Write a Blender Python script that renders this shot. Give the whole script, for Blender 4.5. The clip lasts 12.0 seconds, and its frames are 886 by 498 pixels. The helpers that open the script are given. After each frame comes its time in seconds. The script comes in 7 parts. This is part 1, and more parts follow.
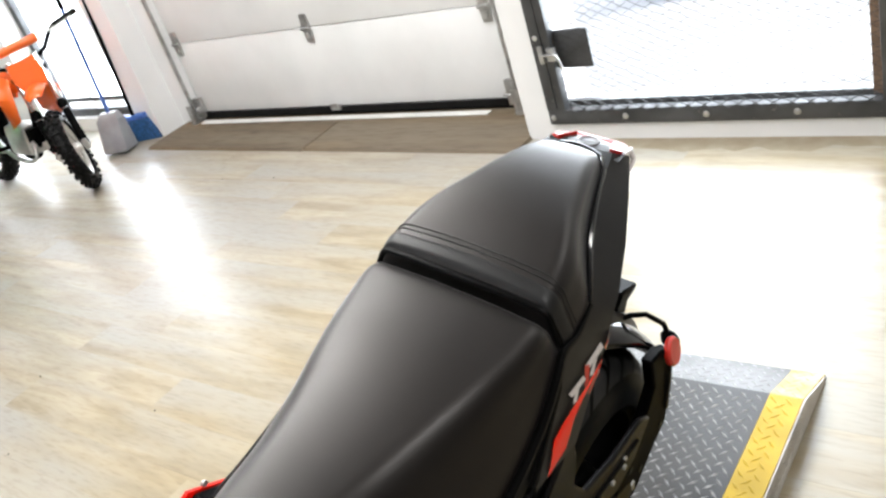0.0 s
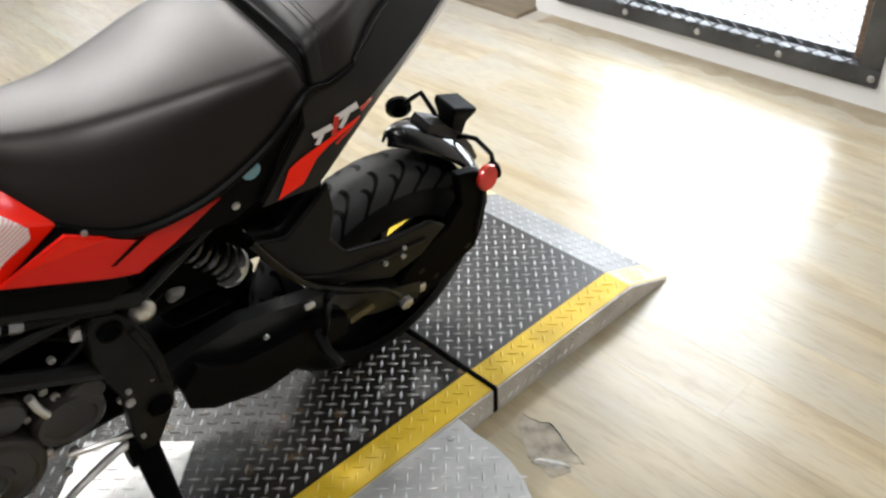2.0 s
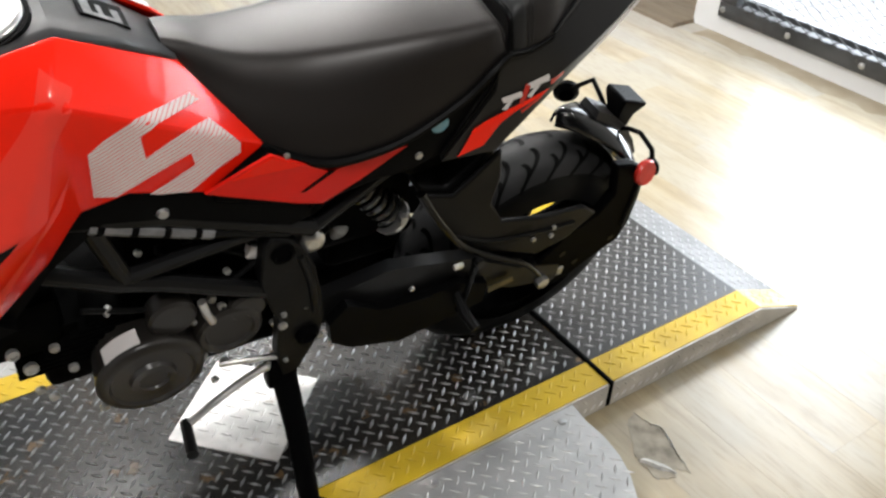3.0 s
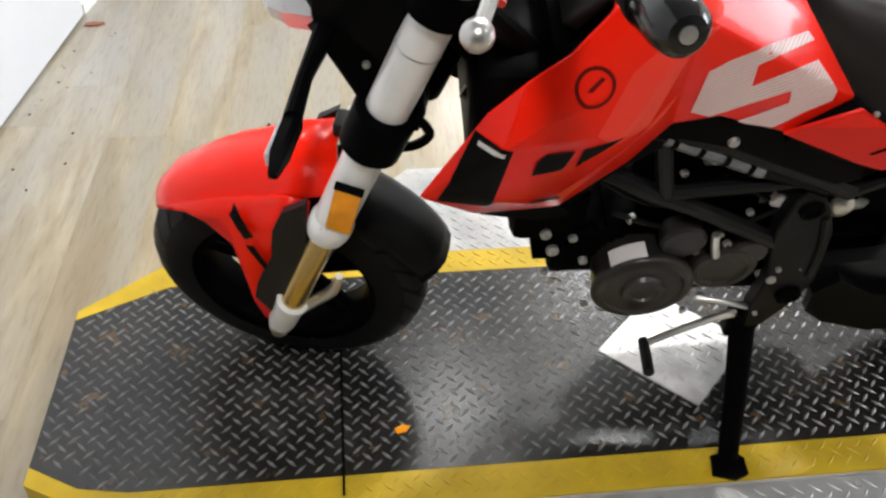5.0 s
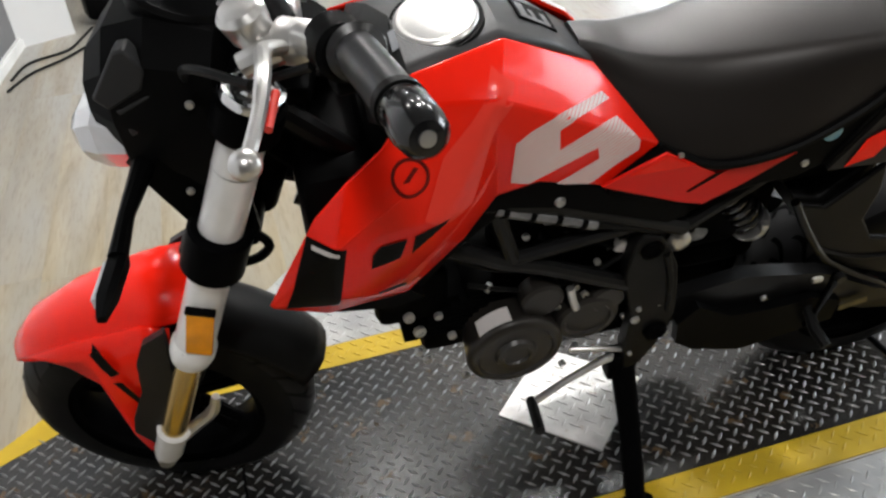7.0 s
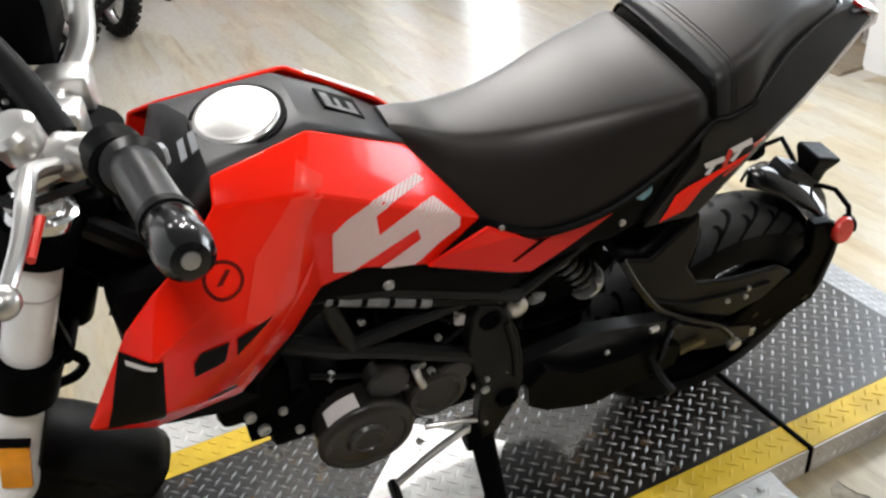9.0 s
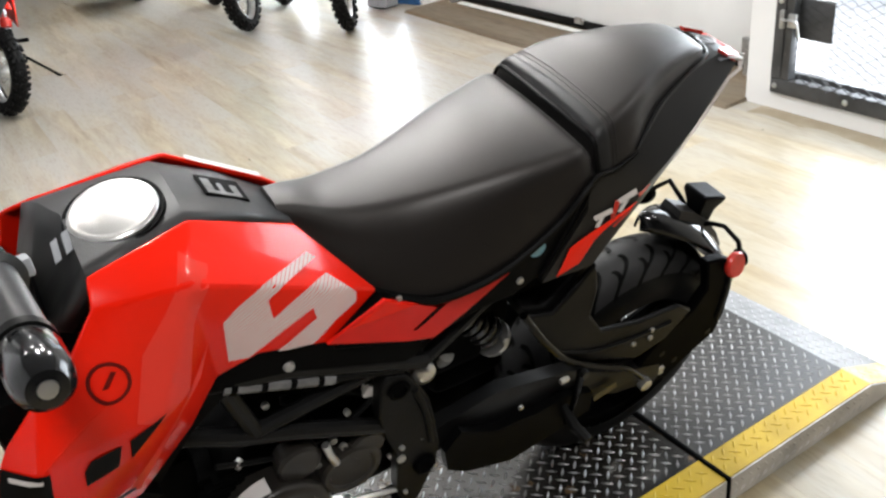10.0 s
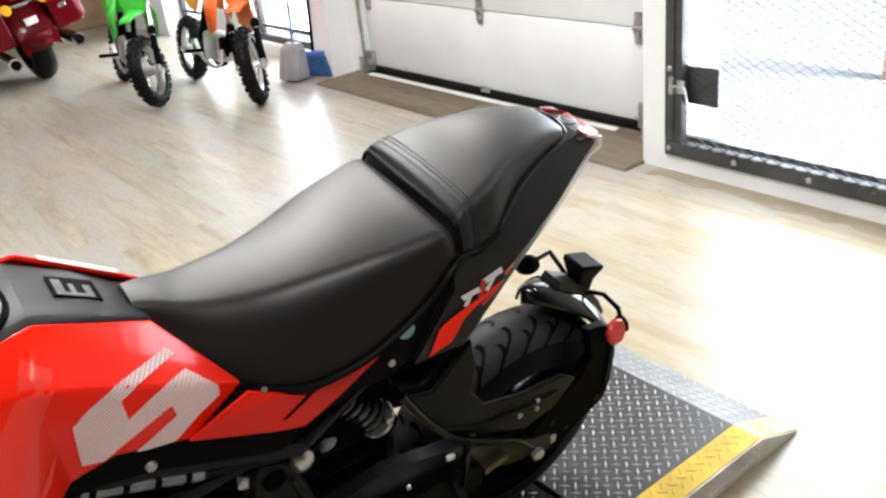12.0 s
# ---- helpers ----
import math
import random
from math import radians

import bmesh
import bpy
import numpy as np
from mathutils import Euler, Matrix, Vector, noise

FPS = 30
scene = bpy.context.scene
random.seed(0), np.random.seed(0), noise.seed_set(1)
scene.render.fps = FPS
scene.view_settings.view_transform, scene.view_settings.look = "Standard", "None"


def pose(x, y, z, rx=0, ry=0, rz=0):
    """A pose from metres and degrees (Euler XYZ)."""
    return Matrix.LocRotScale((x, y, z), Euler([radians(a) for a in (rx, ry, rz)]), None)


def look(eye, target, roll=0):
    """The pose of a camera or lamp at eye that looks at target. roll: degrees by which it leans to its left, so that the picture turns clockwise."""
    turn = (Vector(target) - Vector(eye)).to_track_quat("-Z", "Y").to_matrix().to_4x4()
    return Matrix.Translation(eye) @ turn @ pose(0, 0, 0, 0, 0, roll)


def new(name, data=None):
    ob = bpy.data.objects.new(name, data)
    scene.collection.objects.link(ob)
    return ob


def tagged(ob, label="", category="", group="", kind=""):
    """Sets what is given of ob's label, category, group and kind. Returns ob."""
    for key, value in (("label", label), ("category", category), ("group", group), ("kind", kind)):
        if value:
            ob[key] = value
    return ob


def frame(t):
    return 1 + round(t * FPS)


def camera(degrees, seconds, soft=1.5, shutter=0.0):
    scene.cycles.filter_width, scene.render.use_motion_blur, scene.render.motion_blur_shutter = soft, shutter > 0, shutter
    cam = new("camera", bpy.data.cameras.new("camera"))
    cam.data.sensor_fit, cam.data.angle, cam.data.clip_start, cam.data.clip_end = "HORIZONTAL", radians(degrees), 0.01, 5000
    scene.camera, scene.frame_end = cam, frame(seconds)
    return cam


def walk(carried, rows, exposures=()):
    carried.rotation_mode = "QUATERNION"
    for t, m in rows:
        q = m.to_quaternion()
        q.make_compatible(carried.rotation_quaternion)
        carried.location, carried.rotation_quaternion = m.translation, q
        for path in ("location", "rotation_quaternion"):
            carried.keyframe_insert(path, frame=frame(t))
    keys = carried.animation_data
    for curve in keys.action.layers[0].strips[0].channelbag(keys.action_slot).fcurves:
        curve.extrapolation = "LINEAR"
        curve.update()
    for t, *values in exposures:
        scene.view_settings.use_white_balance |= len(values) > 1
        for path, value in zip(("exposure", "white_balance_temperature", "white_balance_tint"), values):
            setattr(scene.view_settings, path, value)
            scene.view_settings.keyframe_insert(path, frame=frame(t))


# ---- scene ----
cam = camera(55.0, 12.0, 2.5)
PATH = [
    (0, (-0.912, -0.461, 1.348), (0.368, 0.761, 0.415), -18.9),
    (0.2, (-0.882, -0.497, 1.313), (0.337, 0.777, 0.367), -19.3),
    (0.5, (-0.892, -0.566, 1.318), (0.309, 0.758, 0.42), -14.4),
    (0.8, (-0.971, -0.657, 1.334), (0.226, 0.623, 0.369), -9.7),
    (1, (-0.998, -0.713, 1.347), (0.214, 0.56, 0.393), -6.3),
    (1.2, (-1.003, -0.747, 1.338), (0.213, 0.522, 0.383), -5.0),
    (1.5, (-0.949, -0.8, 1.298), (0.276, 0.418, 0.29), -1.6),
    (1.8, (-0.892, -0.815, 1.251), (0.251, 0.376, 0.122), -2.2),
    (2, (-0.857, -0.816, 1.236), (0.241, 0.39, 0.079), -2.9),
    (2.2, (-0.857, -0.812, 1.228), (0.223, 0.411, 0.072), -3.2),
    (2.5, (-0.892, -0.805, 1.229), (0.168, 0.459, 0.097), -1.1),
    (2.7, (-0.92, -0.801, 1.228), (0.093, 0.494, 0.089), 0.6),
    (4.3, (-1.12, -0.766, 1.213), (-0.708, 0.71, -0.072), 1.6),
    (4.5, (-1.149, -0.759, 1.215), (-0.824, 0.742, -0.066), 1.5),
    (4.8, (-1.185, -0.756, 1.219), (-0.957, 0.771, -0.052), 1.6),
    (5, (-1.2, -0.759, 1.216), (-1.007, 0.769, -0.06), 1.6),
    (5.2, (-1.208, -0.765, 1.213), (-1.05, 0.772, -0.057), 1.0),
    (5.5, (-1.208, -0.769, 1.23), (-1.186, 0.843, 0.046), -3.0),
    (5.8, (-1.186, -0.769, 1.239), (-1.135, 0.863, 0.085), -3.2),
    (6, (-1.175, -0.763, 1.244), (-1.095, 0.871, 0.094), -4.4),
    (6.2, (-1.161, -0.765, 1.246), (-1.038, 0.872, 0.104), -6.5),
    (6.5, (-1.138, -0.772, 1.239), (-0.891, 0.832, 0.069), -6.2),
    (6.8, (-1.127, -0.778, 1.24), (-0.793, 0.817, 0.079), -5.4),
    (7, (-1.115, -0.778, 1.245), (-0.725, 0.815, 0.1), -4.7),
    (7.2, (-1.103, -0.778, 1.247), (-0.675, 0.803, 0.099), -5.1),
    (8.8, (-1.055, -0.768, 1.25), (-0.386, 0.794, 0.195), -4.8),
    (9, (-1.044, -0.776, 1.257), (-0.363, 0.788, 0.214), -5.1),
    (9.2, (-1.037, -0.774, 1.26), (-0.326, 0.785, 0.231), -5.6),
    (9.5, (-1.022, -0.773, 1.265), (-0.27, 0.774, 0.244), -6.3),
    (9.8, (-1.007, -0.773, 1.273), (-0.18, 0.761, 0.291), -7.0),
    (10, (-1.006, -0.775, 1.276), (-0.132, 0.743, 0.311), -6.7),
    (10.2, (-1.014, -0.782, 1.283), (-0.103, 0.729, 0.341), -6.3),
    (10.5, (-1.049, -0.789, 1.294), (-0.009, 0.653, 0.378), -6.0),
    (10.8, (-1.102, -0.792, 1.293), (0.023, 0.568, 0.352), -4.6),
    (11, (-1.127, -0.795, 1.291), (0.025, 0.53, 0.333), -0.7),
    (11.2, (-1.127, -0.8, 1.291), (0.053, 0.497, 0.329), -0.5),
    (11.5, (-1.097, -0.802, 1.303), (0.099, 0.501, 0.369), -2.7),
    (11.8, (-1.026, -0.82, 1.31), (0.107, 0.597, 0.469), -5.5),
    (12, (-0.935, -0.825, 1.299), (0.116, 0.647, 0.446), -6.6),
]
walk(cam, [(t, look(eye, target, roll)) for t, eye, target, roll in PATH], [(0, 0.0), (5.5, 0.0), (6.5, -0.27), (7.0, -0.32), (9.0, -0.05), (9.5, 0.0), (12, 0.0)])

# ---- light ----
world = bpy.data.worlds.new("world")
scene.world = world
world.use_nodes = True
_n = world.node_tree.nodes
_sky = _n.new("ShaderNodeTexSky")
_sky.sky_type, _sky.sun_disc = "NISHITA", False
_sky.sun_elevation, _sky.sun_rotation = radians(38), radians(174)
_n["Background"].inputs["Strength"].default_value = 0.15
world.node_tree.links.new(_sky.outputs[0], _n["Background"].inputs["Color"])


def lamp(name, kind, m, energy, color=(1, 1, 1), size=None, size_y=None, angle=None):
    d = bpy.data.lights.new(name, kind)
    d.energy, d.color = energy, color
    if size:
        d.size = size
    if size_y:
        d.shape, d.size_y = "RECTANGLE", size_y
    if angle:
        d.angle = radians(angle)
    ob = new(name, d)
    ob.matrix_world = m
    return ob


lamp("sun", "SUN", look((1.0, -9, 7), (0, 0, 0)), 5.0, (1, 0.97, 0.93), angle=25)
# daylight in the openings of the east side
lamp("door_daylight", "AREA", look((2.02, 0.65, 1.13), (0, 0.65, 1.13)), 95, (0.86, 0.93, 1.0), 1.12, 1.98)
lamp("window_daylight", "AREA", look((2.22, 4.82, 1.1), (0, 4.82, 1.1)), 100, (0.86, 0.93, 1.0), 1.0, 1.95)
lamp("window_daylight", "AREA", look((2.22, 6.35, 1.1), (0, 6.35, 1.1)), 100, (0.86, 0.93, 1.0), 1.0, 1.95)
# square lights under the ceiling
LAMPS = [(-1.2, -1.8, 50), (1.1, -1.5, 18), (-1.5, 1.8, 9), (-0.45, 1.4, 46), (0.25, 2.0, 40), (0.95, 1.75, 40), (-0.72, 2.55, 10), (0.5, 3.8, 24), (-0.2, 6.2, 40)]
for lx, ly, watts in LAMPS:
    lamp("ceiling_spot", "AREA", pose(lx, ly, 2.93), watts, (1, 0.985, 0.965), 0.24, 0.24)


# ---- materials ----
def shade(name, color, rough=0.5, metal=0.0, vary=0.12, scale=6.0, fine=90.0, bump=0.05, coat=0.0, spec=0.5, tint=None, streak=None, rand=0.0, wear=None, stretch=None):
    """A painted, moulded or metal surface with broad stains and fine grain. tint: a second colour in the broad stains; wear: (colour, amount);
    rand: how much pieces differ from each other; stretch: the grain's scale along x, y, z."""
    m = bpy.data.materials.new(name)
    m.use_nodes = True
    t = m.node_tree
    n, link = t.nodes, t.links.new
    p = n["Principled BSDF"]
    tc = n.new("ShaderNodeTexCoord")
    mp = n.new("ShaderNodeMapping")
    link(tc.outputs["Object"], mp.inputs[0])
    if stretch:
        mp.inputs["Scale"].default_value = stretch
    big, small = n.new("ShaderNodeTexNoise"), n.new("ShaderNodeTexNoise")
    big.inputs["Scale"].default_value, big.inputs["Detail"].default_value = scale, 5
    small.inputs["Scale"].default_value, small.inputs["Detail"].default_value = fine, 3
    link(mp.outputs[0], big.inputs[0])
    link(mp.outputs[0], small.inputs[0])
    mix = n.new("ShaderNodeMix")
    mix.data_type = "RGBA"
    c2 = tint or tuple(min(1, c * (1 - vary * 1.6)) for c in color)
    c1 = tuple(min(1, c * (1 + vary * 0.5)) for c in color)
    mix.inputs[6].default_value, mix.inputs[7].default_value = (*c1, 1), (*c2, 1)
    ramp = n.new("ShaderNodeMapRange")
    ramp.inputs[1].default_value, ramp.inputs[2].default_value = 0.35, 0.7
    link(big.outputs[0], ramp.inputs[0])
    link(ramp.outputs[0], mix.inputs[0])
    out = mix.outputs[2]
    if wear:
        wmix = n.new("ShaderNodeMix")
        wmix.data_type = "RGBA"
        wr = n.new("ShaderNodeMapRange")
        wr.inputs[1].default_value, wr.inputs[2].default_value = 0.72 - wear[1], 0.76 - wear[1]
        wn = n.new("ShaderNodeTexNoise")
        wn.inputs["Scale"].default_value, wn.inputs["Detail"].default_value, wn.inputs["Roughness"].default_value = scale * 4, 8, 0.7
        link(mp.outputs[0], wn.inputs[0])
        link(wn.outputs[0], wr.inputs[0])
        link(wr.outputs[0], wmix.inputs[0])
        link(out, wmix.inputs[6])
        wmix.inputs[7].default_value = (*wear[0], 1)
        out = wmix.outputs[2]
    if rand:
        info, hsv, rr = n.new("ShaderNodeObjectInfo"), n.new("ShaderNodeHueSaturation"), n.new("ShaderNodeMapRange")
        rr.inputs[3].default_value, rr.inputs[4].default_value = 1 - rand, 1 + rand
        link(info.outputs["Random"], rr.inputs[0])
        link(rr.outputs[0], hsv.inputs["Value"])
        link(out, hsv.inputs["Color"])
        out = hsv.outputs[0]
    link(out, p.inputs["Base Color"])
    rm = n.new("ShaderNodeMapRange")
    rm.inputs[3].default_value, rm.inputs[4].default_value = max(0.02, rough * 0.82), min(1, rough * 1.2)
    link(big.outputs[0], rm.inputs[0])
    link(rm.outputs[0], p.inputs["Roughness"])
    p.inputs["Metallic"].default_value = metal
    p.inputs["Specular IOR Level"].default_value = spec
    if coat:
        p.inputs["Coat Weight"].default_value, p.inputs["Coat Roughness"].default_value = coat, 0.05
    if bump:
        b = n.new("ShaderNodeBump")
        b.inputs["Strength"].default_value, b.inputs["Distance"].default_value = bump, 0.002
        link(small.outputs[0], b.inputs["Height"])
        link(b.outputs[0], p.inputs["Normal"])
    return m


def wood(name, light, dark, grey, along="y", rough=0.35, rand=0.1, scale=1.0, coat=0.0, bump=0.04, slip=37.0, streak=0.74, whole=False, run=1.3, tan_patch=None):
    """Wood grain that runs along one axis, with broad patches of a greyer tone; each piece has its own stretch of
    grain.
    An optional (middle, radius, colour) multiplies a round patch by that colour, with a broken edge."""
    m = bpy.data.materials.new(name)
    m.use_nodes = True
    t = m.node_tree
    n, link = t.nodes, t.links.new
    p = n["Principled BSDF"]
    tc, mp, add, info, mul = n.new("ShaderNodeTexCoord"), n.new("ShaderNodeMapping"), n.new("ShaderNodeVectorMath"), n.new("ShaderNodeObjectInfo"), n.new("ShaderNodeMath")
    mul.operation, mul.inputs[1].default_value = "MULTIPLY", slip
    link(info.outputs["Random"], mul.inputs[0])
    link(n.new("ShaderNodeNewGeometry").outputs["Position"] if whole else tc.outputs["Object"], add.inputs[0])
    link(mul.outputs[0], add.inputs[1])
    link(add.outputs[0], mp.inputs[0])
    s = {"x": (run, 16, 16), "y": (16, run, 16)}[along]
    mp.inputs["Scale"].default_value = tuple(a * scale for a in s)
    g, f, pat = (n.new("ShaderNodeTexNoise") for _ in range(3))
    g.inputs["Scale"].default_value, g.inputs["Detail"].default_value, g.inputs["Distortion"].default_value = 1.0, 6, 0.6
    f.inputs["Scale"].default_value, f.inputs["Detail"].default_value = 7.0, 4
    pat.inputs["Scale"].default_value, pat.inputs["Detail"].default_value = 0.33, 3
    for x in (g, f, pat):
        link(mp.outputs[0], x.inputs[0])
    a, b = n.new("ShaderNodeMix"), n.new("ShaderNodeMix")
    a.data_type = b.data_type = "RGBA"
    ra, rb = n.new("ShaderNodeMapRange"), n.new("ShaderNodeMapRange")
    ra.inputs[1].default_value, ra.inputs[2].default_value = 0.34, 0.64
    rb.inputs[1].default_value, rb.inputs[2].default_value = 0.38, 0.62
    link(g.outputs[0], ra.inputs[0])
    link(pat.outputs[0], rb.inputs[0])
    a.inputs[6].default_value, a.inputs[7].default_value = (*light, 1), (*dark, 1)
    link(ra.outputs[0], a.inputs[0])
    link(a.outputs[2], b.inputs[6])
    b.inputs[7].default_value = (*grey, 1)
    link(rb.outputs[0], b.inputs[0])
    hsv, rr = n.new("ShaderNodeHueSaturation"), n.new("ShaderNodeMapRange")
    rr.inputs[3].default_value, rr.inputs[4].default_value = 1 - rand, 1 + rand
    link(info.outputs["Random"], rr.inputs[0])
    link(rr.outputs[0], hsv.inputs["Value"])
    fine, rf = n.new("ShaderNodeMix"), n.new("ShaderNodeMapRange")
    fine.data_type, fine.blend_type = "RGBA", "MULTIPLY"
    rf.inputs[1].default_value, rf.inputs[2].default_value = 0.5, 0.68
    fine.inputs[7].default_value = (streak, streak * 0.97, streak * 0.94, 1)
    link(f.outputs[0], rf.inputs[0])
    link(rf.outputs[0], fine.inputs[0])
    link(b.outputs[2], fine.inputs[6])
    link(fine.outputs[2], hsv.inputs["Color"])
    out = hsv.outputs[0]
    # multiplies a tan colour in around a middle point, edge broken by noise
    if tan_patch:
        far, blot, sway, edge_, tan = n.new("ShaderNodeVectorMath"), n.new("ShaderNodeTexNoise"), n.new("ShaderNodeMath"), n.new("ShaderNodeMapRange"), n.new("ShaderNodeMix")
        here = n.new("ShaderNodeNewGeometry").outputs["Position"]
        far.operation, far.inputs[1].default_value = "DISTANCE", tan_patch[0]
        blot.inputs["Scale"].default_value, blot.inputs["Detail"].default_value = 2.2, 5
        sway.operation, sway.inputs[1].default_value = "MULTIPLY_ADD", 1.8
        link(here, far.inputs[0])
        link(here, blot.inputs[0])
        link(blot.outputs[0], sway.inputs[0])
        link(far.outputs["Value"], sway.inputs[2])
        edge_.inputs[1].default_value, edge_.inputs[2].default_value = tan_patch[1] + 1.5, tan_patch[1] + 0.3
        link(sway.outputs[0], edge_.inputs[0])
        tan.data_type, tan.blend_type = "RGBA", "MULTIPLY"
        tan.inputs[7].default_value = (*tan_patch[2], 1)
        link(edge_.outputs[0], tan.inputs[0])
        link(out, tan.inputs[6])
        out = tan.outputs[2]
    link(out, p.inputs["Base Color"])
    rm = n.new("ShaderNodeMapRange")
    rm.inputs[3].default_value, rm.inputs[4].default_value = rough * 0.8, rough * 1.25
    link(f.outputs[0], rm.inputs[0])
    link(rm.outputs[0], p.inputs["Roughness"])
    if coat:
        p.inputs["Coat Weight"].default_value, p.inputs["Coat Roughness"].default_value = coat, 0.2
    bp = n.new("ShaderNodeBump")
    bp.inputs["Strength"].default_value, bp.inputs["Distance"].default_value = bump, 0.002
    link(f.outputs[0], bp.inputs["Height"])
    link(bp.outputs[0], p.inputs["Normal"])
    return m


FLOORING = wood("vinyl_plank", (0.390, 0.344, 0.260), (0.263, 0.223, 0.156), (0.328, 0.315, 0.284), "y", 0.36, 0.045, coat=0.34, slip=3.7, streak=0.86, scale=1.25, whole=True, run=1.9, tan_patch=((-0.2, -0.2, 0), 2.0, (0.94, 0.86, 0.69)))
PARTITION = shade("partition_panel", (0.57, 0.578, 0.60), 0.45, vary=0.03, scale=2, fine=200, bump=0.02)
PLYWOOD = wood("plywood", (0.175, 0.128, 0.073), (0.085, 0.058, 0.033), (0.15, 0.122, 0.086), "y", 0.65, 0.05, 0.9)
WALL_WHITE = shade("white_wall_paint", (0.775, 0.78, 0.78), 0.55, vary=0.05, scale=2, fine=160, bump=0.06)
WALL_GREY = shade("grey_wall_paint", (0.15, 0.15, 0.152), 0.6, vary=0.15, scale=1.6, fine=140, bump=0.06)
DOOR_WHITE = shade("white_door_enamel", (0.735, 0.74, 0.735), 0.4, vary=0.05, scale=3, fine=220, bump=0.03)
TRIM_WHITE = shade("white_trim", (0.72, 0.72, 0.70), 0.4, vary=0.1, scale=5)
CEILING = shade("ceiling_panel", (0.27, 0.27, 0.27), 0.8, vary=0.06, scale=3, fine=60, bump=0.2)
STEEL_DARK = shade("dark_steel", (0.075, 0.077, 0.08), 0.45, 0.4, vary=0.25, scale=9, bump=0.08, wear=((0.16, 0.15, 0.14), 0.08))
MESH_STEEL = shade("dark_mesh_steel", (0.035, 0.035, 0.036), 0.5, 0.2, vary=0.25, scale=9, bump=0.05)
DIRT_AND_SHADE = shade("brown_dirt_and_shade", (0.20, 0.16, 0.105), 0.6, vary=0.35, scale=14, fine=60, bump=0.2, tint=(0.30, 0.26, 0.19))
STEEL = shade("galvanised_steel", (0.5, 0.5, 0.49), 0.38, 0.85, vary=0.2, scale=25)
WOOD_BROWN = wood("brown_stained_wood", (0.24, 0.15, 0.09), (0.15, 0.09, 0.05), (0.2, 0.13, 0.09), "y", 0.55)
SNOW = shade("snow", (0.86, 0.88, 0.9), 0.8, vary=0.05, scale=0.7, fine=20, bump=0.2)
ORANGE_POST = shade("orange_post_paint", (0.9, 0.6, 0.38), 0.5, vary=0.15)
DECK_BLACK = shade("black_tread_plate", (0.009, 0.0092, 0.0095), 0.25, 0.0, spec=0.55, vary=0.35, scale=5, fine=120, bump=0.08, tint=(0.022, 0.018, 0.0135), wear=((0.085, 0.052, 0.024), 0.115))
# Rear panel's plate and lozenges, paler than those of the front deck
DECK_REAR = shade("rear_tread_plate", (0.024, 0.024, 0.0245), 0.33, 0.0, spec=0.35, vary=0.3, scale=5, fine=120, bump=0.08, tint=(0.036, 0.034, 0.031))
REAR_LOZENGE = shade("pale_tread_lozenge", (0.34, 0.34, 0.335), 0.35, 0.3, vary=0.3, scale=4, tint=(0.22, 0.22, 0.22))
# Paler, warmer copy of the bare plate; light on the skirt put into colour
LIT_SKIRT_PLATE = shade("lit_skirt_tread_plate", (0.56, 0.53, 0.48), 0.45, 0.15, vary=0.2, scale=9, fine=140, bump=0.08)
DECK_LOZENGE = shade("worn_tread_lozenge", (0.17, 0.17, 0.168), 0.32, 0.35, vary=0.4, scale=4, tint=(0.13, 0.13, 0.13))
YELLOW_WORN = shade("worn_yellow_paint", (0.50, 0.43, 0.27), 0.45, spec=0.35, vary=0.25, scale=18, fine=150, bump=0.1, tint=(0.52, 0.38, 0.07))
YELLOW = shade("yellow_line_paint", (0.55, 0.37, 0.018), 0.45, spec=0.3, vary=0.14, scale=10, fine=150, bump=0.1, wear=((0.16, 0.12, 0.05), 0.03))
BARE_PLATE = shade("bare_tread_plate", (0.47, 0.465, 0.45), 0.4, 0.45, vary=0.2, scale=9, fine=140, bump=0.08)
BRIGHT_PLATE = shade("polished_tread_plate", (0.74, 0.73, 0.71), 0.3, 0.35, vary=0.25, scale=14, fine=90, bump=0.12, wear=((0.42, 0.33, 0.26), 0.09))
RED = shade("red_bike_paint", (0.97, 0.016, 0.004), 0.22, vary=0.04, scale=3, fine=300, bump=0.004, coat=0.28, spec=0.12)
RED_PALE = shade("pale_red_stripe", (0.95, 0.05, 0.032), 0.22, vary=0.04, scale=3, fine=300, bump=0.004, coat=0.28, spec=0.1)
SLEEVE_GREY = shade("worn_grey_sleeve", (0.17, 0.17, 0.172), 0.6, vary=0.3, scale=40)
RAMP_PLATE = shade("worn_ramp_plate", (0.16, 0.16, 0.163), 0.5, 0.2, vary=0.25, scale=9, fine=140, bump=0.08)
RED_DEEP = shade("deep_red_paint", (0.75, 0.014, 0.007), 0.35, vary=0.06, scale=4, fine=300, bump=0.008, coat=0.1, spec=0.15)
DECAL_WHITE = shade("white_decal_film", (0.66, 0.62, 0.6), 0.35, vary=0.06, scale=20, bump=0.02)
DECAL_SMOKE = shade("smoked_decal_film", (0.14, 0.006, 0.005), 0.4, spec=0.15, vary=0.1, scale=20, bump=0.02)
STICKER_DULL = shade("yellowed_sticker", (0.10, 0.075, 0.025), 0.5, vary=0.3, scale=60, bump=0.02)
DECAL_BLACK = shade("black_decal_film", (0.002, 0.002, 0.002), 0.4, spec=0.08, vary=0.1, scale=20, bump=0.02)
BLACK_PLASTIC = shade("matt_black_plastic", (0.0025, 0.0025, 0.0026), 0.45, spec=0.03, vary=0.15, scale=12, fine=400, bump=0.12)
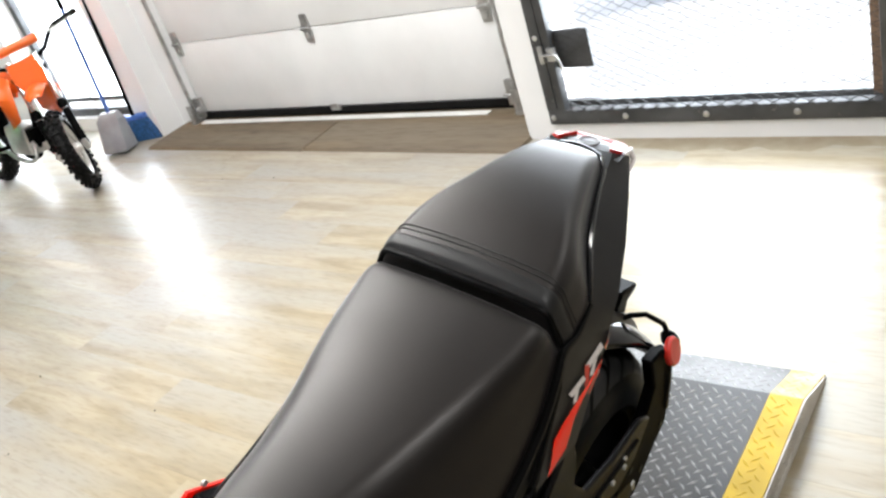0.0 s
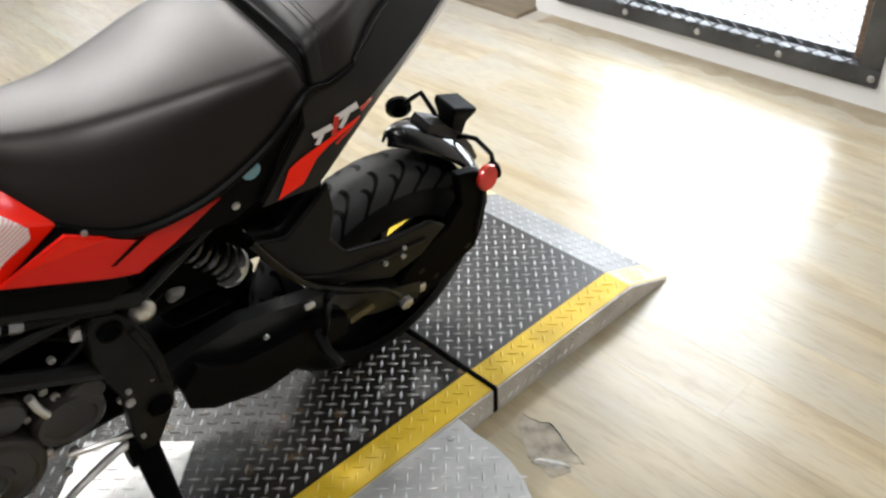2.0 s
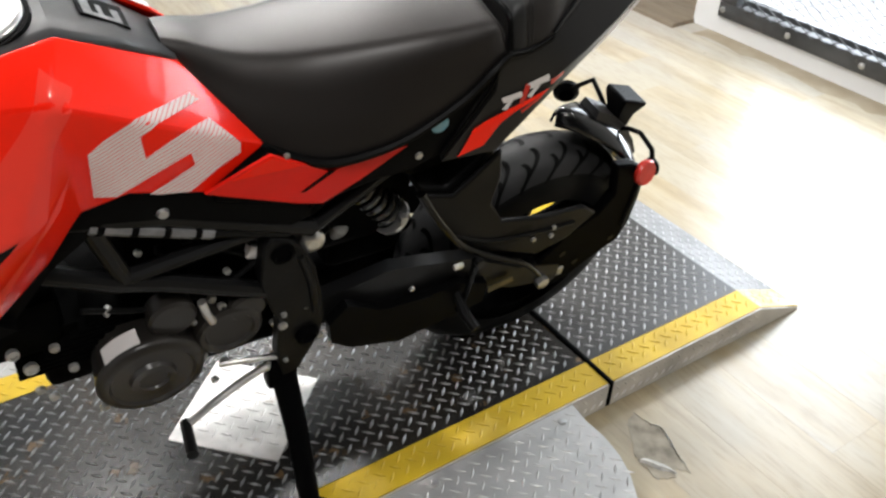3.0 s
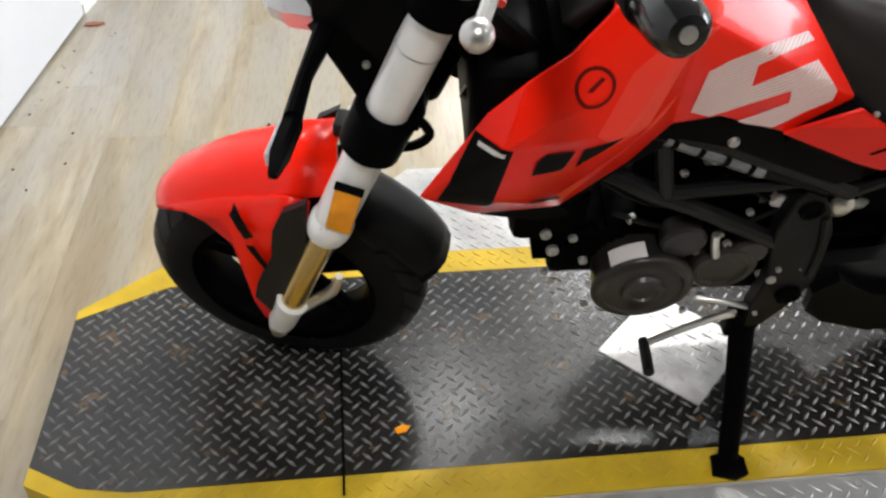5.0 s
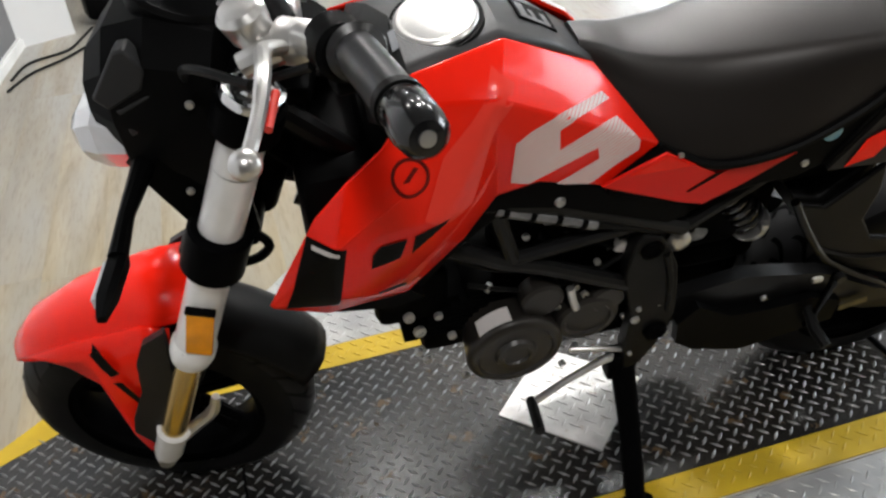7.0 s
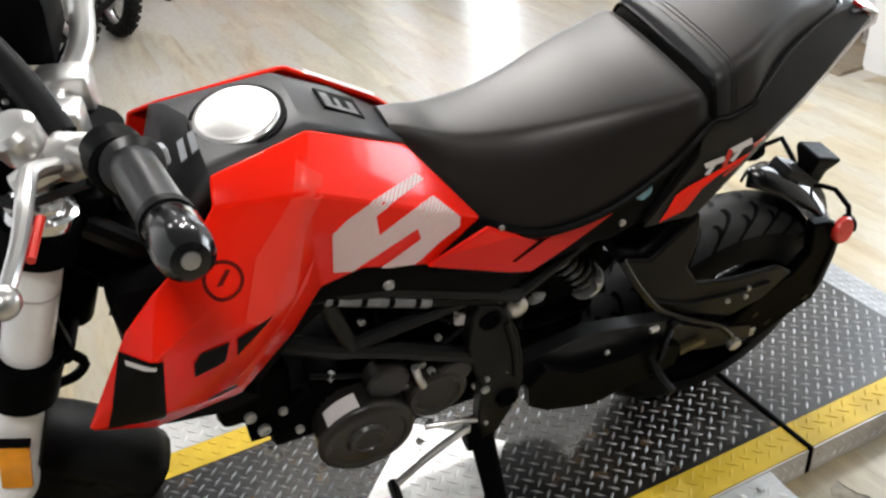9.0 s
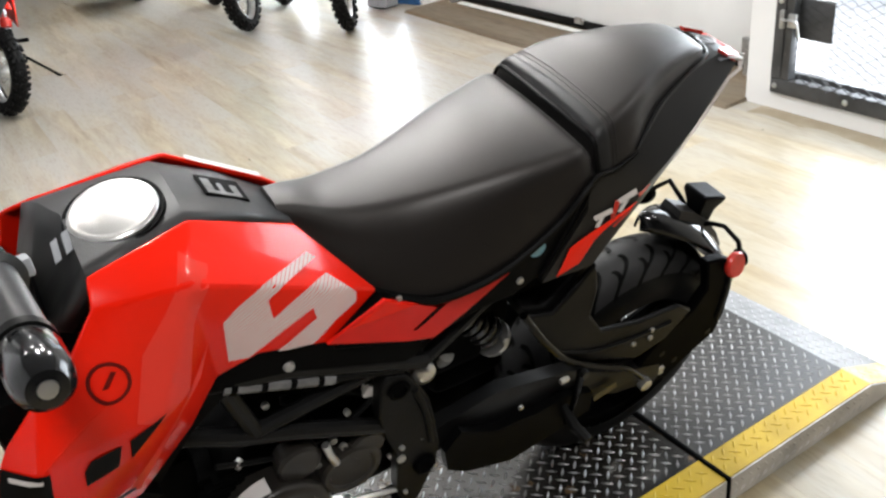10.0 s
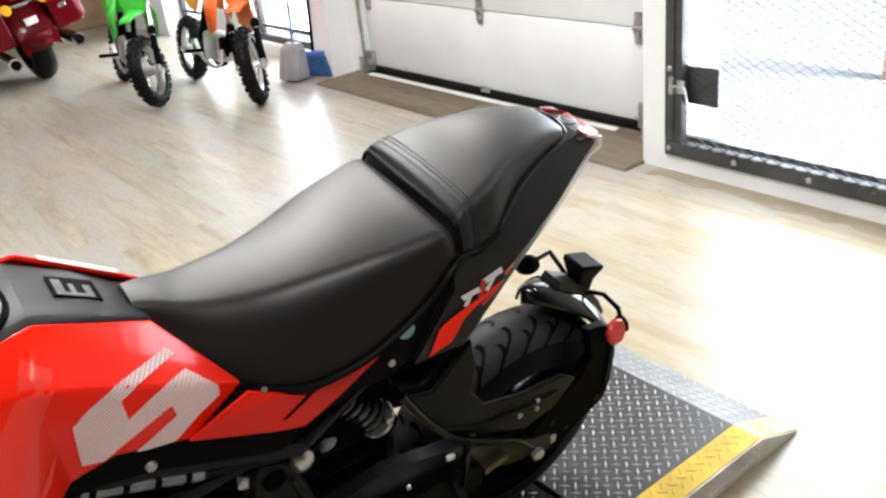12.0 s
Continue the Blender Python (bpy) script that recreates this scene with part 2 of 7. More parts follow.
DARK_PLASTIC = shade("charcoal_plastic", (0.011, 0.0107, 0.0107), 0.42, spec=0.26, vary=0.12, scale=12, fine=420, bump=0.14)
# Paler copy of the charcoal plastic, with grazing glare put into the colour
TANK_TOP = shade("tank_top_glare_plastic", (0.026, 0.026, 0.0265), 0.45, spec=0.4, vary=0.12, scale=12, fine=420, bump=0.14)
BLACK_METAL = shade("black_painted_metal", (0.002, 0.002, 0.0022), 0.45, 0.0, spec=0.012, vary=0.2, scale=14, fine=200, bump=0.05)
FRAME_BLACK = shade("frame_enamel", (0.006, 0.006, 0.0062), 0.36, spec=0.2, vary=0.15, scale=14, fine=200, bump=0.04)
PIVOT_BLACK = shade("pivot_plate_paint", (0.005, 0.0049, 0.0048), 0.45, spec=0.13, vary=0.25, scale=14, fine=200, bump=0.15)
HANGER_BLACK = shade("hanger_enamel", (0.001, 0.001, 0.001), 0.2, spec=0.14, vary=0.15, scale=14, fine=200, bump=0.02)
HUGGER_BLACK = shade("hugger_plastic", (0.0045, 0.0044, 0.0044), 0.42, spec=0.1, vary=0.15, scale=12, fine=420, bump=0.14)
FACET_GREY = shade("charcoal_cowl_facet", (0.016, 0.016, 0.0165), 0.5, spec=0.2, vary=0.15, scale=12, fine=420, bump=0.12)
GLOSS_BLACK = shade("glossy_black_plastic", (0.006, 0.006, 0.0065), 0.14, spec=0.5, vary=0.1, scale=14, fine=200, bump=0.02)
BLACK_CAST = shade("black_cast_alloy", (0.0015, 0.0015, 0.0015), 0.5, 0.0, spec=0.02, vary=0.25, scale=18, fine=220, bump=0.25)
COVER_BROWN = shade("bronze_black_cover", (0.022, 0.0195, 0.017), 0.32, 0.1, spec=0.4, vary=0.2, scale=12, fine=220, bump=0.06)
SEAT = shade("seat_vinyl", (0.0045, 0.0034, 0.0029), 0.44, vary=0.1, scale=5, fine=700, bump=0.25, spec=0.18, coat=0.72)
SEAT.node_tree.nodes["Principled BSDF"].inputs["Sheen Weight"].default_value = 0.3
SEAT.node_tree.nodes["Principled BSDF"].inputs["Sheen Roughness"].default_value = 0.3
SEAT.node_tree.nodes["Principled BSDF"].inputs["Coat Roughness"].default_value = 0.40
SEAT.node_tree.nodes["Principled BSDF"].inputs["Specular Tint"].default_value = (1, 0.86, 0.78, 1)
SEAT_STITCH = shade("seat_piping", (0.010, 0.010, 0.010), 0.42, vary=0.1, fine=500, bump=0.2, spec=0.4)
# Tyre crowns get paler rubber: the grey sheen they catch is painted in
LIT_FRONT_TREAD = shade("lit_front_tread_rubber", (0.0105, 0.0105, 0.0108), 0.5, spec=0.2, vary=0.25, scale=15, fine=220, bump=0.2)
LIT_TREAD_RUBBER = shade("lit_tread_rubber", (0.020, 0.020, 0.0205), 0.55, spec=0.3, vary=0.25, scale=15, fine=220, bump=0.2)
RUBBER = shade("tyre_rubber", (0.005, 0.005, 0.005), 0.5, spec=0.12, vary=0.2, scale=15, fine=220, bump=0.15)
GRIP_RUBBER = shade("grip_rubber", (0.006, 0.006, 0.0065), 0.33, spec=0.5, vary=0.15, scale=20, fine=150, bump=0.06)
ALLOY = shade("silver_alloy", (0.62, 0.61, 0.59), 0.3, 0.9, vary=0.1, scale=20, fine=200, bump=0.05)
FORK_SILVER = shade("silver_fork_paint", (0.80, 0.79, 0.77), 0.3, 0.12, vary=0.06, scale=16, fine=260, bump=0.02, coat=0.4)
GOLD = shade("gold_fork_tube", (0.60, 0.44, 0.19), 0.2, 0.95, vary=0.1, scale=18)
CHROME = shade("chrome", (0.78, 0.78, 0.78), 0.1, 1.0, vary=0.05, scale=20, bump=0.01)
BRUSHED = shade("brushed_cap", (0.72, 0.71, 0.69), 0.3, 0.9, vary=0.05, scale=12, fine=500, bump=0.05)
LENS_WHITE = shade("clear_lamp_lens", (0.62, 0.63, 0.65), 0.12, vary=0.1, scale=20, bump=0.02, coat=1.0)
AMBER = shade("amber_reflector", (0.95, 0.34, 0.006), 0.25, vary=0.15, scale=30, fine=500, bump=0.15, coat=0.2)
LENS_RED = shade("red_reflector", (0.60, 0.03, 0.02), 0.25, vary=0.15, scale=30, fine=500, bump=0.15, coat=0.15)
BLUE_STICKER = shade("blue_sticker", (0.09, 0.33, 0.47), 0.35, vary=0.3, scale=60, tint=(0.3, 0.5, 0.56))
SPRING = shade("dark_spring_steel", (0.09, 0.09, 0.09), 0.2, 0.8, vary=0.2)
GLASS_DARK = shade("dark_dial_glass", (0.02, 0.022, 0.026), 0.08, vary=0.1, bump=0.0, coat=1.0)
ORANGE = shade("orange_plastic", (0.80, 0.135, 0.012), 0.3, vary=0.06, scale=5, bump=0.02)
GREEN = shade("green_plastic", (0.05, 0.50, 0.045), 0.3, vary=0.06, scale=5, bump=0.02)
BURGUNDY = shade("burgundy_paint", (0.085, 0.0012, 0.0035), 0.16, vary=0.05, scale=4, bump=0.005, coat=0.12, spec=0.15)
GREY_PLASTIC = shade("grey_plastic", (0.30, 0.31, 0.33), 0.45, vary=0.1, scale=12)
BLUE_PLASTIC = shade("blue_bristles", (0.02, 0.09, 0.24), 0.6, vary=0.35, scale=60, bump=0.3)
BLUE_TUBE = shade("blue_handle", (0.06, 0.14, 0.42), 0.4, vary=0.1)
CARDBOARD = shade("tan_board", (0.40, 0.28, 0.15), 0.7, vary=0.15, scale=5)
SUBFLOOR = shade("bare_subfloor", (0.30, 0.265, 0.205), 0.8, vary=0.3, scale=25, fine=120, bump=0.4)
SUBFLOOR_PALE = shade("pale_torn_vinyl", (0.50, 0.48, 0.44), 0.6, vary=0.3, scale=60, bump=0.3)
LEAF_BROWN = shade("rusty_scrap", (0.30, 0.11, 0.07), 0.6, vary=0.3, scale=40)


def striped(name, film, line, angle, pitch, share):
    """White film with fine slanted lines through which the paint shows."""
    m = shade(name, film, 0.35, vary=0.05, scale=20, bump=0.02)
    n, link = m.node_tree.nodes, m.node_tree.links.new
    p = n["Principled BSDF"]
    under = p.inputs["Base Color"].links[0].from_socket
    tc, dot, div, fr, gt, mix = (n.new("ShaderNode" + k) for k in ("TexCoord", "VectorMath", "Math", "Math", "Math", "Mix"))
    dot.operation, dot.inputs[1].default_value = "DOT_PRODUCT", (-math.sin(angle), 0, math.cos(angle))
    div.operation, div.inputs[1].default_value = "DIVIDE", pitch
    fr.operation = "FRACT"
    gt.operation, gt.inputs[1].default_value = "GREATER_THAN", 1 - share
    mix.data_type = "RGBA"
    mix.inputs[7].default_value = (*line, 1)
    link(tc.outputs["Object"], dot.inputs[0])
    link(dot.outputs["Value"], div.inputs[0])
    link(div.outputs[0], fr.inputs[0])
    link(fr.outputs[0], gt.inputs[0])
    link(gt.outputs[0], mix.inputs[0])
    link(under, mix.inputs[6])
    link(mix.outputs[2], p.inputs["Base Color"])
    return m


DECAL_STRIPED = striped("striped_white_film", (0.70, 0.62, 0.60), (0.70, 0.12, 0.10), radians(20), 0.0042, 0.22)


def glass(name):
    m = bpy.data.materials.new(name)
    m.use_nodes = True
    p = m.node_tree.nodes["Principled BSDF"]
    p.inputs["Transmission Weight"].default_value, p.inputs["Roughness"].default_value, p.inputs["IOR"].default_value = 1.0, 0.02, 1.45
    return m


GLASS = glass("window_glass")


# ---- shapes ----
class Shape:
    """Collects points and faces of one mesh."""

    def __init__(self):
        self.v, self.f = [], []

    def add(self, verts, faces):
        k = len(self.v)
        self.v += [tuple(p) for p in verts]
        self.f += [tuple(i + k for i in f) for f in faces]
        return self

    def box(self, lo, hi):
        (a, b, c), (d, e, g) = lo, hi
        return self.add([(a, b, c), (d, b, c), (d, e, c), (a, e, c), (a, b, g), (d, b, g), (d, e, g), (a, e, g)],
                        [(3, 2, 1, 0), (4, 5, 6, 7), (0, 1, 5, 4), (1, 2, 6, 5), (2, 3, 7, 6), (3, 0, 4, 7)])

    def bevel_box(self, lo, hi, r):
        """A box with its twelve edges cut off."""
        bm = bmesh.new()
        m = Matrix.Diagonal((hi[0] - lo[0], hi[1] - lo[1], hi[2] - lo[2], 1))
        m.translation = [(a + b) / 2 for a, b in zip(lo, hi)]
        bmesh.ops.create_cube(bm, size=1, matrix=m)
        bmesh.ops.bevel(bm, geom=bm.edges[:], offset=r, segments=2, affect="EDGES", profile=0.5)
        bm.verts.index_update()
        self.add([v.co[:] for v in bm.verts], [[v.index for v in f.verts] for f in bm.faces])
        bm.free()
        return self

    def loft(self, rings, closed=True, caps=True):
        """Skin over rings of equally many points."""
        n, k = len(rings[0]), len(self.v)
        for r in rings:
            self.v += [tuple(p) for p in r]
        for i in range(len(rings) - 1):
            for j in range(n if closed else n - 1):
                a, b = k + i * n + j, k + i * n + (j + 1) % n
                self.f.append((a, b, b + n, a + n))
        if caps and closed:
            self.f.append(tuple(k + j for j in reversed(range(n))))
            self.f.append(tuple(k + (len(rings) - 1) * n + j for j in range(n)))
        return self

    def tube(self, path, r, seg=10, smooth=0, caps=True):
        """A round bar along a path; r: one radius or one a point; smooth: points put between the given ones."""
        p = [Vector(q) for q in path]
        rr = list(r) if isinstance(r, (list, tuple)) else [r] * len(p)
        if smooth:
            p, rr = rounded(p, rr, smooth)
        rings, side = [], None
        for i, q in enumerate(p):
            way = (p[min(i + 1, len(p) - 1)] - p[max(i - 1, 0)]).normalized()
            if side is None:
                side = way.orthogonal().normalized()
            side = (side - way * side.dot(way)).normalized()
            up = way.cross(side)
            rings.append([q + rr[i] * (math.cos(a) * side + math.sin(a) * up) for a in (2 * math.pi * j / seg for j in range(seg))])
        return self.loft(rings, caps=caps)

    def lathe(self, profile, centre, axis, seg=32, closed=False):
        """A profile of (along, radius) turned round an axis through centre."""
        axis = Vector(axis).normalized()
        side = axis.orthogonal().normalized()
        up, c = axis.cross(side), Vector(centre)
        rings = [[c + axis * h + r * (math.cos(a) * side + math.sin(a) * up) for h, r in profile] for a in (2 * math.pi * j / seg for j in range(seg))]
        rings.append(rings[0])
        return self.loft(rings, closed=closed, caps=False)

    def prism(self, outline, low, high, place=None):
        """An outline in a plane given thickness; place(a, b, h) tells where a point of it lies."""
        place = place or (lambda a, b, h: (a, b, h))
        n = len(outline)
        v = [place(a, b, low) for a, b in outline] + [place(a, b, high) for a, b in outline]
        return self.add(v, [tuple(reversed(range(n))), tuple(range(n, 2 * n))] + [(i, (i + 1) % n, n + (i + 1) % n, n + i) for i in range(n)])

    def mirrored(self):
        s = Shape()
        s.v = [(x, -y, z) for x, y, z in self.v]
        s.f = [tuple(reversed(f)) for f in self.f]
        return s


def rounded(p, rr, n):
    """Points of a smooth curve through p."""
    out, ro = [], []
    for i in range(len(p) - 1):
        a, b, c, d = p[max(i - 1, 0)], p[i], p[i + 1], p[min(i + 2, len(p) - 1)]
        for k in range(n):
            t = k / n
            out.append(0.5 * (2 * b + (c - a) * t + (2 * a - 5 * b + 4 * c - d) * t * t + (3 * b - a - 3 * c + d) * t**3))
            ro.append(rr[i] * (1 - t) + rr[i + 1] * t)
    return out + [p[-1]], ro + [rr[-1]]


def mesh_of(name, s, mats, sharp=35, fix=True):
    me = bpy.data.meshes.new(name)
    me.from_pydata(s.v, [], s.f)
    if fix:
        bm = bmesh.new()
        bm.from_mesh(me)
        bmesh.ops.remove_doubles(bm, verts=bm.verts, dist=1e-5)
        bmesh.ops.recalc_face_normals(bm, faces=bm.faces)
        bm.to_mesh(me)
        bm.free()
    me.shade_smooth()
    me.set_sharp_from_angle(angle=radians(sharp))
    for m in mats if isinstance(mats, (list, tuple)) else [mats]:
        me.materials.append(m)
    return me


def part(name, s, mat, parent, label="", sharp=35, fix=True):
    """One mesh object under a thing or under a part."""
    ob = new(name, mesh_of(name, s, mat, sharp, fix))
    ob.parent = parent
    return tagged(ob, label) if label else ob


def softened(ob, width, segments=2, angle=30):
    b = ob.modifiers.new("edges", "BEVEL")
    b.width, b.segments, b.limit_method, b.angle_limit = width, segments, "ANGLE", radians(angle)
    return ob


def thing(name, m, label, category, group="", kind=""):
    ob = new(name)
    ob.matrix_world = m
    return tagged(ob, label, category, group, kind)


def solid(name, s, mat, label, category, group="", kind="", sharp=35):
    return tagged(new(name, mesh_of(name, s, mat, sharp)), label, category, group, kind)


def structure(name, s, mat, label, category, sharp=35):
    return solid(name, s, mat, label, category, kind="structure", sharp=sharp)


def side(v):
    """Puts outlines drawn in (along, up) on the plane v of a bike; the third value goes outwards."""
    return lambda a, b, h: (a, v + h, b)


def lozenges(x0, x1, y0, y1, z, keep=None, pitch=0.031, long=0.0132, wide=0.003, high=0.0016, place=None):
    """Raised lozenges of tread plate, turned to either diagonal by turns."""
    s = Shape()
    place = place or (lambda x, y, h: (x, y, z + h))
    for i in range(int(math.floor(2 * x0 / pitch)), int(math.ceil(2 * x1 / pitch))):
        for j in range(int(math.floor(2 * y0 / pitch)), int(math.ceil(2 * y1 / pitch))):
            if (i + j) % 2:
                continue
            cx, cy = (i + 0.2) * pitch / 2, (j + 0.5) * pitch / 2
            if not (x0 + 0.006 < cx < x1 - 0.006 and y0 + 0.006 < cy < y1 - 0.006) or (keep and not keep(cx, cy)):
                continue
            d = 0.7071 * (1 if i % 2 else -1)
            ax, ay, bx, by = 0.7071, d, -d, 0.7071
            pts = [(-long, 0, 0), (0, -wide, 0), (long, 0, 0), (0, wide, 0), (-long * 0.5, 0, high), (long * 0.5, 0, high)]
            s.add([place(cx + a * ax + b * bx, cy + a * ay + b * by, h) for a, b, h in pts],
                  [(0, 1, 4), (1, 5, 4), (1, 2, 5), (2, 3, 5), (3, 4, 5), (3, 0, 4)])
    return s


# ---- the room ----
H = 3.0
structure("ground", Shape().box((2.2, -40, -0.3), (60, 50, -0.06)), SNOW, "snow-covered ground outside the workshop", "ground")
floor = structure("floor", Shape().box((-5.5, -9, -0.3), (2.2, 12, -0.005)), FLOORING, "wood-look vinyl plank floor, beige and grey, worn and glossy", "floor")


def wall(name, boxes, mat=WALL_WHITE, label="white painted workshop wall"):
    s = Shape()
    for lo, hi in boxes:
        s.box(lo, hi)
    return structure(name, s, mat, label, "wall")


EX = 1.75
wall("wall_east_1", [((EX, -9, 0), (2.1, 0.03, H)), ((EX, 0.03, 0), (2.1, 1.29, 0.07)), ((EX, 0.03, 2.18), (2.1, 1.29, H)), ((EX, 1.29, 0), (2.1, 1.41, H)), ((2.06, 1.41, 0), (2.24, 1.6, H)), ((1.9, 1.41, 2.45), (2.24, 4.06, H))])
wall("wall_east_2", [((1.84, 4.06, 0), (2.24, 4.28, H)), ((2.0, 3.88, 0), (2.24, 4.06, H)), ((1.94, 4.28, 0), (2.24, 5.36, 0.09)), ((1.94, 4.28, 2.08), (2.24, 5.36, H)), ((1.84, 5.36, 0), (2.24, 5.82, H)), ((1.94, 5.82, 0), (2.24, 6.9, 0.09)), ((1.94, 5.82, 2.08), (2.24, 6.9, H)), ((1.84, 6.9, 0), (2.24, 12, H))])
# unseen wall, added far off and grey to darken what the bike reflects
wall("wall_south", [((-5.5, -9.2, 0), (2.1, -9, H))], WALL_GREY, "unseen far wall, greyed and set back to dim the near side")
wall("wall_north", [((-5.5, 12, 0), (2.24, 12.2, H))])
wall("wall_far_west", [((-5.7, -9.2, 0), (-5.5, 12.2, H))])
# unseen ceiling, kept dark grey so that less light bounces down
structure("ceiling", Shape().box((-5.7, -9.2, H), (2.3, 12.2, H + 0.15)), CEILING, "unseen workshop ceiling, darkened to cut bounced light", "ceiling")

# the white partition on the west side and the grey wall behind it, both a little askew
WEST = pose(-2.055, 1.97, 0, 0, 0, -5.6)
s = Shape().box((-0.12, -3.4, 0.012), (0, 0, 2.7))
w1 = structure("wall_west_1", s, PARTITION, "smooth white partition panel by the lift", "wall")
w1.matrix_world = WEST
w2 = structure("wall_west_2", Shape().box((-0.2, 0.004, 0), (-0.05, 1.55, 2.7)), WALL_GREY, "grey painted wall in shade", "wall")
w2.matrix_world = pose(-2.03, 1.97, 0, 0, 0, -7.4)
bb = structure("baseboard", Shape().box((-0.049, 0.02, 0), (-0.03, 1.55, 0.035)).box((-0.049, 0.02, 0.035), (-0.036, 1.55, 0.045)), TRIM_WHITE, "white baseboard under the grey wall", "baseboard")
bb.matrix_world = w2.matrix_world
s = Shape().box((-0.6, 0, 0.0), (0, 0.12, 2.6))
w3 = structure("wall_west_3", s, WALL_WHITE, "white end of a partition wall", "wall")
w3.matrix_world = pose(-1.72, 3.12, 0, 0, 0, 20)

# ceiling lights
for lx, ly, watts in LAMPS:
    lt = thing("ceiling_light", pose(lx, ly, 0), "white square light under the ceiling", "light", "ceiling lights")
    part("housing", Shape().bevel_box((-0.15, -0.15, 2.95), (0.15, 0.15, 2.995), 0.01), TRIM_WHITE, lt)

# plywood threshold before the sectional door
ply = thing("plywood_threshold", pose(0, 0, 0), "worn brown plywood sheets lying before the sectional door", "plywood sheet")
for y0, y1, x0, x1 in ((1.40, 2.66, 1.62, 1.645), (2.666, 4.0, 1.640, 1.66)):
    sheet = Shape().add([(x0, y0, 0), (x1, y1, 0), (2.12, y1 + .02, 0), (2.12, y0, 0), (x0 + .012, y0 + .006, .012), (x1 + .012, y1 - .006, .012), (2.12, y1 + .01, .02), (2.12, y0 + .006, .02)],
                        [(0, 1, 5, 4), (1, 2, 6, 5), (2, 3, 7, 6), (3, 0, 4, 7), (4, 5, 6, 7), (3, 2, 1, 0)])
    part("sheet", sheet, PLYWOOD, ply)

sill = Shape().prism([(1.955, 1.75), (1.95, 3.82), (1.998, 3.84), (1.998, 1.75)], .0195, .0225)
solid("door_sill", sill, TRIM_WHITE, "pale metal sill strip along the foot of the sectional door", "door sill")

# brown strip at the east wall's foot: shade put into colour, and dirt
random.seed(21)
edge = [(1.748, -1.2 + .09 * k) for k in range(29)] + [(1.66 + random.uniform(-.02, .03), 1.32 - .06 * k) for k in range(42)]
solid("wall_foot_shade", Shape().prism(edge, .0002, .0007), DIRT_AND_SHADE, "brown strip painted for the shade and dirt along the wall's foot", "dirt")
# sectional garage door
gd = thing("door_1", pose(0, 0, 0), "closed white sectional garage door with steel hinges", "garage door", kind="structure")
for k in range(5):
    z0 = 0.035 + 0.455 * k
    s = Shape().bevel_box((2.03, 1.5, z0), (2.07, 3.87, z0 + 0.451), 0.006)
    part("panel", s, DOOR_WHITE, gd)
part("bottom_seal", Shape().tube([(2.04, 1.52, 0.026), (2.04, 3.86, 0.03)], 0.014, 8), RUBBER, gd, "black rubber bottom seal")
part("bottom_rail", Shape().box((2.012, 1.52, 0.036), (2.029, 3.86, 0.066)), RUBBER, gd, "black rubber skirt under the door")


def hinge(y, z, parent):
    s = Shape().prism([(-0.022, -0.07), (0.022, -0.07), (0.03, 0), (0.022, 0.07), (-0.022, 0.07), (-0.03, 0)], 0, 0.006, lambda a, b, h: (2.028 - h, y + a, z + b))
    h = part("hinge", s, STEEL, parent)
    part("knuckle", Shape().tube([(2.017, y - 0.03, z), (2.017, y + 0.03, z)], 0.009, 8).tube([(2.018, y, z - 0.05), (2.018, y, z - 0.02)], 0.012, 6), STEEL, h)


for z in (0.488, 0.943, 1.398):
    for y in (1.66, 2.74, 3.82):
        hinge(y, z, gd)
part("bracket", Shape().bevel_box((2.005, 2.69, 0.048), (2.028, 2.76, 0.075), 0.003).box((2.0, 2.70, 0.06), (2.006, 2.75, 0.085)), STEEL, gd)
for y in (1.615, 3.85):
    b = part("bracket", Shape().bevel_box((2.0, y - 0.035, 0.04), (2.028, y + 0.035, 0.16), 0.004), STEEL, gd)
    part("roller", Shape().lathe([(-0.012, 0.0), (-0.012, 0.022), (0.012, 0.022), (0.012, 0.0)], (1.99, y - 0.02, 0.09), (0, 1, 0), 14).tube([(2.0, y - 0.02, 0.09), (2.0, y + 0.05, 0.09)], 0.005, 6), STEEL, b)
for y, d in ((1.575, 1), (3.885, -1)):
    t = thing("door_track", pose(0, 0, 0), "galvanised vertical track of the sectional door", "door track", "door tracks", kind="structure")
    part("rail", Shape().box((1.975, y - 0.003, 0.01), (2.028, y + 0.003, 2.2)).box((1.975, y + min(0, 0.014 * d), 0.01), (1.979, y + max(0, 0.014 * d), 2.2)), STEEL, t)
    part("foot_bracket", Shape().box((1.95, y - 0.02, 0.013), (2.025, y + 0.02, 0.03)).box((1.955, y - 0.02, 0.03), (1.962, y + 0.02, 0.13)), STEEL, t)

# expanded-metal door in the east wall
md = thing("door_2", pose(0, 0, 0), "dark steel door filled with expanded metal mesh", "mesh door", kind="structure")
part("bottom_rail", Shape().bevel_box((EX - 0.012, 0.03, 0.068), (EX + 0.03, 1.29, 0.128), 0.003), STEEL_DARK, md)
part("left_stile", Shape().bevel_box((EX - 0.014, 1.21, 0.129), (EX + 0.03, 1.29, 2.16), 0.003).box((EX - 0.02, 1.243, 0.14), (EX - 0.0142, 1.249, 2.1)), STEEL_DARK, md)
part("right_stile", Shape().bevel_box((EX - 0.012, 0.03, 0.129), (EX + 0.03, 0.1, 2.16), 0.003), STEEL_DARK, md)
part("top_rail", Shape().bevel_box((EX - 0.012, 0.03, 2.161), (EX + 0.03, 1.29, 2.23), 0.003), STEEL_DARK, md)
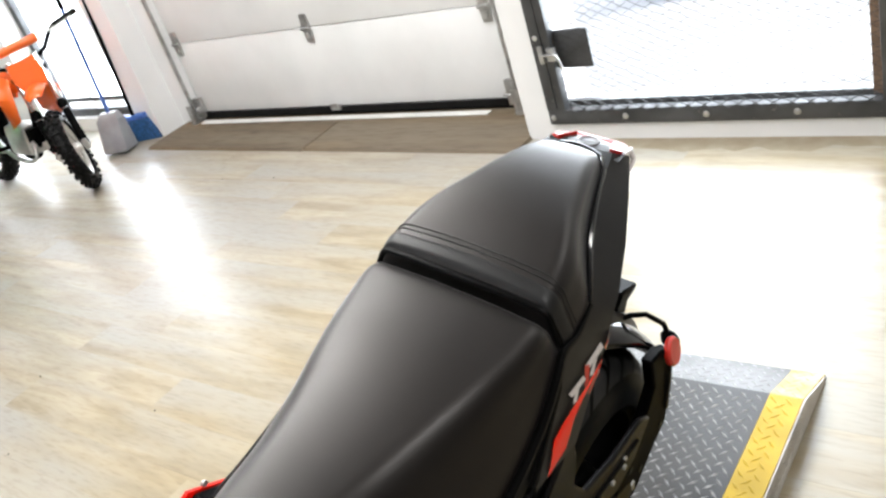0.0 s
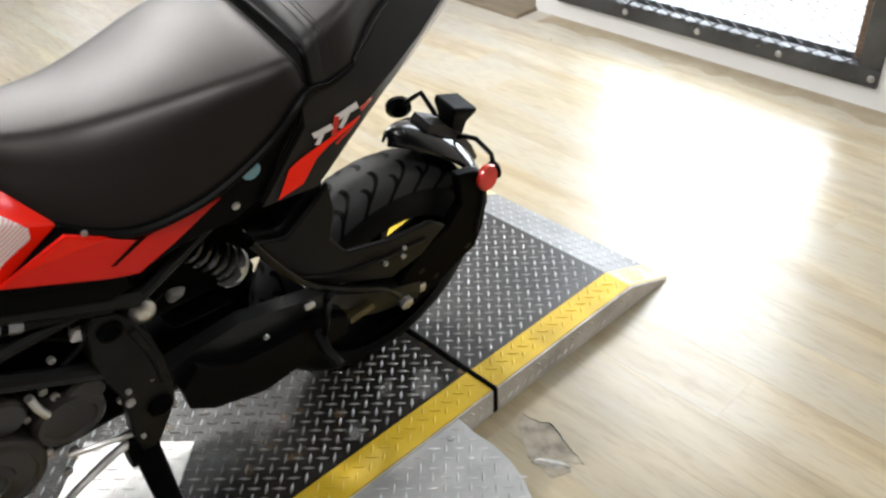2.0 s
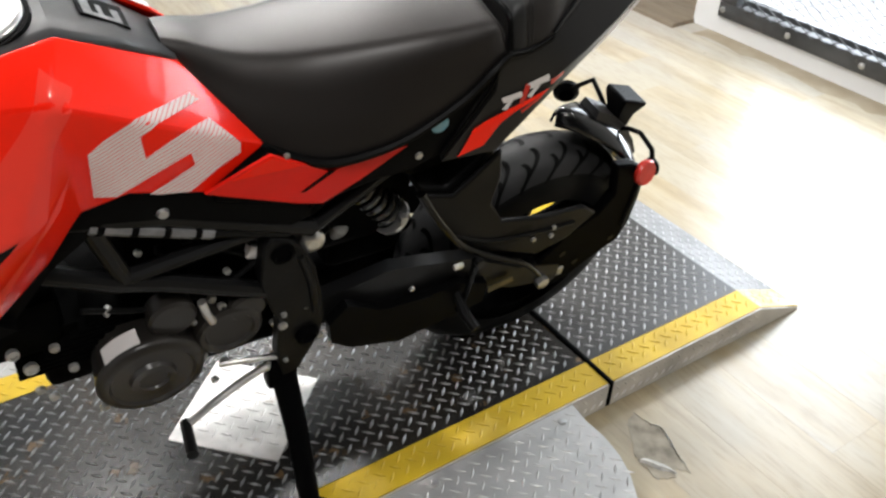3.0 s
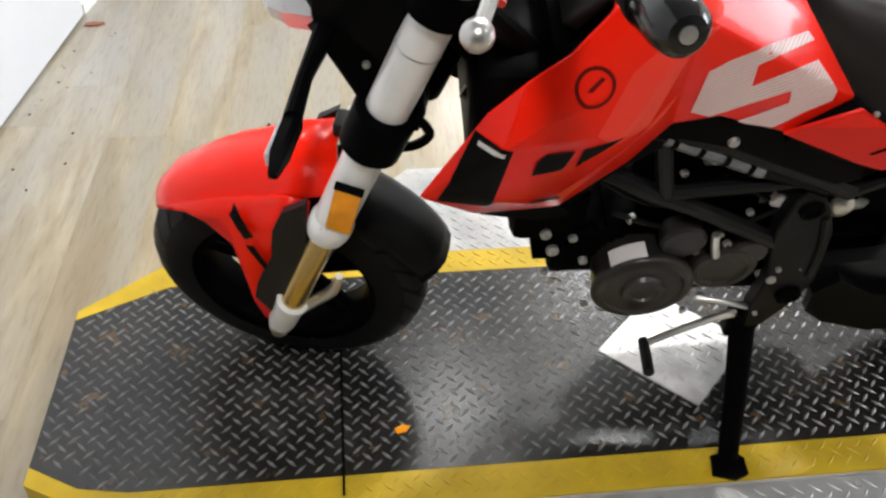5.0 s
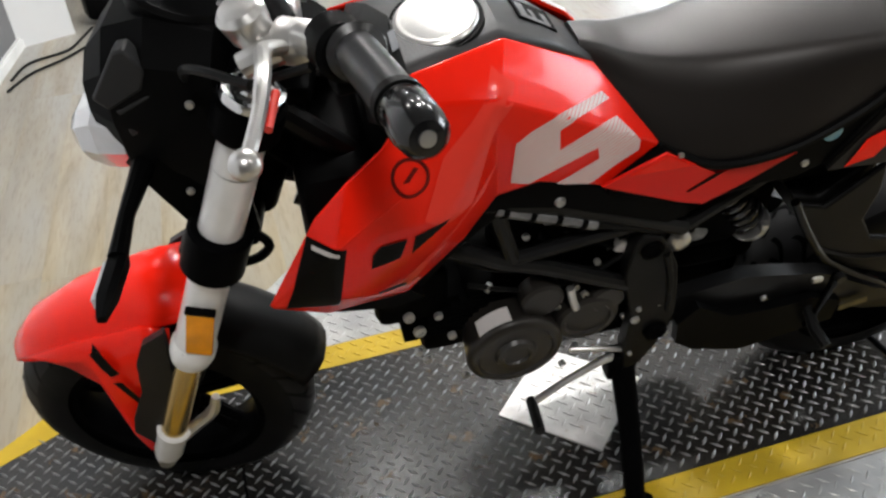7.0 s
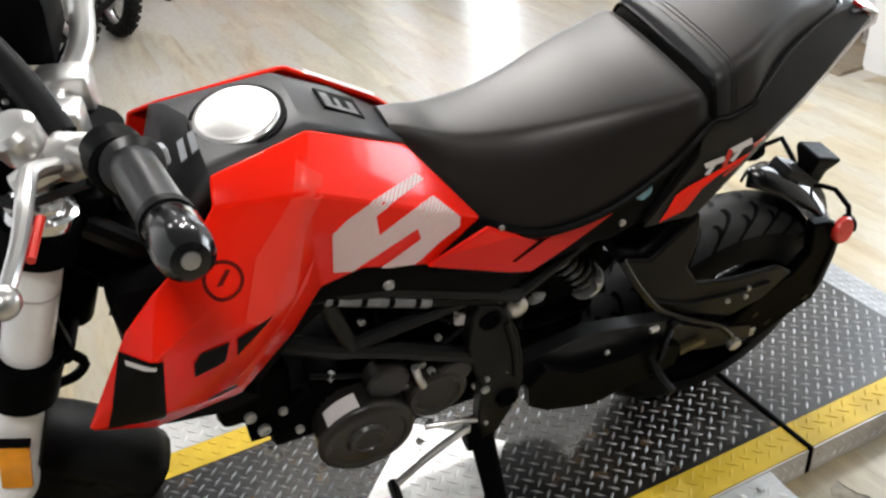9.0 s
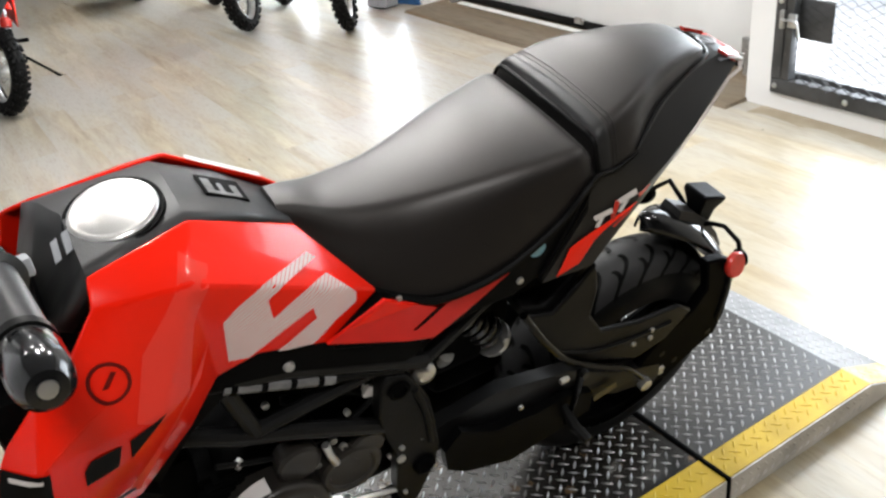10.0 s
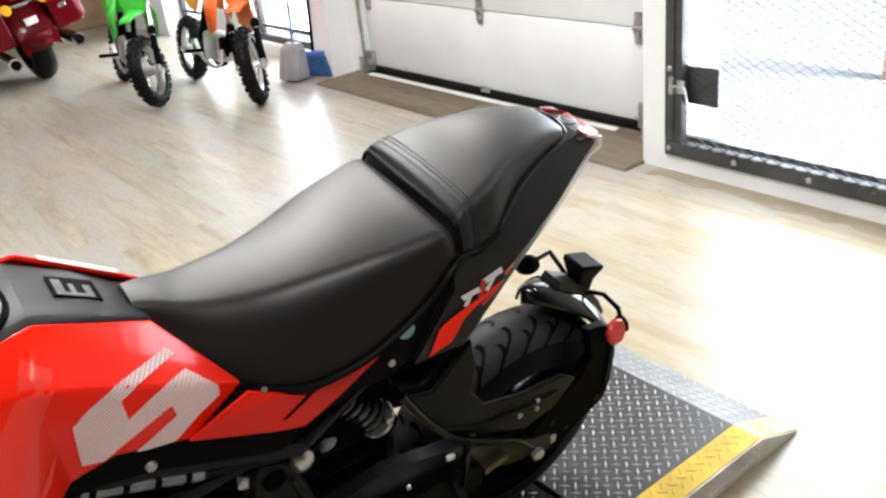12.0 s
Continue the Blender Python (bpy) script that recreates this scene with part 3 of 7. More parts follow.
part("inner_post", Shape().box((EX + 0.035, 0.1, 0.13), (EX + 0.08, 0.135, 2.15)), WOOD_BROWN, md, "brown stained inner post")
part("sill", Shape().box((EX + 0.05, 0.03, 0.069), (EX + 0.075, 1.29, 0.14)), STEEL_DARK, md)
s = Shape()
rows, cols, dz, dy = 130, 38, 0.0157, 0.0292
for r in range(rows):
    z0 = 0.125 + r * dz
    line = [(EX + 0.018 + (0.004 if c % 2 else -0.004), 0.1 + c * dy, z0 + (dz * 0.97 if (c + r) % 2 else 0)) for c in range(cols + 1)]
    s.tube(line, 0.0011, 4, caps=False)
edge = Shape()
for r in range(3):
    edge.tube([(EX - .0165 + (.002 if c % 2 else -.002), .105 + c * dy, .119 + r * dz + (dz * .97 if (c + r) % 2 else 0)) for c in range(38)], .0022, 5, caps=False)
part("mesh_edge", edge, MESH_STEEL, md, "cut edge of the mesh laid over the bottom rail", fix=False)
part("mesh_panel", s, MESH_STEEL, md, "diamond mesh of expanded steel", fix=False)
part("lock_plate", Shape().bevel_box((EX + 0.024, 1.07, 0.285), (EX + 0.034, 1.215, 0.435), 0.002), STEEL_DARK, md, "dark lock plate behind the mesh")
lk = part("latch", Shape().bevel_box((EX - 0.03, 1.19, 0.335), (EX - 0.012, 1.225, 0.385), 0.003).bevel_box((EX - 0.028, 1.242, 0.325), (EX - 0.014, 1.262, 0.395), 0.003), STEEL, md, "zinc slide latch")
part("handle", Shape().tube([(EX - 0.035, 1.25, 0.362), (EX - 0.037, 1.19, 0.362), (EX - 0.038, 1.175, 0.35), (EX - 0.036, 1.165, 0.30)], 0.0055, 8, 3), STEEL, lk)
for y, z in [(1.269, 0.098), (0.964, 0.098), (0.659, 0.098), (0.354, 0.098), (0.05, 0.098), (1.268, 0.425), (1.268, 0.75), (1.268, 1.1), (1.268, 1.5), (0.05, 0.45), (0.05, 0.8), (0.05, 1.2)]:
    part("bolt", Shape().lathe([(0, 0.012), (0.003, 0.0115), (0.006, 0.007), (0.007, 0.0)], (EX - 0.013, y, z), (-1, 0, 0), 10), STEEL, md)

# what stands right outside the mesh door
solid("porch_post", Shape().bevel_box((3.55, 1.20, -0.06), (3.65, 1.31, 2.6), 0.004), ORANGE_POST, "faded orange post outside the mesh door", "post")


def window(name, y0, y1):
    w = thing(name, pose(0, 0, 0), "tall window with a dark frame, bright outside", "window", kind="structure")
    for lo, hi in (((1.985, y0, 0.09), (2.03, y1, 0.14)), ((1.985, y0, 2.03), (2.03, y1, 2.08)), ((1.985, y0, 0.14), (2.03, y0 + 0.05, 2.03)), ((1.985, y1 - 0.05, 0.14), (2.03, y1, 2.03))):
        part("window_frame", Shape().bevel_box(lo, hi, 0.004), STEEL_DARK, w)
    part("inner_frame", Shape().box((2.0, y0 + 0.051, 0.19), (2.015, y1 - 0.051, 0.215)).box((2.0, y0 + 0.13, 0.216), (2.015, y0 + 0.155, 2.0)), STEEL_DARK, w)
    g = part("pane", Shape().box((2.034, y0 + 0.01, 0.1), (2.038, y1 - 0.01, 2.07)), GLASS, w)
    g.visible_shadow = False


window("window_1", 4.29, 5.35)
window("window_2", 5.83, 6.89)


# ---- the motorcycle lift ----
D = 0.065
lift = thing("motorcycle_lift", pose(0, 0, 0), "low motorcycle lift of black tread plate with yellow edges", "motorcycle lift")
FRONT = [(-1.58, 0.068), (-1.66, 0.082), (-1.745, 0.13), (-1.745, 0.465), (-1.58, 0.545)]
part("deck", Shape().prism([(-0.006, 0.068)] + FRONT + [(-0.006, 0.545)], 0.004, D - 0.0005), DECK_BLACK, lift)
part("edge_stripe", Shape().prism([(-0.006, 0), (-1.57, 0), (-1.745, 0.095), (-1.745, 0.129), (-1.66, 0.081), (-1.58, 0.067), (-0.006, 0.067)], 0.003, D), YELLOW, lift, "yellow painted edge of the deck")
part("edge_stripe", Shape().prism([(-0.006, 0.546), (-1.58, 0.546), (-1.745, 0.466), (-1.745, 0.49), (-1.60, 0.612), (-0.006, 0.612)], 0.003, D), YELLOW, lift, "yellow painted edge of the deck")
part("side_skirt", Shape().box((-1.56, -0.004, 0.002), (-0.006, -0.001, D - 0.002)), LIT_SKIRT_PLATE, lift, "bare metal side of the deck")
part("cross_bar", Shape().bevel_box((-0.0045, -0.006, 0.004), (0.0045, 0.618, D + 0.004), 0.0015), BLACK_METAL, lift, "black steel bar across the deck")
part("deck_joint", Shape().box((-1.2475, 0.03, D), (-1.2435, 0.40, D + 0.0012)), BLACK_METAL, lift, "dark joint of the wheel vice")

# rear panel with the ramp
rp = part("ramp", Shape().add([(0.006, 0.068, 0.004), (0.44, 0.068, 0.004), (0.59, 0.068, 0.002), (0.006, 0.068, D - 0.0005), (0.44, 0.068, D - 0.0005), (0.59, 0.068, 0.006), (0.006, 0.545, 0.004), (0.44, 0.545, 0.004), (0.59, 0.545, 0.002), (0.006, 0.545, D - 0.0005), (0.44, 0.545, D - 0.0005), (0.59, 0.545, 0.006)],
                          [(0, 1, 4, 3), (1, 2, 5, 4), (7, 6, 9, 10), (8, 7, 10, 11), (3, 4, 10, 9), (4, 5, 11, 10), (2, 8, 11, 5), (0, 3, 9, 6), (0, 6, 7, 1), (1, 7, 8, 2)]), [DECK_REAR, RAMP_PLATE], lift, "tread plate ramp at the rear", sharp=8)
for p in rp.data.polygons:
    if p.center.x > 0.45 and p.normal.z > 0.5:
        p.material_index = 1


def ramp_edge(y0, y1):
    return Shape().add([(0.006, y0, 0.003), (0.44, y0, 0.003), (0.59, y0, 0.001), (0.006, y0, D), (0.44, y0, D), (0.59, y0, 0.0065), (0.006, y1, 0.003), (0.44, y1, 0.003), (0.59, y1, 0.001), (0.006, y1, D), (0.44, y1, D), (0.59, y1, 0.0065)],
                       [(0, 1, 4, 3), (1, 2, 5, 4), (7, 6, 9, 10), (8, 7, 10, 11), (3, 4, 10, 9), (4, 5, 11, 10), (2, 8, 11, 5), (0, 3, 9, 6), (0, 6, 7, 1), (1, 7, 8, 2)])


for y0, y1 in ((0, 0.067), (0.546, 0.612)):
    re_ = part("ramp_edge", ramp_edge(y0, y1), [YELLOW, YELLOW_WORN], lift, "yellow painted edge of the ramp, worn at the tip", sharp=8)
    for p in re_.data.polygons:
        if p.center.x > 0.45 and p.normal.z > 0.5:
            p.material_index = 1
part("ramp_skirt", Shape().prism([(0.008, 0.002), (0.585, 0.001), (0.585, 0.005), (0.44, D - 0.002), (0.008, D - 0.002)], -0.004, -0.001, lambda a, b, h: (a, h, b)), LIT_SKIRT_PLATE, lift, "bare metal side of the ramp")
s = Shape()
for i in range(62):
    x = 0.02 + i * 0.0215 if i < 20 else -0.02 - (i - 20) * 0.0215
    if x > -0.95:
        for z, d in ((0.02, 1), (0.043, -1)):
            c = 0.0075
            s.add([(x - c, -0.0041, z - c * d), (x + 0.002, -0.0041, z - 0.002 * d), (x + c, -0.0041, z + c * d), (x - 0.002, -0.0041, z + 0.002 * d), (x, -0.0078, z)], [(0, 1, 4), (1, 2, 4), (2, 3, 4), (3, 0, 4)])
tagged(part("skirt_tread", s, LIT_SKIRT_PLATE, lift, "raised tread on the lift's side"), kind="stuff")


def ramp_place(base):
    def place(x, y, h):
        z = D if x < 0.44 else D - (x - 0.44) / 0.15 * (D - 0.006)
        return (x, y, z + base + h)
    return place


def in_front(x, y):
    return x > -1.58 or (abs(y - 0.305) < 0.235 - (max(0, -1.6 - x)) * 0.55)


tagged(part("tread", lozenges(-1.74, -0.01, 0.07, 0.543, D - 0.0005, in_front), DECK_LOZENGE, lift, "worn raised tread of the black deck", fix=False), kind="stuff")
tagged(part("tread", lozenges(0.008, 0.44, 0.07, 0.543, 0, None, place=ramp_place(-0.0005)), REAR_LOZENGE, lift, "worn raised tread of the rear panel", fix=False), kind="stuff")
tagged(part("tread", lozenges(0.44, 0.59, 0.07, 0.543, 0, None, place=ramp_place(-0.0005)), REAR_LOZENGE, lift, "bare raised tread of the ramp", fix=False), kind="stuff")
for y0, y1 in ((0.002, 0.066), (0.548, 0.611)):
    tagged(part("tread", lozenges(-1.57, -0.01, y0, y1, D), YELLOW, lift, "yellow raised tread", fix=False), kind="stuff")
    tagged(part("tread", lozenges(0.008, 0.44, y0, y1, 0, None, place=ramp_place(0)), YELLOW, lift, "yellow raised tread", fix=False), kind="stuff")
    tagged(part("tread", lozenges(0.445, 0.585, y0, y1, 0, None, place=ramp_place(0)), YELLOW_WORN, lift, "worn raised tread of the ramp tip", fix=False), kind="stuff")

# bright hatch plate let into the deck
hp = part("hatch_plate", Shape().prism([(-0.77, 0.30), (-0.627, 0.155), (-0.48, 0.30), (-0.623, 0.445)], D, D + 0.003), BRIGHT_PLATE, lift, "bright square tread plate over the lift's hatch")
tagged(part("hatch_tread", lozenges(-0.77, -0.48, 0.155, 0.445, D + 0.003, lambda x, y: abs(x + 0.625) + abs(y - 0.30) < 0.128), BRIGHT_PLATE, hp, fix=False), kind="stuff")


def extension(outline, label):
    e = thing("side_extension", pose(0, 0, 0), label, "lift extension", "side extensions of the lift")
    part("plate", Shape().prism(outline, 0.052, 0.0605), BARE_PLATE, e)
    xs, ys = [p[0] for p in outline], [p[1] for p in outline]

    def inside(x, y):
        odd = False
        for (ax, ay), (bx, by) in zip(outline, outline[1:] + outline[:1]):
            if (ay > y) != (by > y) and x < (bx - ax) * (y - ay) / (by - ay) + ax:
                odd = not odd
        return odd

    tagged(part("tread", lozenges(min(xs), max(xs), min(ys), max(ys), 0.0605, inside), BARE_PLATE, e, fix=False), kind="stuff")
    for x, y in ((outline[0][0] - 0.045, -0.028 if ys[0] < 0.3 else 0.64), (-0.42, -0.022 if ys[0] < 0.3 else 0.64), (-0.75, -0.022 if ys[0] < 0.3 else 0.64)):
        part("screw", Shape().lathe([(0, 0.008), (0.003, 0.007), (0.004, 0)], (x, y, 0.0605), (0, 0, 1), 10), STEEL, e)
    for x in (-0.35, -0.95):
        y = sum(ys) / len(ys)
        part("support", Shape().box((x - 0.02, min(ys) + 0.05, 0.0), (x + 0.02, max(ys) - 0.02, 0.051)), STEEL_DARK, e)
    return e


arc = [(-0.345 + 0.243 * math.cos(a), -0.088 + 0.243 * math.sin(a)) for a in (radians(20 - 11 * i) for i in range(11))]
extension([(-0.10, -0.005), *arc[1:], (-1.05, -0.33), (-1.2, -0.22), (-1.22, -0.005)], "bare tread plate side extension of the lift, near side")
extension([(-0.12, 0.618), (-1.22, 0.618), (-1.2, 0.80), (-1.08, 0.93), (-0.3, 0.93), (-0.14, 0.8)], "bare tread plate side extension of the lift, far side")

# torn place in the vinyl beside the lift
OUT = [(.035, -.046), (.038, -.085), (.053, -.096), (.046, -.128), (.031, -.158), (.025, -.181), (.018, -.211), (.004, -.188), (-.009, -.203), (-.03, -.196), (-.047, -.185), (-.041, -.156), (-.045, -.138), (-.034, -.113), (-.007, -.073), (.01, -.052)]
random.seed(8)
RAGGED = []
for (ax, ay), (bx, by) in zip(OUT, OUT[1:] + OUT[:1]):
    for k in range(4):
        RAGGED.append((ax + (bx - ax) * k / 4 + random.uniform(-.0022, .0022), ay + (by - ay) * k / 4 + random.uniform(-.0022, .0022)))
solid("floor_tear", Shape().prism(RAGGED, 0.0003, 0.0009), SUBFLOOR, "torn grey patch in the vinyl floor beside the lift", "floor damage")
lip = [(x, y, .0012) for x, y in RAGGED[:25]]
solid("vinyl_edge", Shape().tube(lip, [.0004 + .0011 * math.sin(math.pi * i / 24) for i in range(25)], 5), DECK_BLACK, "dark lifted edge of the torn vinyl", "floor damage")
s = Shape()
for k in range(9):
    t = k / 8
    x, y = -.045 + .036 * t, -.142 - .058 * t + .004 * math.sin(9 * t)
    w = .004 + .009 * math.sin(math.pi * t)
    s.v += [(x, y, .0011), (x + .35 * w, y + w * .5, .0045), (x + w, y + w * .9, .0016)]
s.f = [(3 * k + j, 3 * k + 3 + j, 3 * k + 4 + j, 3 * k + 1 + j) for k in range(8) for j in range(2)]
solid("vinyl_curl", s, SUBFLOOR_PALE, "pale curled flap of torn vinyl flooring", "floor damage")


# ---- the red motorcycle ----
LEAN_A, YAW_A = radians(14.7), radians(-2.55)
_f = Vector((math.cos(YAW_A), math.sin(YAW_A), 0))
_s = Vector((-math.sin(YAW_A), math.cos(YAW_A), 0))
_v = math.cos(LEAN_A) * _s + math.sin(LEAN_A) * Vector((0, 0, 1))
_w = math.cos(LEAN_A) * Vector((0, 0, 1)) - math.sin(LEAN_A) * _s
BIKE = Matrix(((_f.x, _v.x, _w.x, 0.0), (_f.y, _v.y, _w.y, 0.283), (_f.z, _v.z, _w.z, 0.0635), (0, 0, 0, 1)))
bike = thing("motorcycle", BIKE, "small red naked motorcycle leaning on its side stand on the lift", "motorcycle")


def tyre_shape(c, R, half, rim):
    prof = []
    for i in range(25):
        a = math.pi * (i / 24)
        x = -half * math.cos(a)
        r = rim + (R - rim) * (math.sin(a) ** 0.74)
        prof.append((x, r))
    return Shape().lathe(prof, c, (0, 1, 0), 56)


def surface(c, R, half, rim, angle, x):
    """A point of the tyre's skin: angle round the axle, x across."""
    a = math.acos(max(-1, min(1, -x / half)))
    r = rim + (R - rim) * (math.sin(a) ** 0.74) + 0.0013
    return (c[0] + r * math.cos(angle), c[1] + x, c[2] + r * math.sin(angle))


def wheel(c, R, half, rim, name, disc_side, crown):
    wh = part(name, Shape().lathe([(-0.05, 0.0), (-0.05, 0.035), (-0.03, 0.045), (0.03, 0.045), (0.05, 0.035), (0.05, 0.0)], c, (0, 1, 0), 20), BLACK_CAST, bike)
    ty = part("tyre", tyre_shape(c, R, half, rim), [RUBBER, crown], wh, "black road tyre with curved grooves", sharp=60)
    for p in ty.data.polygons:
        if abs(p.center.y - c[1]) < half * 0.93 and math.hypot(p.center.x - c[0], p.center.z - c[2]) > rim + 0.55 * (R - rim):
            p.material_index = 1
    part("rim", Shape().lathe([(-half * 0.82, rim + 0.012), (-half * 0.86, rim + 0.002), (-half * 0.8, rim - 0.012), (-half * 0.3, rim - 0.022), (half * 0.3, rim - 0.022), (half * 0.8, rim - 0.012), (half * 0.86, rim + 0.002), (half * 0.82, rim + 0.012)], c, (0, 1, 0), 48), BLACK_METAL, wh, "black cast rim")
    for k in range(5):
        a = 2 * math.pi * k / 5 + 0.35
        for d in (-0.12, 0.12):
            p0 = (c[0] + 0.04 * math.cos(a + d * 2.2), c[1], c[2] + 0.04 * math.sin(a + d * 2.2))
            p1 = (c[0] + (rim - 0.015) * math.cos(a + d), c[1], c[2] + (rim - 0.015) * math.sin(a + d))
            part("spoke", Shape().tube([p0, p1], [0.013, 0.009], 8), BLACK_METAL, wh)
    y = c[1] + disc_side * 0.062
    part("brake_disc", Shape().lathe([(-0.002, 0.06), (-0.002, 0.1), (0.002, 0.1), (0.002, 0.06), (-0.002, 0.06)], (c[0], y, c[2]), (0, 1, 0), 36), ALLOY, wh, "steel brake disc")
    s = Shape()
    step = 2 * math.pi / 26
    for k in range(26):
        for sgn in (-1, 1):
            for a0, x0, x1, bend in ((0.0, 0.10, 0.86, 0.20), (0.5 * step, 0.42, 0.90, 0.10)):
                pts = []
                for i in range(9):
                    t = i / 8
                    x = sgn * half * (x0 + (x1 - x0) * t)
                    ang = k * step + a0 + sgn * 0.02 + bend * t ** 1.7 - 0.05 * math.sin(math.pi * t)
                    pts.append((ang, x))
                g = []
                for ang, x in pts:
                    wd = 0.0048 / R
                    g.append((surface(c, R, half, rim, ang - wd, x), surface(c, R, half, rim, ang + wd, x)))
                kk = len(s.v)
                for a, b in g:
                    s.v += [a, b]
                s.f += [(kk + 2 * i, kk + 2 * i + 1, kk + 2 * i + 3, kk + 2 * i + 2) for i in range(8)]
    tagged(part("tread_pattern", s, DECAL_BLACK, wh, "dark curved tread grooves", fix=False), kind="stuff")
    return wh


FC, RC = (-1.305, 0.0, 0.235), (-0.097, 0.0, 0.248)
before_front = set(bike.children)
fw = wheel(FC, 0.229, 0.0485, 0.152, "front_wheel", 1, LIT_FRONT_TREAD)
FW_PLACE = Matrix.Translation(Vector(FC) + Vector((-.020, .042, -.012))) @ Matrix.Rotation(.045, 4, "X") @ Matrix.Translation(-Vector(FC))
fw.matrix_basis = FW_PLACE

# fork, in the straight-ahead position
FD = Vector((0.248, 0, 0.668))


def on_fork(w, v, ahead=0.0):
    return Vector((-1.305 + 0.371 * (w - 0.241) - ahead, v, w))


for sg in (-1, 1):
    v = 0.1 * sg
    lg = part("fork_leg", Shape().tube([on_fork(0.50, v), on_fork(0.872, v)], 0.0255, 24), FORK_SILVER, bike, "silver fork leg with a gold lower tube")
    part("lower_tube", Shape().tube([on_fork(0.315, v), on_fork(0.50, v)], 0.0185, 20), GOLD, lg, "gold inner fork tube")
    part("seal_ring", Shape().lathe([(-0.012, 0.019), (-0.012, 0.0265), (0.0, 0.0295), (0.018, 0.0295), (0.024, 0.0258)], on_fork(0.497, v), FD, 24), FORK_SILVER, lg)
    part("joint_ring", Shape().lathe([(-0.0012, 0.0256), (0, 0.0262), (0.0012, 0.0256)], on_fork(0.80, v), FD, 24), ALLOY, lg)
    ft = part("fork_foot", Shape().tube([on_fork(0.226, v * .88), on_fork(0.234, v * .89), on_fork(0.255, v * .91), on_fork(0.30, v * .98), on_fork(0.322, v), on_fork(0.325, v)], [0.009, 0.017, 0.0215, 0.022, 0.0245, 0.019], 18), FORK_SILVER, lg, "cast silver fork foot")
    part("axle_nut", Shape().lathe([(0.0, 0.0), (0.0, 0.0125), (0.012, 0.0125), (0.014, 0.009), (0.014, 0)], (-1.303, v * .9 + 0.006 * sg, 0.243), (0, sg, 0), 6), STEEL, ft)
    part("lug", Shape().tube([on_fork(0.305, v, -0.015), (-1.245, v * 0.9, 0.315), (-1.217, v * 0.85, 0.342), (-1.207, v * 0.85, 0.375)], [0.011, 0.009, 0.009, 0.006], 8, 3), ALLOY, ft)
    fc = part("fork_cap", Shape().lathe([(-0.012, 0.033), (-0.002, 0.0335), (0.002, 0.032), (0.003, 0.027), (0.0, 0.0262), (0.0, 0.021), (0.008, 0.019), (0.010, 0.013), (0.006, 0.012), (0.006, 0.0)], on_fork(0.893, v), FD, 24), CHROME, lg, "chrome fork cap")
    part("cap_nut", Shape().lathe([(0.006, 0.0), (0.006, 0.009), (0.014, 0.0085), (0.015, 0.0)], on_fork(0.893, v), FD, 6), ALLOY, fc)
    part("clamp_ring", Shape().lathe([(-0.033, 0.0258), (-0.033, 0.034), (-0.029, 0.0375), (0.029, 0.0375), (0.033, 0.034), (0.033, 0.0258)], on_fork(0.682, v), FD, 24), BLACK_METAL, lg, "black lower clamp ring")
    part("clamp_ring", Shape().lathe([(-0.024, 0.0258), (-0.024, 0.035), (-0.02, 0.037), (0.014, 0.037), (0.018, 0.034), (0.018, 0.0258)], on_fork(0.868, v), FD, 24), BLACK_METAL, lg, "black upper clamp ring")
    rf = part("side_reflector", Shape().bevel_box((-0.0165, -0.004, -0.038), (0.0165, 0.004, 0.038), 0.003), AMBER, lg, "amber reflector on the fork leg")
    rf.location, rf.rotation_euler = on_fork(0.563, v + 0.0275 * sg, -.004), (0, .23, 0)
    part("reflector_base", Shape().bevel_box((-0.018, -0.006, 0.039), (0.018, 0.003, 0.046), 0.001), BLACK_PLASTIC, rf)
part("lower_yoke", Shape().bevel_box((-0.03, -0.085, -0.02), (0.045, 0.085, 0.02), 0.008), BLACK_METAL, bike).location = on_fork(0.685, 0)
part("upper_yoke", Shape().bevel_box((-0.03, -0.085, -0.012), (0.06, 0.085, 0.012), 0.008), BLACK_METAL, bike).location = on_fork(0.872, 0)
part("steering_stem", Shape().tube([on_fork(0.67, 0, -0.035), on_fork(0.92, 0, -0.035)], 0.028, 16), BLACK_METAL, bike)
part("front_axle", Shape().tube([(-1.305, -0.11, 0.241), (-1.305, 0.11, 0.241)], 0.009, 10), STEEL, bike)

from mathutils.bvhtree import BVHTree


def skin_of(s):
    return BVHTree.FromPolygons([Vector(p) for p in s.v], s.f)


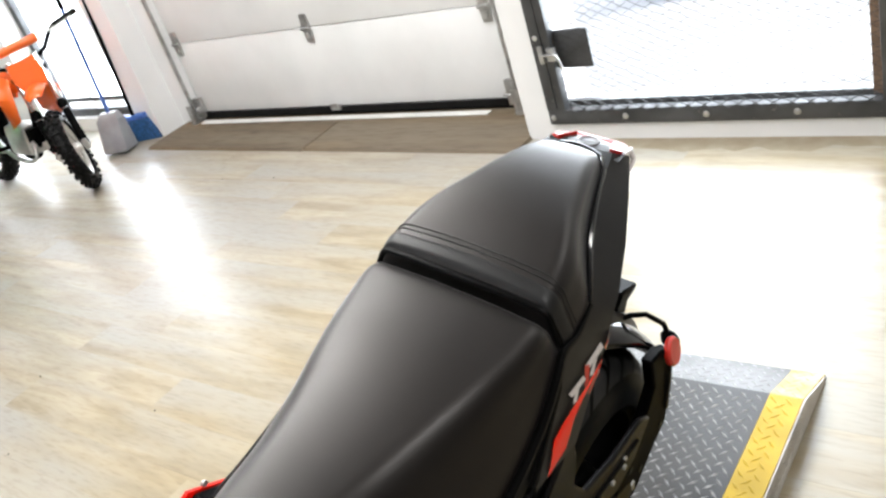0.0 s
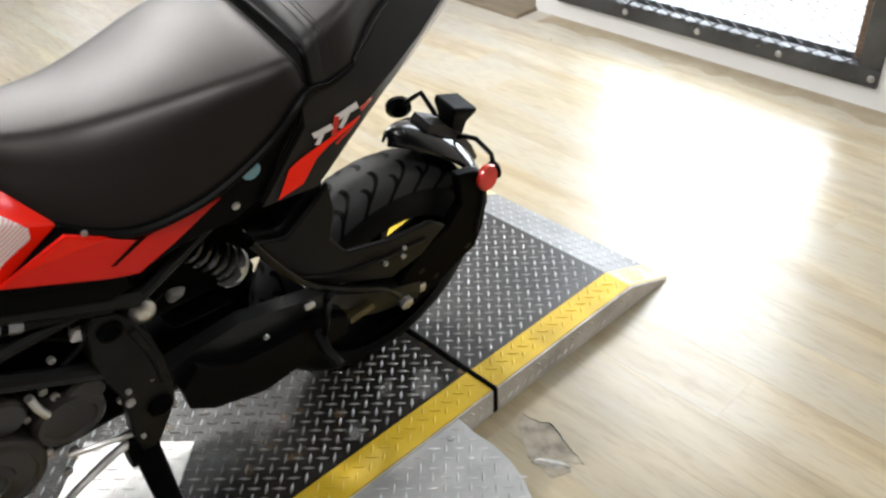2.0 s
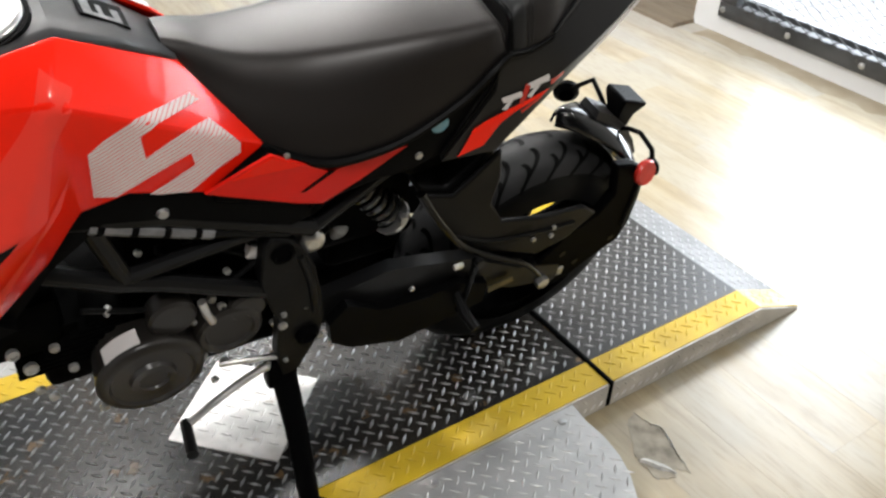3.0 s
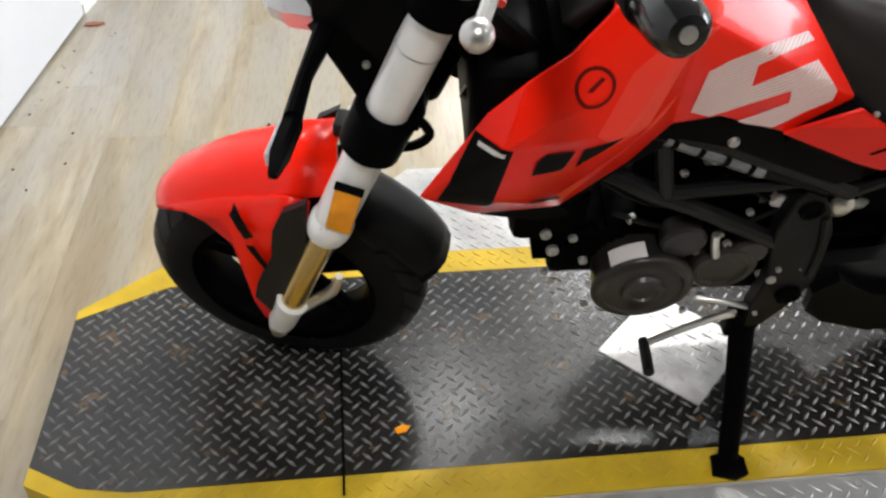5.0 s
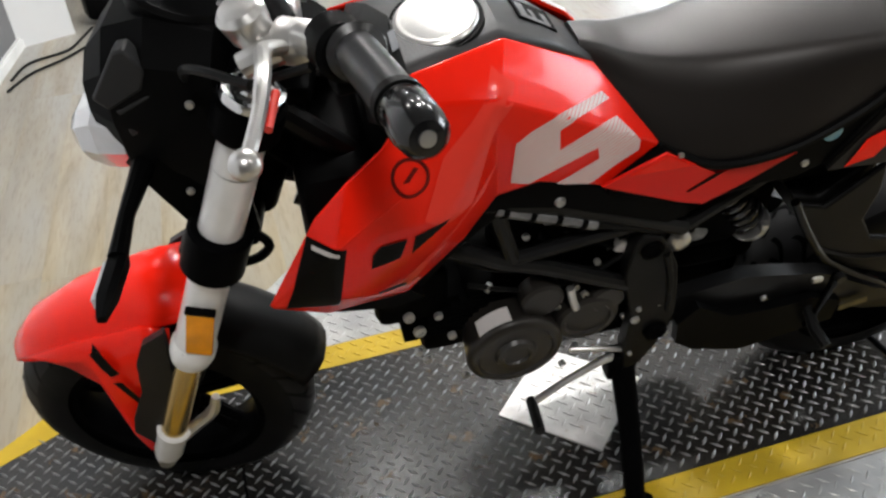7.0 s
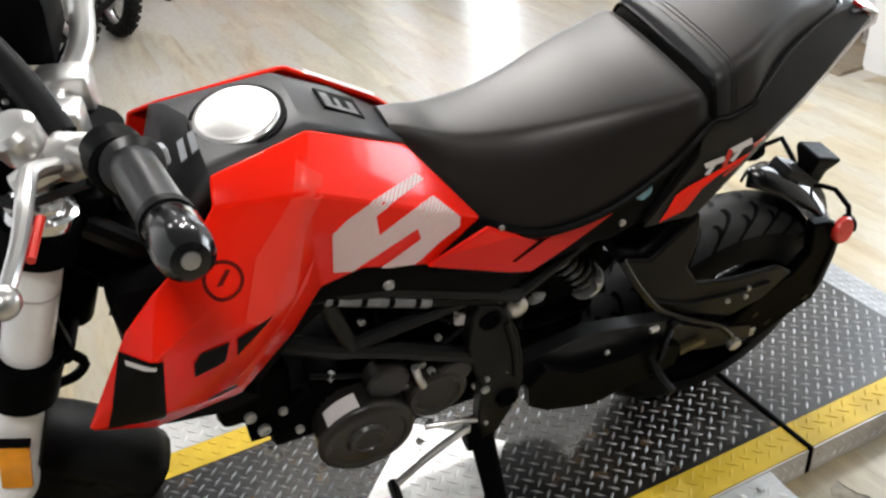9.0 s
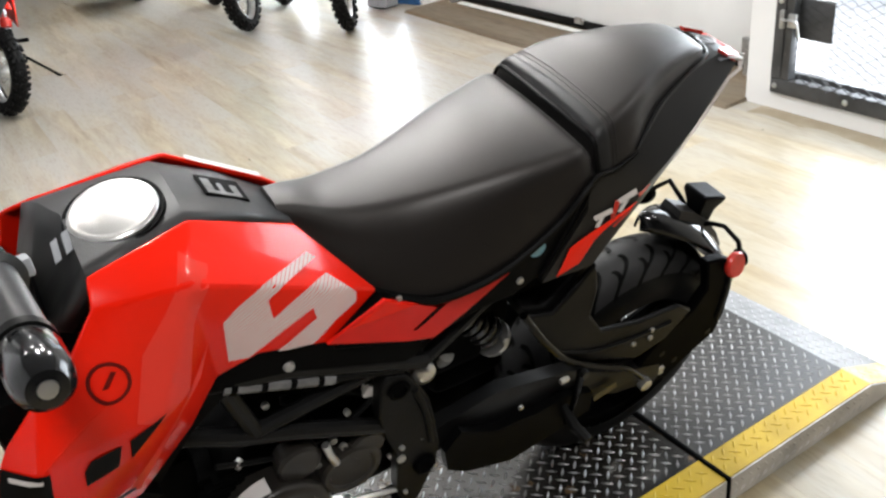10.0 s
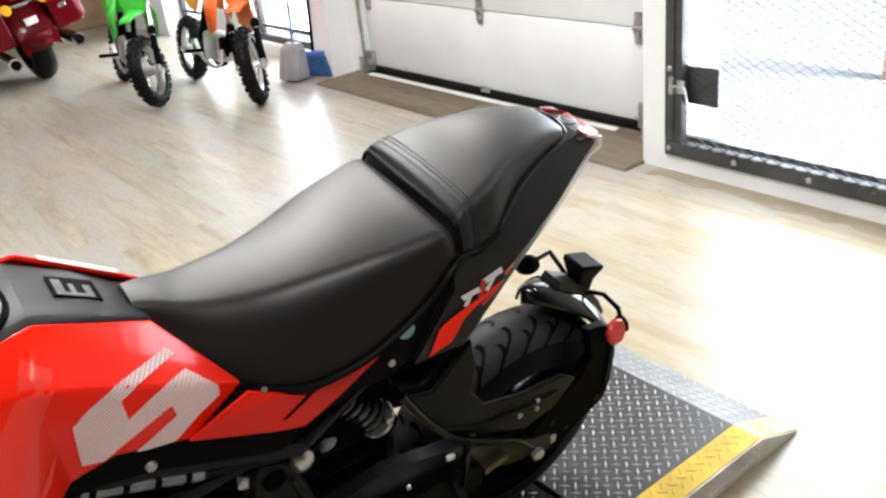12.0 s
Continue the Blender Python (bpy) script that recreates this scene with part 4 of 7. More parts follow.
def laid(poly, skin, off=0.0012, fallback=-0.14, cell=0.008, slant=(0, 1, 0)):
    """An outline in (along, up), cut into small faces and laid on a skin, seen from the side."""
    bm = bmesh.new()
    bm.faces.new([bm.verts.new((a, 0, b)) for a, b in poly])
    bm.normal_update()
    bmesh.ops.triangulate(bm, faces=bm.faces[:])
    for k, no in ((0, (1, 0, 0)), (1, (0, 0, 1))):
        lo, hi = min(p[k] for p in poly), max(p[k] for p in poly)
        for i in range(1, int((hi - lo) / cell) + 1):
            at = lo + i * cell
            bmesh.ops.bisect_plane(bm, geom=bm.verts[:] + bm.edges[:] + bm.faces[:], plane_co=(at, 0, 0) if k == 0 else (0, 0, at), plane_no=no)
    bmesh.ops.remove_doubles(bm, verts=bm.verts[:], dist=1e-5)
    bm.verts.index_update()
    s = Shape()
    for v in bm.verts:
        at, way = Vector((v.co.x, -0.118 if slant[1] != 1 else 0, v.co.z)), Vector(slant).normalized()
        hit, no = skin.ray_cast(at - way, way)[:2]
        if not hit:
            hit, no = skin.find_nearest(Vector((v.co.x, fallback, v.co.z)))[:2]
        s.v.append(hit + off * (no if no.dot(way) < 0 else -no))
    s.f = [tuple(v.index for v in f.verts) for f in bm.faces]
    bm.free()
    s.v = [tuple(p) for p in s.v]
    return s


def laid_ring(u, w, r0, r1, skin, off=0.0012, n=32):
    s = Shape()
    for i in range(n):
        a = 2 * math.pi * i / n
        for r in (r0, r1):
            q = Vector((u + r * math.cos(a), -1, w + 1.12 * r * math.sin(a)))
            s.v.append(tuple(skin.ray_cast(q, Vector((0, 1, 0)))[0] - Vector((0, off, 0))))
    s.f = [(2 * i, 2 * i + 1, (2 * i + 3) % (2 * n), (2 * i + 2) % (2 * n)) for i in range(n)]
    return s


# front mudguard: beak, side cheeks, black flap behind
ARCH = [(-1.497, 0.408, .026, .012), (-1.492, 0.430, .040, .016), (-1.464, 0.463, .058, .024), (-1.40, 0.505, .070, .033), (-1.303, 0.549, .076, .041), (-1.216, 0.577, .070, .046)]
rings = []
for u, w, hw, dr in ARCH:
    rings.append([(u + dr * 0.5 * (abs(x) ** 2.6), hw * x, w - dr * abs(x) ** 2.6) for x in [-1, -0.92, -0.8, -0.6, -0.35, 0, 0.35, 0.6, 0.8, 0.92, 1]])
fg = part("front_mudguard", Shape().loft(rings, closed=False), RED, bike, "glossy red beak mudguard over the front wheel", sharp=50)
q = fg.modifiers.new("thick", "SOLIDIFY")
q.thickness, q.offset = 0.004, -1
for sg in (-1, 1):
    s = Shape()
    up = [(-1.487, 0.038, 0.416), (-1.450, 0.058, 0.446), (-1.385, 0.070, 0.482), (-1.282, 0.076, 0.518), (-1.24, 0.080, 0.516)]
    mid = [(-1.468, 0.050, 0.425), (-1.425, 0.068, 0.448), (-1.362, 0.080, 0.462), (-1.30, 0.086, 0.455), (-1.252, 0.088, 0.44)]
    low = [(-1.452, 0.052, 0.436), (-1.397, 0.072, 0.436), (-1.36, 0.080, 0.405), (-1.345, 0.084, 0.35), (-1.30, 0.087, 0.38)]
    for r in (up, mid, low):
        s.v += [(a, sg * b, c) for a, b, c in r]
    s.f += [(k * 5 + i, k * 5 + i + 1, k * 5 + i + 6, k * 5 + i + 5) for k in range(2) for i in range(4)]
    s.v += [(-1.342, sg * 0.086, 0.285), (-1.33, sg * 0.086, 0.247), (-1.312, sg * 0.087, 0.237), (-1.302, sg * 0.088, 0.29)]
    s.f += [(12, 13, 18, 15), (13, 14, 18), (15, 18, 17, 16)]
    if sg < 0:
        cheek_skin = skin_of(s)
    ch = part("cheek", s, RED, fg, "red side cheek with two dark slots", sharp=30)
    q = ch.modifiers.new("thick", "SOLIDIFY")
    q.thickness = 0.004
    for quad in ([(-1.362, 0.497), (-1.348, 0.503), (-1.320, 0.443), (-1.334, 0.434)], [(-1.335, 0.421), (-1.322, 0.424), (-1.307, 0.388), (-1.311, 0.374)]):
        sl = laid(quad, cheek_skin, off=0.0075, cell=0.02)
        part("slot", sl if sg < 0 else sl.mirrored(), DECAL_BLACK, ch, "dark slot in the cheek", fix=False)
    part("mount_bracket", Shape().prism([(-1.24, 0.533), (-1.273, 0.510), (-1.289, 0.473), (-1.298, 0.410), (-1.324, 0.352), (-1.333, 0.316), (-1.306, 0.279), (-1.287, 0.334), (-1.25, 0.414), (-1.245, 0.470)], -0.006, 0.006, side(sg * 0.094)), DARK_PLASTIC, fg, "charcoal plastic mudguard bracket")
part("mudguard_crest", Shape().bevel_box((-0.014, -0.018, -0.012), (0.016, 0.018, 0.010), 0.005), DARK_PLASTIC, fg).location = (-1.207, 0, 0.59)
rings = []
for i in range(11):
    a = radians(74 - 5.2 * i)
    R = 0.252 + 0.03 * (i / 10)
    hw = 0.066
    rings.append([(FC[0] + (R - 0.035 * abs(x) ** 3) * math.cos(a), hw * x, FC[2] + (R - 0.035 * abs(x) ** 3) * math.sin(a)) for x in (-1, -0.9, -0.7, -0.4, 0, 0.4, 0.7, 0.9, 1)])
fl = part("rear_flap", Shape().loft(rings, closed=False), HUGGER_BLACK, fg, "black inner mudguard behind the front wheel", sharp=50)
fl.matrix_basis = FW_PLACE
q = fl.modifiers.new("thick", "SOLIDIFY")
q.thickness = 0.004
part("brake_caliper", Shape().bevel_box((-1.25, 0.05, 0.28), (-1.19, 0.085, 0.37), 0.01), GOLD, bike, "gold brake caliper")
part("brake_hose", Shape().tube([(-1.235, 0.07, 0.38), (-1.20, 0.09, 0.5), (-1.165, 0.07, 0.63), (-1.12, 0.05, 0.82)], 0.005, 6, 5), RUBBER, bike)
part("speed_cable", Shape().tube([(-1.30, -0.06, 0.27), (-1.225, -0.072, 0.40), (-1.165, -0.068, 0.55), (-1.14, -0.05, 0.66), (-1.10, -0.03, 0.80)], 0.0035, 6, 5), RUBBER, bike)
part("hose_guide", Shape().tube([(-1.15, -0.075, 0.705), (-1.115, -0.085, 0.70), (-1.085, -0.085, 0.672), (-1.10, -0.08, 0.645), (-1.13, -0.075, 0.628), (-1.138, -0.075, 0.612)], 0.006, 7, 4), BLACK_METAL, bike)

# handlebar
hb = part("handlebar", Shape().tube([(-0.949, -0.225, 1.004), (-0.99, -0.17, 0.985), (-1.03, -0.09, 0.952), (-1.045, -0.05, 0.937), (-1.045, 0.05, 0.937), (-1.032, 0.10, 0.955), (-1.03, 0.17, 0.985), (-1.0, 0.25, 1.006), (-0.965, 0.36, 1.04)], 0.0135, 14, 5), ALLOY, bike, "bare silver handlebar")
for v in (-0.035, 0.035):
    part("bar_clamp", Shape().bevel_box((-1.072, v - 0.02, 0.905), (-1.018, v + 0.02, 0.958), 0.006), ALLOY, hb, "silver bar clamp")
g0, g1 = Vector((-0.950, -0.215, 1.003)), Vector((-0.908, -0.350, 1.037))
part("left_grip", Shape().tube([g0, g0.lerp(g1, .02), g0.lerp(g1, .05), g1], [0.0205, 0.0245, 0.0182, 0.0175], 24), GRIP_RUBBER, hb, "smooth black rubber grip")
part("grip_ring", Shape().lathe([(-0.006, 0.0172), (-0.005, 0.0198), (0.005, 0.0198), (0.006, 0.0172)], g0.lerp(g1, 0.86), g1 - g0, 24), DECAL_BLACK, hb, "black rubber ring on the grip")
ge = (g1 - g0).normalized()
part("bar_end", Shape().lathe([(-0.03, 0.0), (-0.03, 0.0178), (-0.026, 0.0192), (0.0, 0.0190), (0.014, 0.0172), (0.021, 0.012), (0.022, 0.0065), (0.019, 0.006), (0.019, 0.0)], g1 + ge * 0.018, ge, 24), GLOSS_BLACK, hb, "black bar end weight")
part("bar_end_screw", Shape().lathe([(0, 0.0), (0, 0.0066), (0.003, 0.0058), (0.004, 0)], g1 + ge * 0.037, ge, 12), STEEL, hb, "steel bar end screw")
part("right_grip", Shape().tube([(-1.012, 0.215, 0.998), (-0.963, 0.362, 1.041)], [0.019, 0.0172], 16), RUBBER, hb)
sw = part("switch_box", Shape().lathe([(-.026, .0), (-.026, .020), (-.022, .0245), (.018, .0265), (.022, .024), (.026, .0195), (.026, 0)], (0, 0, 0), (0, 1, 0), 24).bevel_box((-.012, -.02, -.036), (.014, .016, -.018), .005), BLACK_PLASTIC, hb, "black round switch housing")
sw.location, sw.rotation_euler = (-0.966, -0.188, 0.991), (-0.28, 0, 0.32)
part("indicator_switch", Shape().bevel_box((0.02, -0.012, -0.012), (0.038, 0.006, 0.004), 0.003), GREY_PLASTIC, sw)
part("horn_button", Shape().lathe([(0, 0), (0, 0.008), (0.01, 0.007), (0.011, 0)], (0.022, 0.014, -0.008), (1, 0, 0), 12), GREY_PLASTIC, sw)
lp = part("lever_perch", Shape().bevel_box((-0.03, -0.018, -0.018), (0.022, 0.018, 0.014), 0.008).tube([(-0.02, -0.01, 0), (-0.05, -0.03, -0.008)], [0.015, 0.012], 10), ALLOY, hb, "silver clutch lever perch")
lp.location, lp.rotation_euler = (-1.0, -0.148, 0.973), (0.3, 0, -0.3)
part("clutch_lever", Shape().tube([(-1.015, -0.175, 0.984), (-1.022, -0.215, 1.006), (-1.015, -0.262, 1.018), (-1.014, -0.305, 1.012), (-1.018, -0.346, 1.005)], [0.0068, 0.0075, 0.0066, 0.0058, 0.0054], 10, 4), ALLOY, hb, "silver clutch lever with a ball end")
part("lever_ball", Shape().lathe([(-0.0118 * math.cos(a), 0.0118 * math.sin(a)) for a in (math.pi * i / 10 for i in range(11))], (-1.019, -0.353, 1.004), (0, 1, 0), 16), ALLOY, hb)
part("lever_adjuster", Shape().tube([(-1.006, -0.275, 1.008), (-1.008, -0.315, 1.004)], 0.0035, 8), LENS_RED, hb, "red lever adjuster")
part("brake_lever", Shape().tube([(-1.045, 0.19, 0.962), (-1.052, 0.222, 0.972), (-1.018, 0.36, 1.018)], [0.009, 0.009, 0.007], 8, 4), ALLOY, hb)
part("mirror_boss", Shape().lathe([(-0.014, 0), (-0.014, 0.02), (0.010, 0.023), (0.016, 0.018), (0.018, 0)], (-1.05, -0.135, 0.988), (-0.3, -0.2, 1), 20), ALLOY, hb, "pale rounded boss on the bars")
for pth in ([(-0.99, -0.19, 0.975), (-1.07, -0.12, 0.91), (-1.11, -0.02, 0.84), (-1.06, 0.02, 0.74)], [(-1.045, -0.185, 0.955), (-1.12, -0.12, 0.93), (-1.11, -0.03, 0.80), (-1.0, -0.04, 0.70)], [(-1.0, 0.18, 0.97), (-1.08, 0.1, 0.91), (-1.09, 0.03, 0.8)]):
    part("control_cable", Shape().tube(pth, 0.0045, 6, 6), RUBBER, bike)

part("cable_boot", Shape().tube([(-1.078, -.035, 1.028), (-1.052, -.065, .998), (-1.026, -.10, .964)], [.011, .0145, .0155], 12, 3), RUBBER, hb, "black rubber boot over the clutch cable")
bx = part("brake_reservoir", Shape().bevel_box((-.062, -.04, -.04), (.05, .045, .04), .012), BLACK_PLASTIC, hb, "black brake fluid box on the far side of the handlebar")
bx.location, bx.rotation_euler = (-1.095, .088, 0.998), (0.1, 0.1, 0)
part("reservoir_lid", Shape().bevel_box((-.058, -.036, .041), (.046, .041, .047), .002), GLOSS_BLACK, bx)
# dials and headlamp
di = part("dial_pod", Shape().lathe([(-0.03, 0.0), (-0.03, 0.035), (-0.01, 0.055), (0.008, 0.058), (0.012, 0.052), (0.010, 0.0)], (-1.14, 0.0, 0.94), (0.35, 0, 1), 28), BLACK_PLASTIC, bike, "round black instrument pod")
part("dial_glass", Shape().lathe([(0.0105, 0.0), (0.0108, 0.05)], (-1.14, 0.0, 0.94), (0.35, 0, 1), 28), GLASS_DARK, di)
for k in range(5):
    part("dial_button", Shape().lathe([(0, 0), (0, 0.004), (0.003, 0.003), (0.0035, 0)], (-1.103 + 0.004 * abs(k - 2), -0.03 + 0.015 * k, 0.939), (0.35, 0, 1), 8), ALLOY, di)


def lamp_ring(u, lean, rows):
    """Half a ring given from the top down, mirrored; lean: how far its foot is set back."""
    top = rows[0][1]
    left = [(u + lean * (top - w), -v, w) for v, w in rows]
    return left + [(x, -y, z) for x, y, z in reversed(left)]


hl = part("headlamp_cowl", Shape().loft([
    lamp_ring(-1.10, 0.0, [(.06, .935), (.105, .915), (.108, .84), (.095, .76), (.06, .725)]),
    lamp_ring(-1.165, 0.0, [(.055, .95), (.098, .92), (.102, .85), (.085, .765), (.05, .73)]),
    lamp_ring(-1.212, 0.0, [(.045, .935), (.083, .905), (.09, .852), (.074, .772), (.045, .745)]),
    lamp_ring(-1.24, 0.0, [(.034, .905), (.064, .885), (.07, .856), (.06, .80), (.036, .775)])]), BLACK_PLASTIC, bike, "angular black headlamp cowl", sharp=16)
part("headlamp_lens", Shape().loft([
    lamp_ring(-1.214, 0.0, [(.05, .846), (.080, .838), (.082, .806), (.066, .776), (.04, .768)]),
    lamp_ring(-1.248, 0.0, [(.046, .844), (.070, .836), (.070, .798), (.054, .768), (.03, .760)]),
    lamp_ring(-1.272, 0.0, [(.036, .830), (.054, .822), (.054, .792), (.042, .770), (.024, .762)]),
    lamp_ring(-1.284, 0.0, [(.022, .815), (.036, .808), (.036, .790), (.028, .774), (.016, .768)])]), LENS_WHITE, hl, "clear faceted headlamp lens", sharp=15)
for sg in (-1, 1):
    for facet in ([(-1.228, .878), (-1.19, .936), (-1.178, .940), (-1.162, .917), (-1.170, .896), (-1.212, .866)], [(-1.207, .868), (-1.166, .892), (-1.137, .889), (-1.152, .862), (-1.197, .836)]):
        softened(part("cowl_facet", Shape().prism(facet, -0.02, 0.004, (lambda k: lambda a, b, h: (a, k * (.098 + h - .12 * max(0, -1.16 - a) * 2), b))(sg)), FACET_GREY, hl, "charcoal facet of the cowl"), .003)
    part("cowl_bracket", Shape().prism([(-1.10, 0.84), (-1.17, 0.82), (-1.20, 0.77), (-1.16, 0.70), (-1.11, 0.66), (-1.09, 0.70)], -0.004, 0.004, side(sg * 0.085)), BLACK_CAST, hl)
    for u, w in ((-1.125, .885), (-1.13, .735), (-1.135, .715), (-1.155, .76)):
        part("cowl_screw", Shape().lathe([(0, 0.005), (0.003, 0.0042), (0.004, 0)], (u, sg * 0.109 if w > .8 else sg * .09, w), (0, sg, 0), 10), STEEL, hl)
    ts = part("turn_signal", Shape().tube([(-1.20, sg * 0.075, 0.79), (-1.205, sg * 0.15, 0.782), (-1.203, sg * 0.205, 0.775)], [0.013, 0.0085, 0.010], 10), BLACK_PLASTIC, bike, "black front turn signal on a stalk")
    part("signal_body", Shape().loft([[(-1.20 + dx * k, sg * y, 0.772 + dz * k) for dx, dz in ((-0.011, 0.006), (-0.011, -0.008), (0.0, -0.010), (0.007, -0.006), (0.007, 0.006), (0, 0.009))] for y, k in ((0.198, 0.7), (0.207, 1.05), (0.255, 1.0), (0.282, 0.5))]), BLACK_PLASTIC, ts, sharp=25)
    part("signal_lens", Shape().bevel_box((-1.215, min(sg * 0.212, sg * 0.262), 0.762), (-1.2105, max(sg * 0.212, sg * 0.262), 0.778), 0.0015), LENS_WHITE, ts, "clear signal lens")

# the front end is turned a little to the right
_ax, _a0 = Vector((0.339, 0, 0.941)).normalized(), Vector((-1.273, 0, 0.247))
STEER = Matrix.Translation(_a0) @ Matrix.Rotation(radians(-13), 4, _ax) @ Matrix.Translation(-_a0)
for ob in bike.children:
    if ob not in before_front:
        ob.matrix_basis = STEER @ ob.matrix_basis
wheel(RC, 0.245, 0.063, 0.158, "rear_wheel", 1, LIT_TREAD_RUBBER)

# fuel tank: red faceted side panels, black top, bright cap
PV = {"A": (-.932, -.112, .905), "B": (-.824, -.070, .900), "C": (-.704, -.044, .828), "D": (-.632, -.108, .742), "E": (-.706, -.128, .708), "e": (-.79, -.128, .735),
      "F": (-.84, -.126, .722), "f": (-.88, -.138, .675), "G": (-.952, -.145, .605), "g": (-1.052, -.150, .600), "H": (-1.118, -.150, .632), "I": (-1.05, -.150, .767),
      "i": (-1.013, -.148, .806), "J": (-.972, -.142, .838), "j": (-.938, -.135, .885), "K": (-.845, -.130, .868), "N": (-.93, -.156, .80), "M": (-.905, -.162, .745),
      "S": (-.74, -.118, .805), "P": (-1.03, -.176, .742), "Q": (-1.04, -.172, .65)}
FACES = "ABKj BCSK CDS SDE SEe KSe KeF KFM KMN jKN jNJ JNi NPi iPI NMP MQP MFf MfG MGQ QGg QgH PQH PHI".split()


PV_FAR = dict(PV, A=(-.955, -.104, .856), B=(-.805, -.078, .884), C=(-.705, -.046, .836), K=(-.845, -.126, .852), j=(-.988, -.125, .835), J=(-1.0, -.13, .79), S=(-.74, -.112, .79), i=(-1.02, -.142, .74), I=(-1.04, -.146, .70), N=(-.91, -.148, .775), P=(-1.02, -.165, .69), M=(-.895, -.155, .73))


def tank_panel(points=PV):
    s, keys = Shape(), list(points)
    s.v = [points[k] for k in keys]
    s.f = [tuple(keys.index(c) for c in f) for f in FACES]
    return s


tank = part("fuel_tank", Shape().loft([[(u + max(0, x) * sk, hw * (x if x < 0 else x * wide), z - dz * abs(x) ** 2.5 - 0.06 * (hw * x + hw) - drop * hw * max(0, x) ** 1.6 * 2) for x in (-1, -0.8, -0.5, 0, 0.5, 0.8, 1)] for u, hw, z, dz, sk, drop, wide in (
    (-0.975, 0.095, 0.85, 0.012, -.01, .17, 1), (-0.932, 0.108, 0.905, 0.006, -.03, .17, 1), (-0.88, 0.09, 0.908, 0.008, 0, .13, 1.02), (-0.824, 0.068, 0.906, 0.008, 0, .08, 1.12), (-0.76, 0.055, 0.872, 0.008, 0, .04, 1.15), (-0.704, 0.043, 0.832, 0.006, 0, .02, 1.03))], closed=False), TANK_TOP, bike, "charcoal tank top between red side panels", sharp=25)
q = tank.modifiers.new("thick", "SOLIDIFY")
q.thickness, q.offset = 0.02, -1
panels = []
for sg, nm in ((-1, "left"), (1, "right")):
    s = tank_panel() if sg < 0 else tank_panel(PV_FAR).mirrored()
    p = part("side_panel", s, RED, tank, "glossy red faceted tank panel", sharp=16)
    q = p.modifiers.new("thick", "SOLIDIFY")
    q.thickness, q.offset = 0.006, -1
    q = p.modifiers.new("edges", "BEVEL")
    q.width, q.segments, q.limit_method, q.angle_limit = 0.004, 2, "ANGLE", radians(14)
    panels.append(p)
part("tank_core", Shape().bevel_box((-0.98, -0.1, 0.70), (-0.70, 0.1, 0.80), 0.02), BLACK_PLASTIC, tank)
part("tank_core", Shape().bevel_box((-1.06, -0.11, 0.62), (-0.93, 0.11, 0.78), 0.02), BLACK_PLASTIC, tank)
cp = part("fuel_cap", Shape().lathe([(-.012, 0.0455), (0.002, 0.0455), (0.0045, 0.0435), (0.0055, 0.0405), (0.005, 0.038), (0.0055, 0.0365), (0.005, 0.0)], (-0.885, -0.027, 0.9035), (-0.12, -0.06, 1), 48), BRUSHED, tank, "bright brushed metal fuel cap")
part("cap_ring", Shape().lathe([(-0.012, 0.0515), (0.0, 0.051), (0.0, 0.046), (-0.002, 0.046)], (-0.885, -0.027, 0.9035), (-0.12, -0.06, 1), 48), BLACK_PLASTIC, cp)
lb = part("tank_label", Shape().prism([(-.790, -.022), (-.744, -.022), (-.744, .020), (-.790, .020)], -.003, .0008, lambda a, b, h: (a, b, .884 - .585 * (a + .787) - .06 * b + h)), BLACK_PLASTIC, tank, "dark label with grey bars on the tank top")
for a0, a1, b0, b1 in ((-.786, -.750, -.019, -.013), (-.786, -.777, -.0129, .013), (-.771, -.766, -.0129, .006), (-.757, -.750, -.0129, .006)):
    part("label_bar", Shape().prism([(a0, b0), (a1, b0), (a1, b1), (a0, b1)], .0008, .0013, lambda a, b, h: (a, b, .884 - .585 * (a + .787) - .06 * b + h)), SLEEVE_GREY, lb)
for k in range(2):
    part("warning_label", Shape().prism([(-.952 + .012 * k, -.065), (-.945 + .012 * k, -.065), (-.943 + .012 * k, -.03), (-.950 + .012 * k, -.03)], .001, .002, lambda a, b, h: (a, b, .904 + .6 * min(0, a + .932) - .06 * (b + .1) + h)), GREY_PLASTIC, tank, "small grey label bar on the tank top")

# white strip painted on the far panel's rim in place of its glare
_b, _c = (Vector((PV_FAR[k][0], -PV_FAR[k][1], PV_FAR[k][2])) for k in "BC")
part("far_glare", Shape().loft([[_b.lerp(_c, t) + Vector((0, dv, dw)) for dv, dw in ((-.006, .0015), (.003, .0018))] for t in (.2, .45, .7, .97)], closed=False), DECAL_WHITE, tank, "white strip painted for the far decal's glare along the panel's edge", fix=False)
TANK_SKIN = skin_of(tank_panel())

# the S mark is laid on from above and behind, so that it runs over the panel's bend
SLANT = (0.522, 1.001, -0.977)
def decal(name, poly, mat, parent, label="", **kw):
    return part(name, laid(poly, TANK_SKIN, **kw), mat, parent, label, fix=False)


left = panels[0]
decal("stripe_mark", [(-.727, .850), (-.716, .837), (-.768, .80), (-.765, .771), (-.703, .808), (-.681, .781), (-.666, .763), (-.666, .748), (-.691, .732), (-.721, .708), (-.766, .718), (-.715, .746), (-.719, .764), (-.798, .727), (-.82, .734), (-.817, .792), (-.798, .808)],
      DECAL_STRIPED, left, "white slanted S-shaped mark with fine red lines", slant=SLANT)
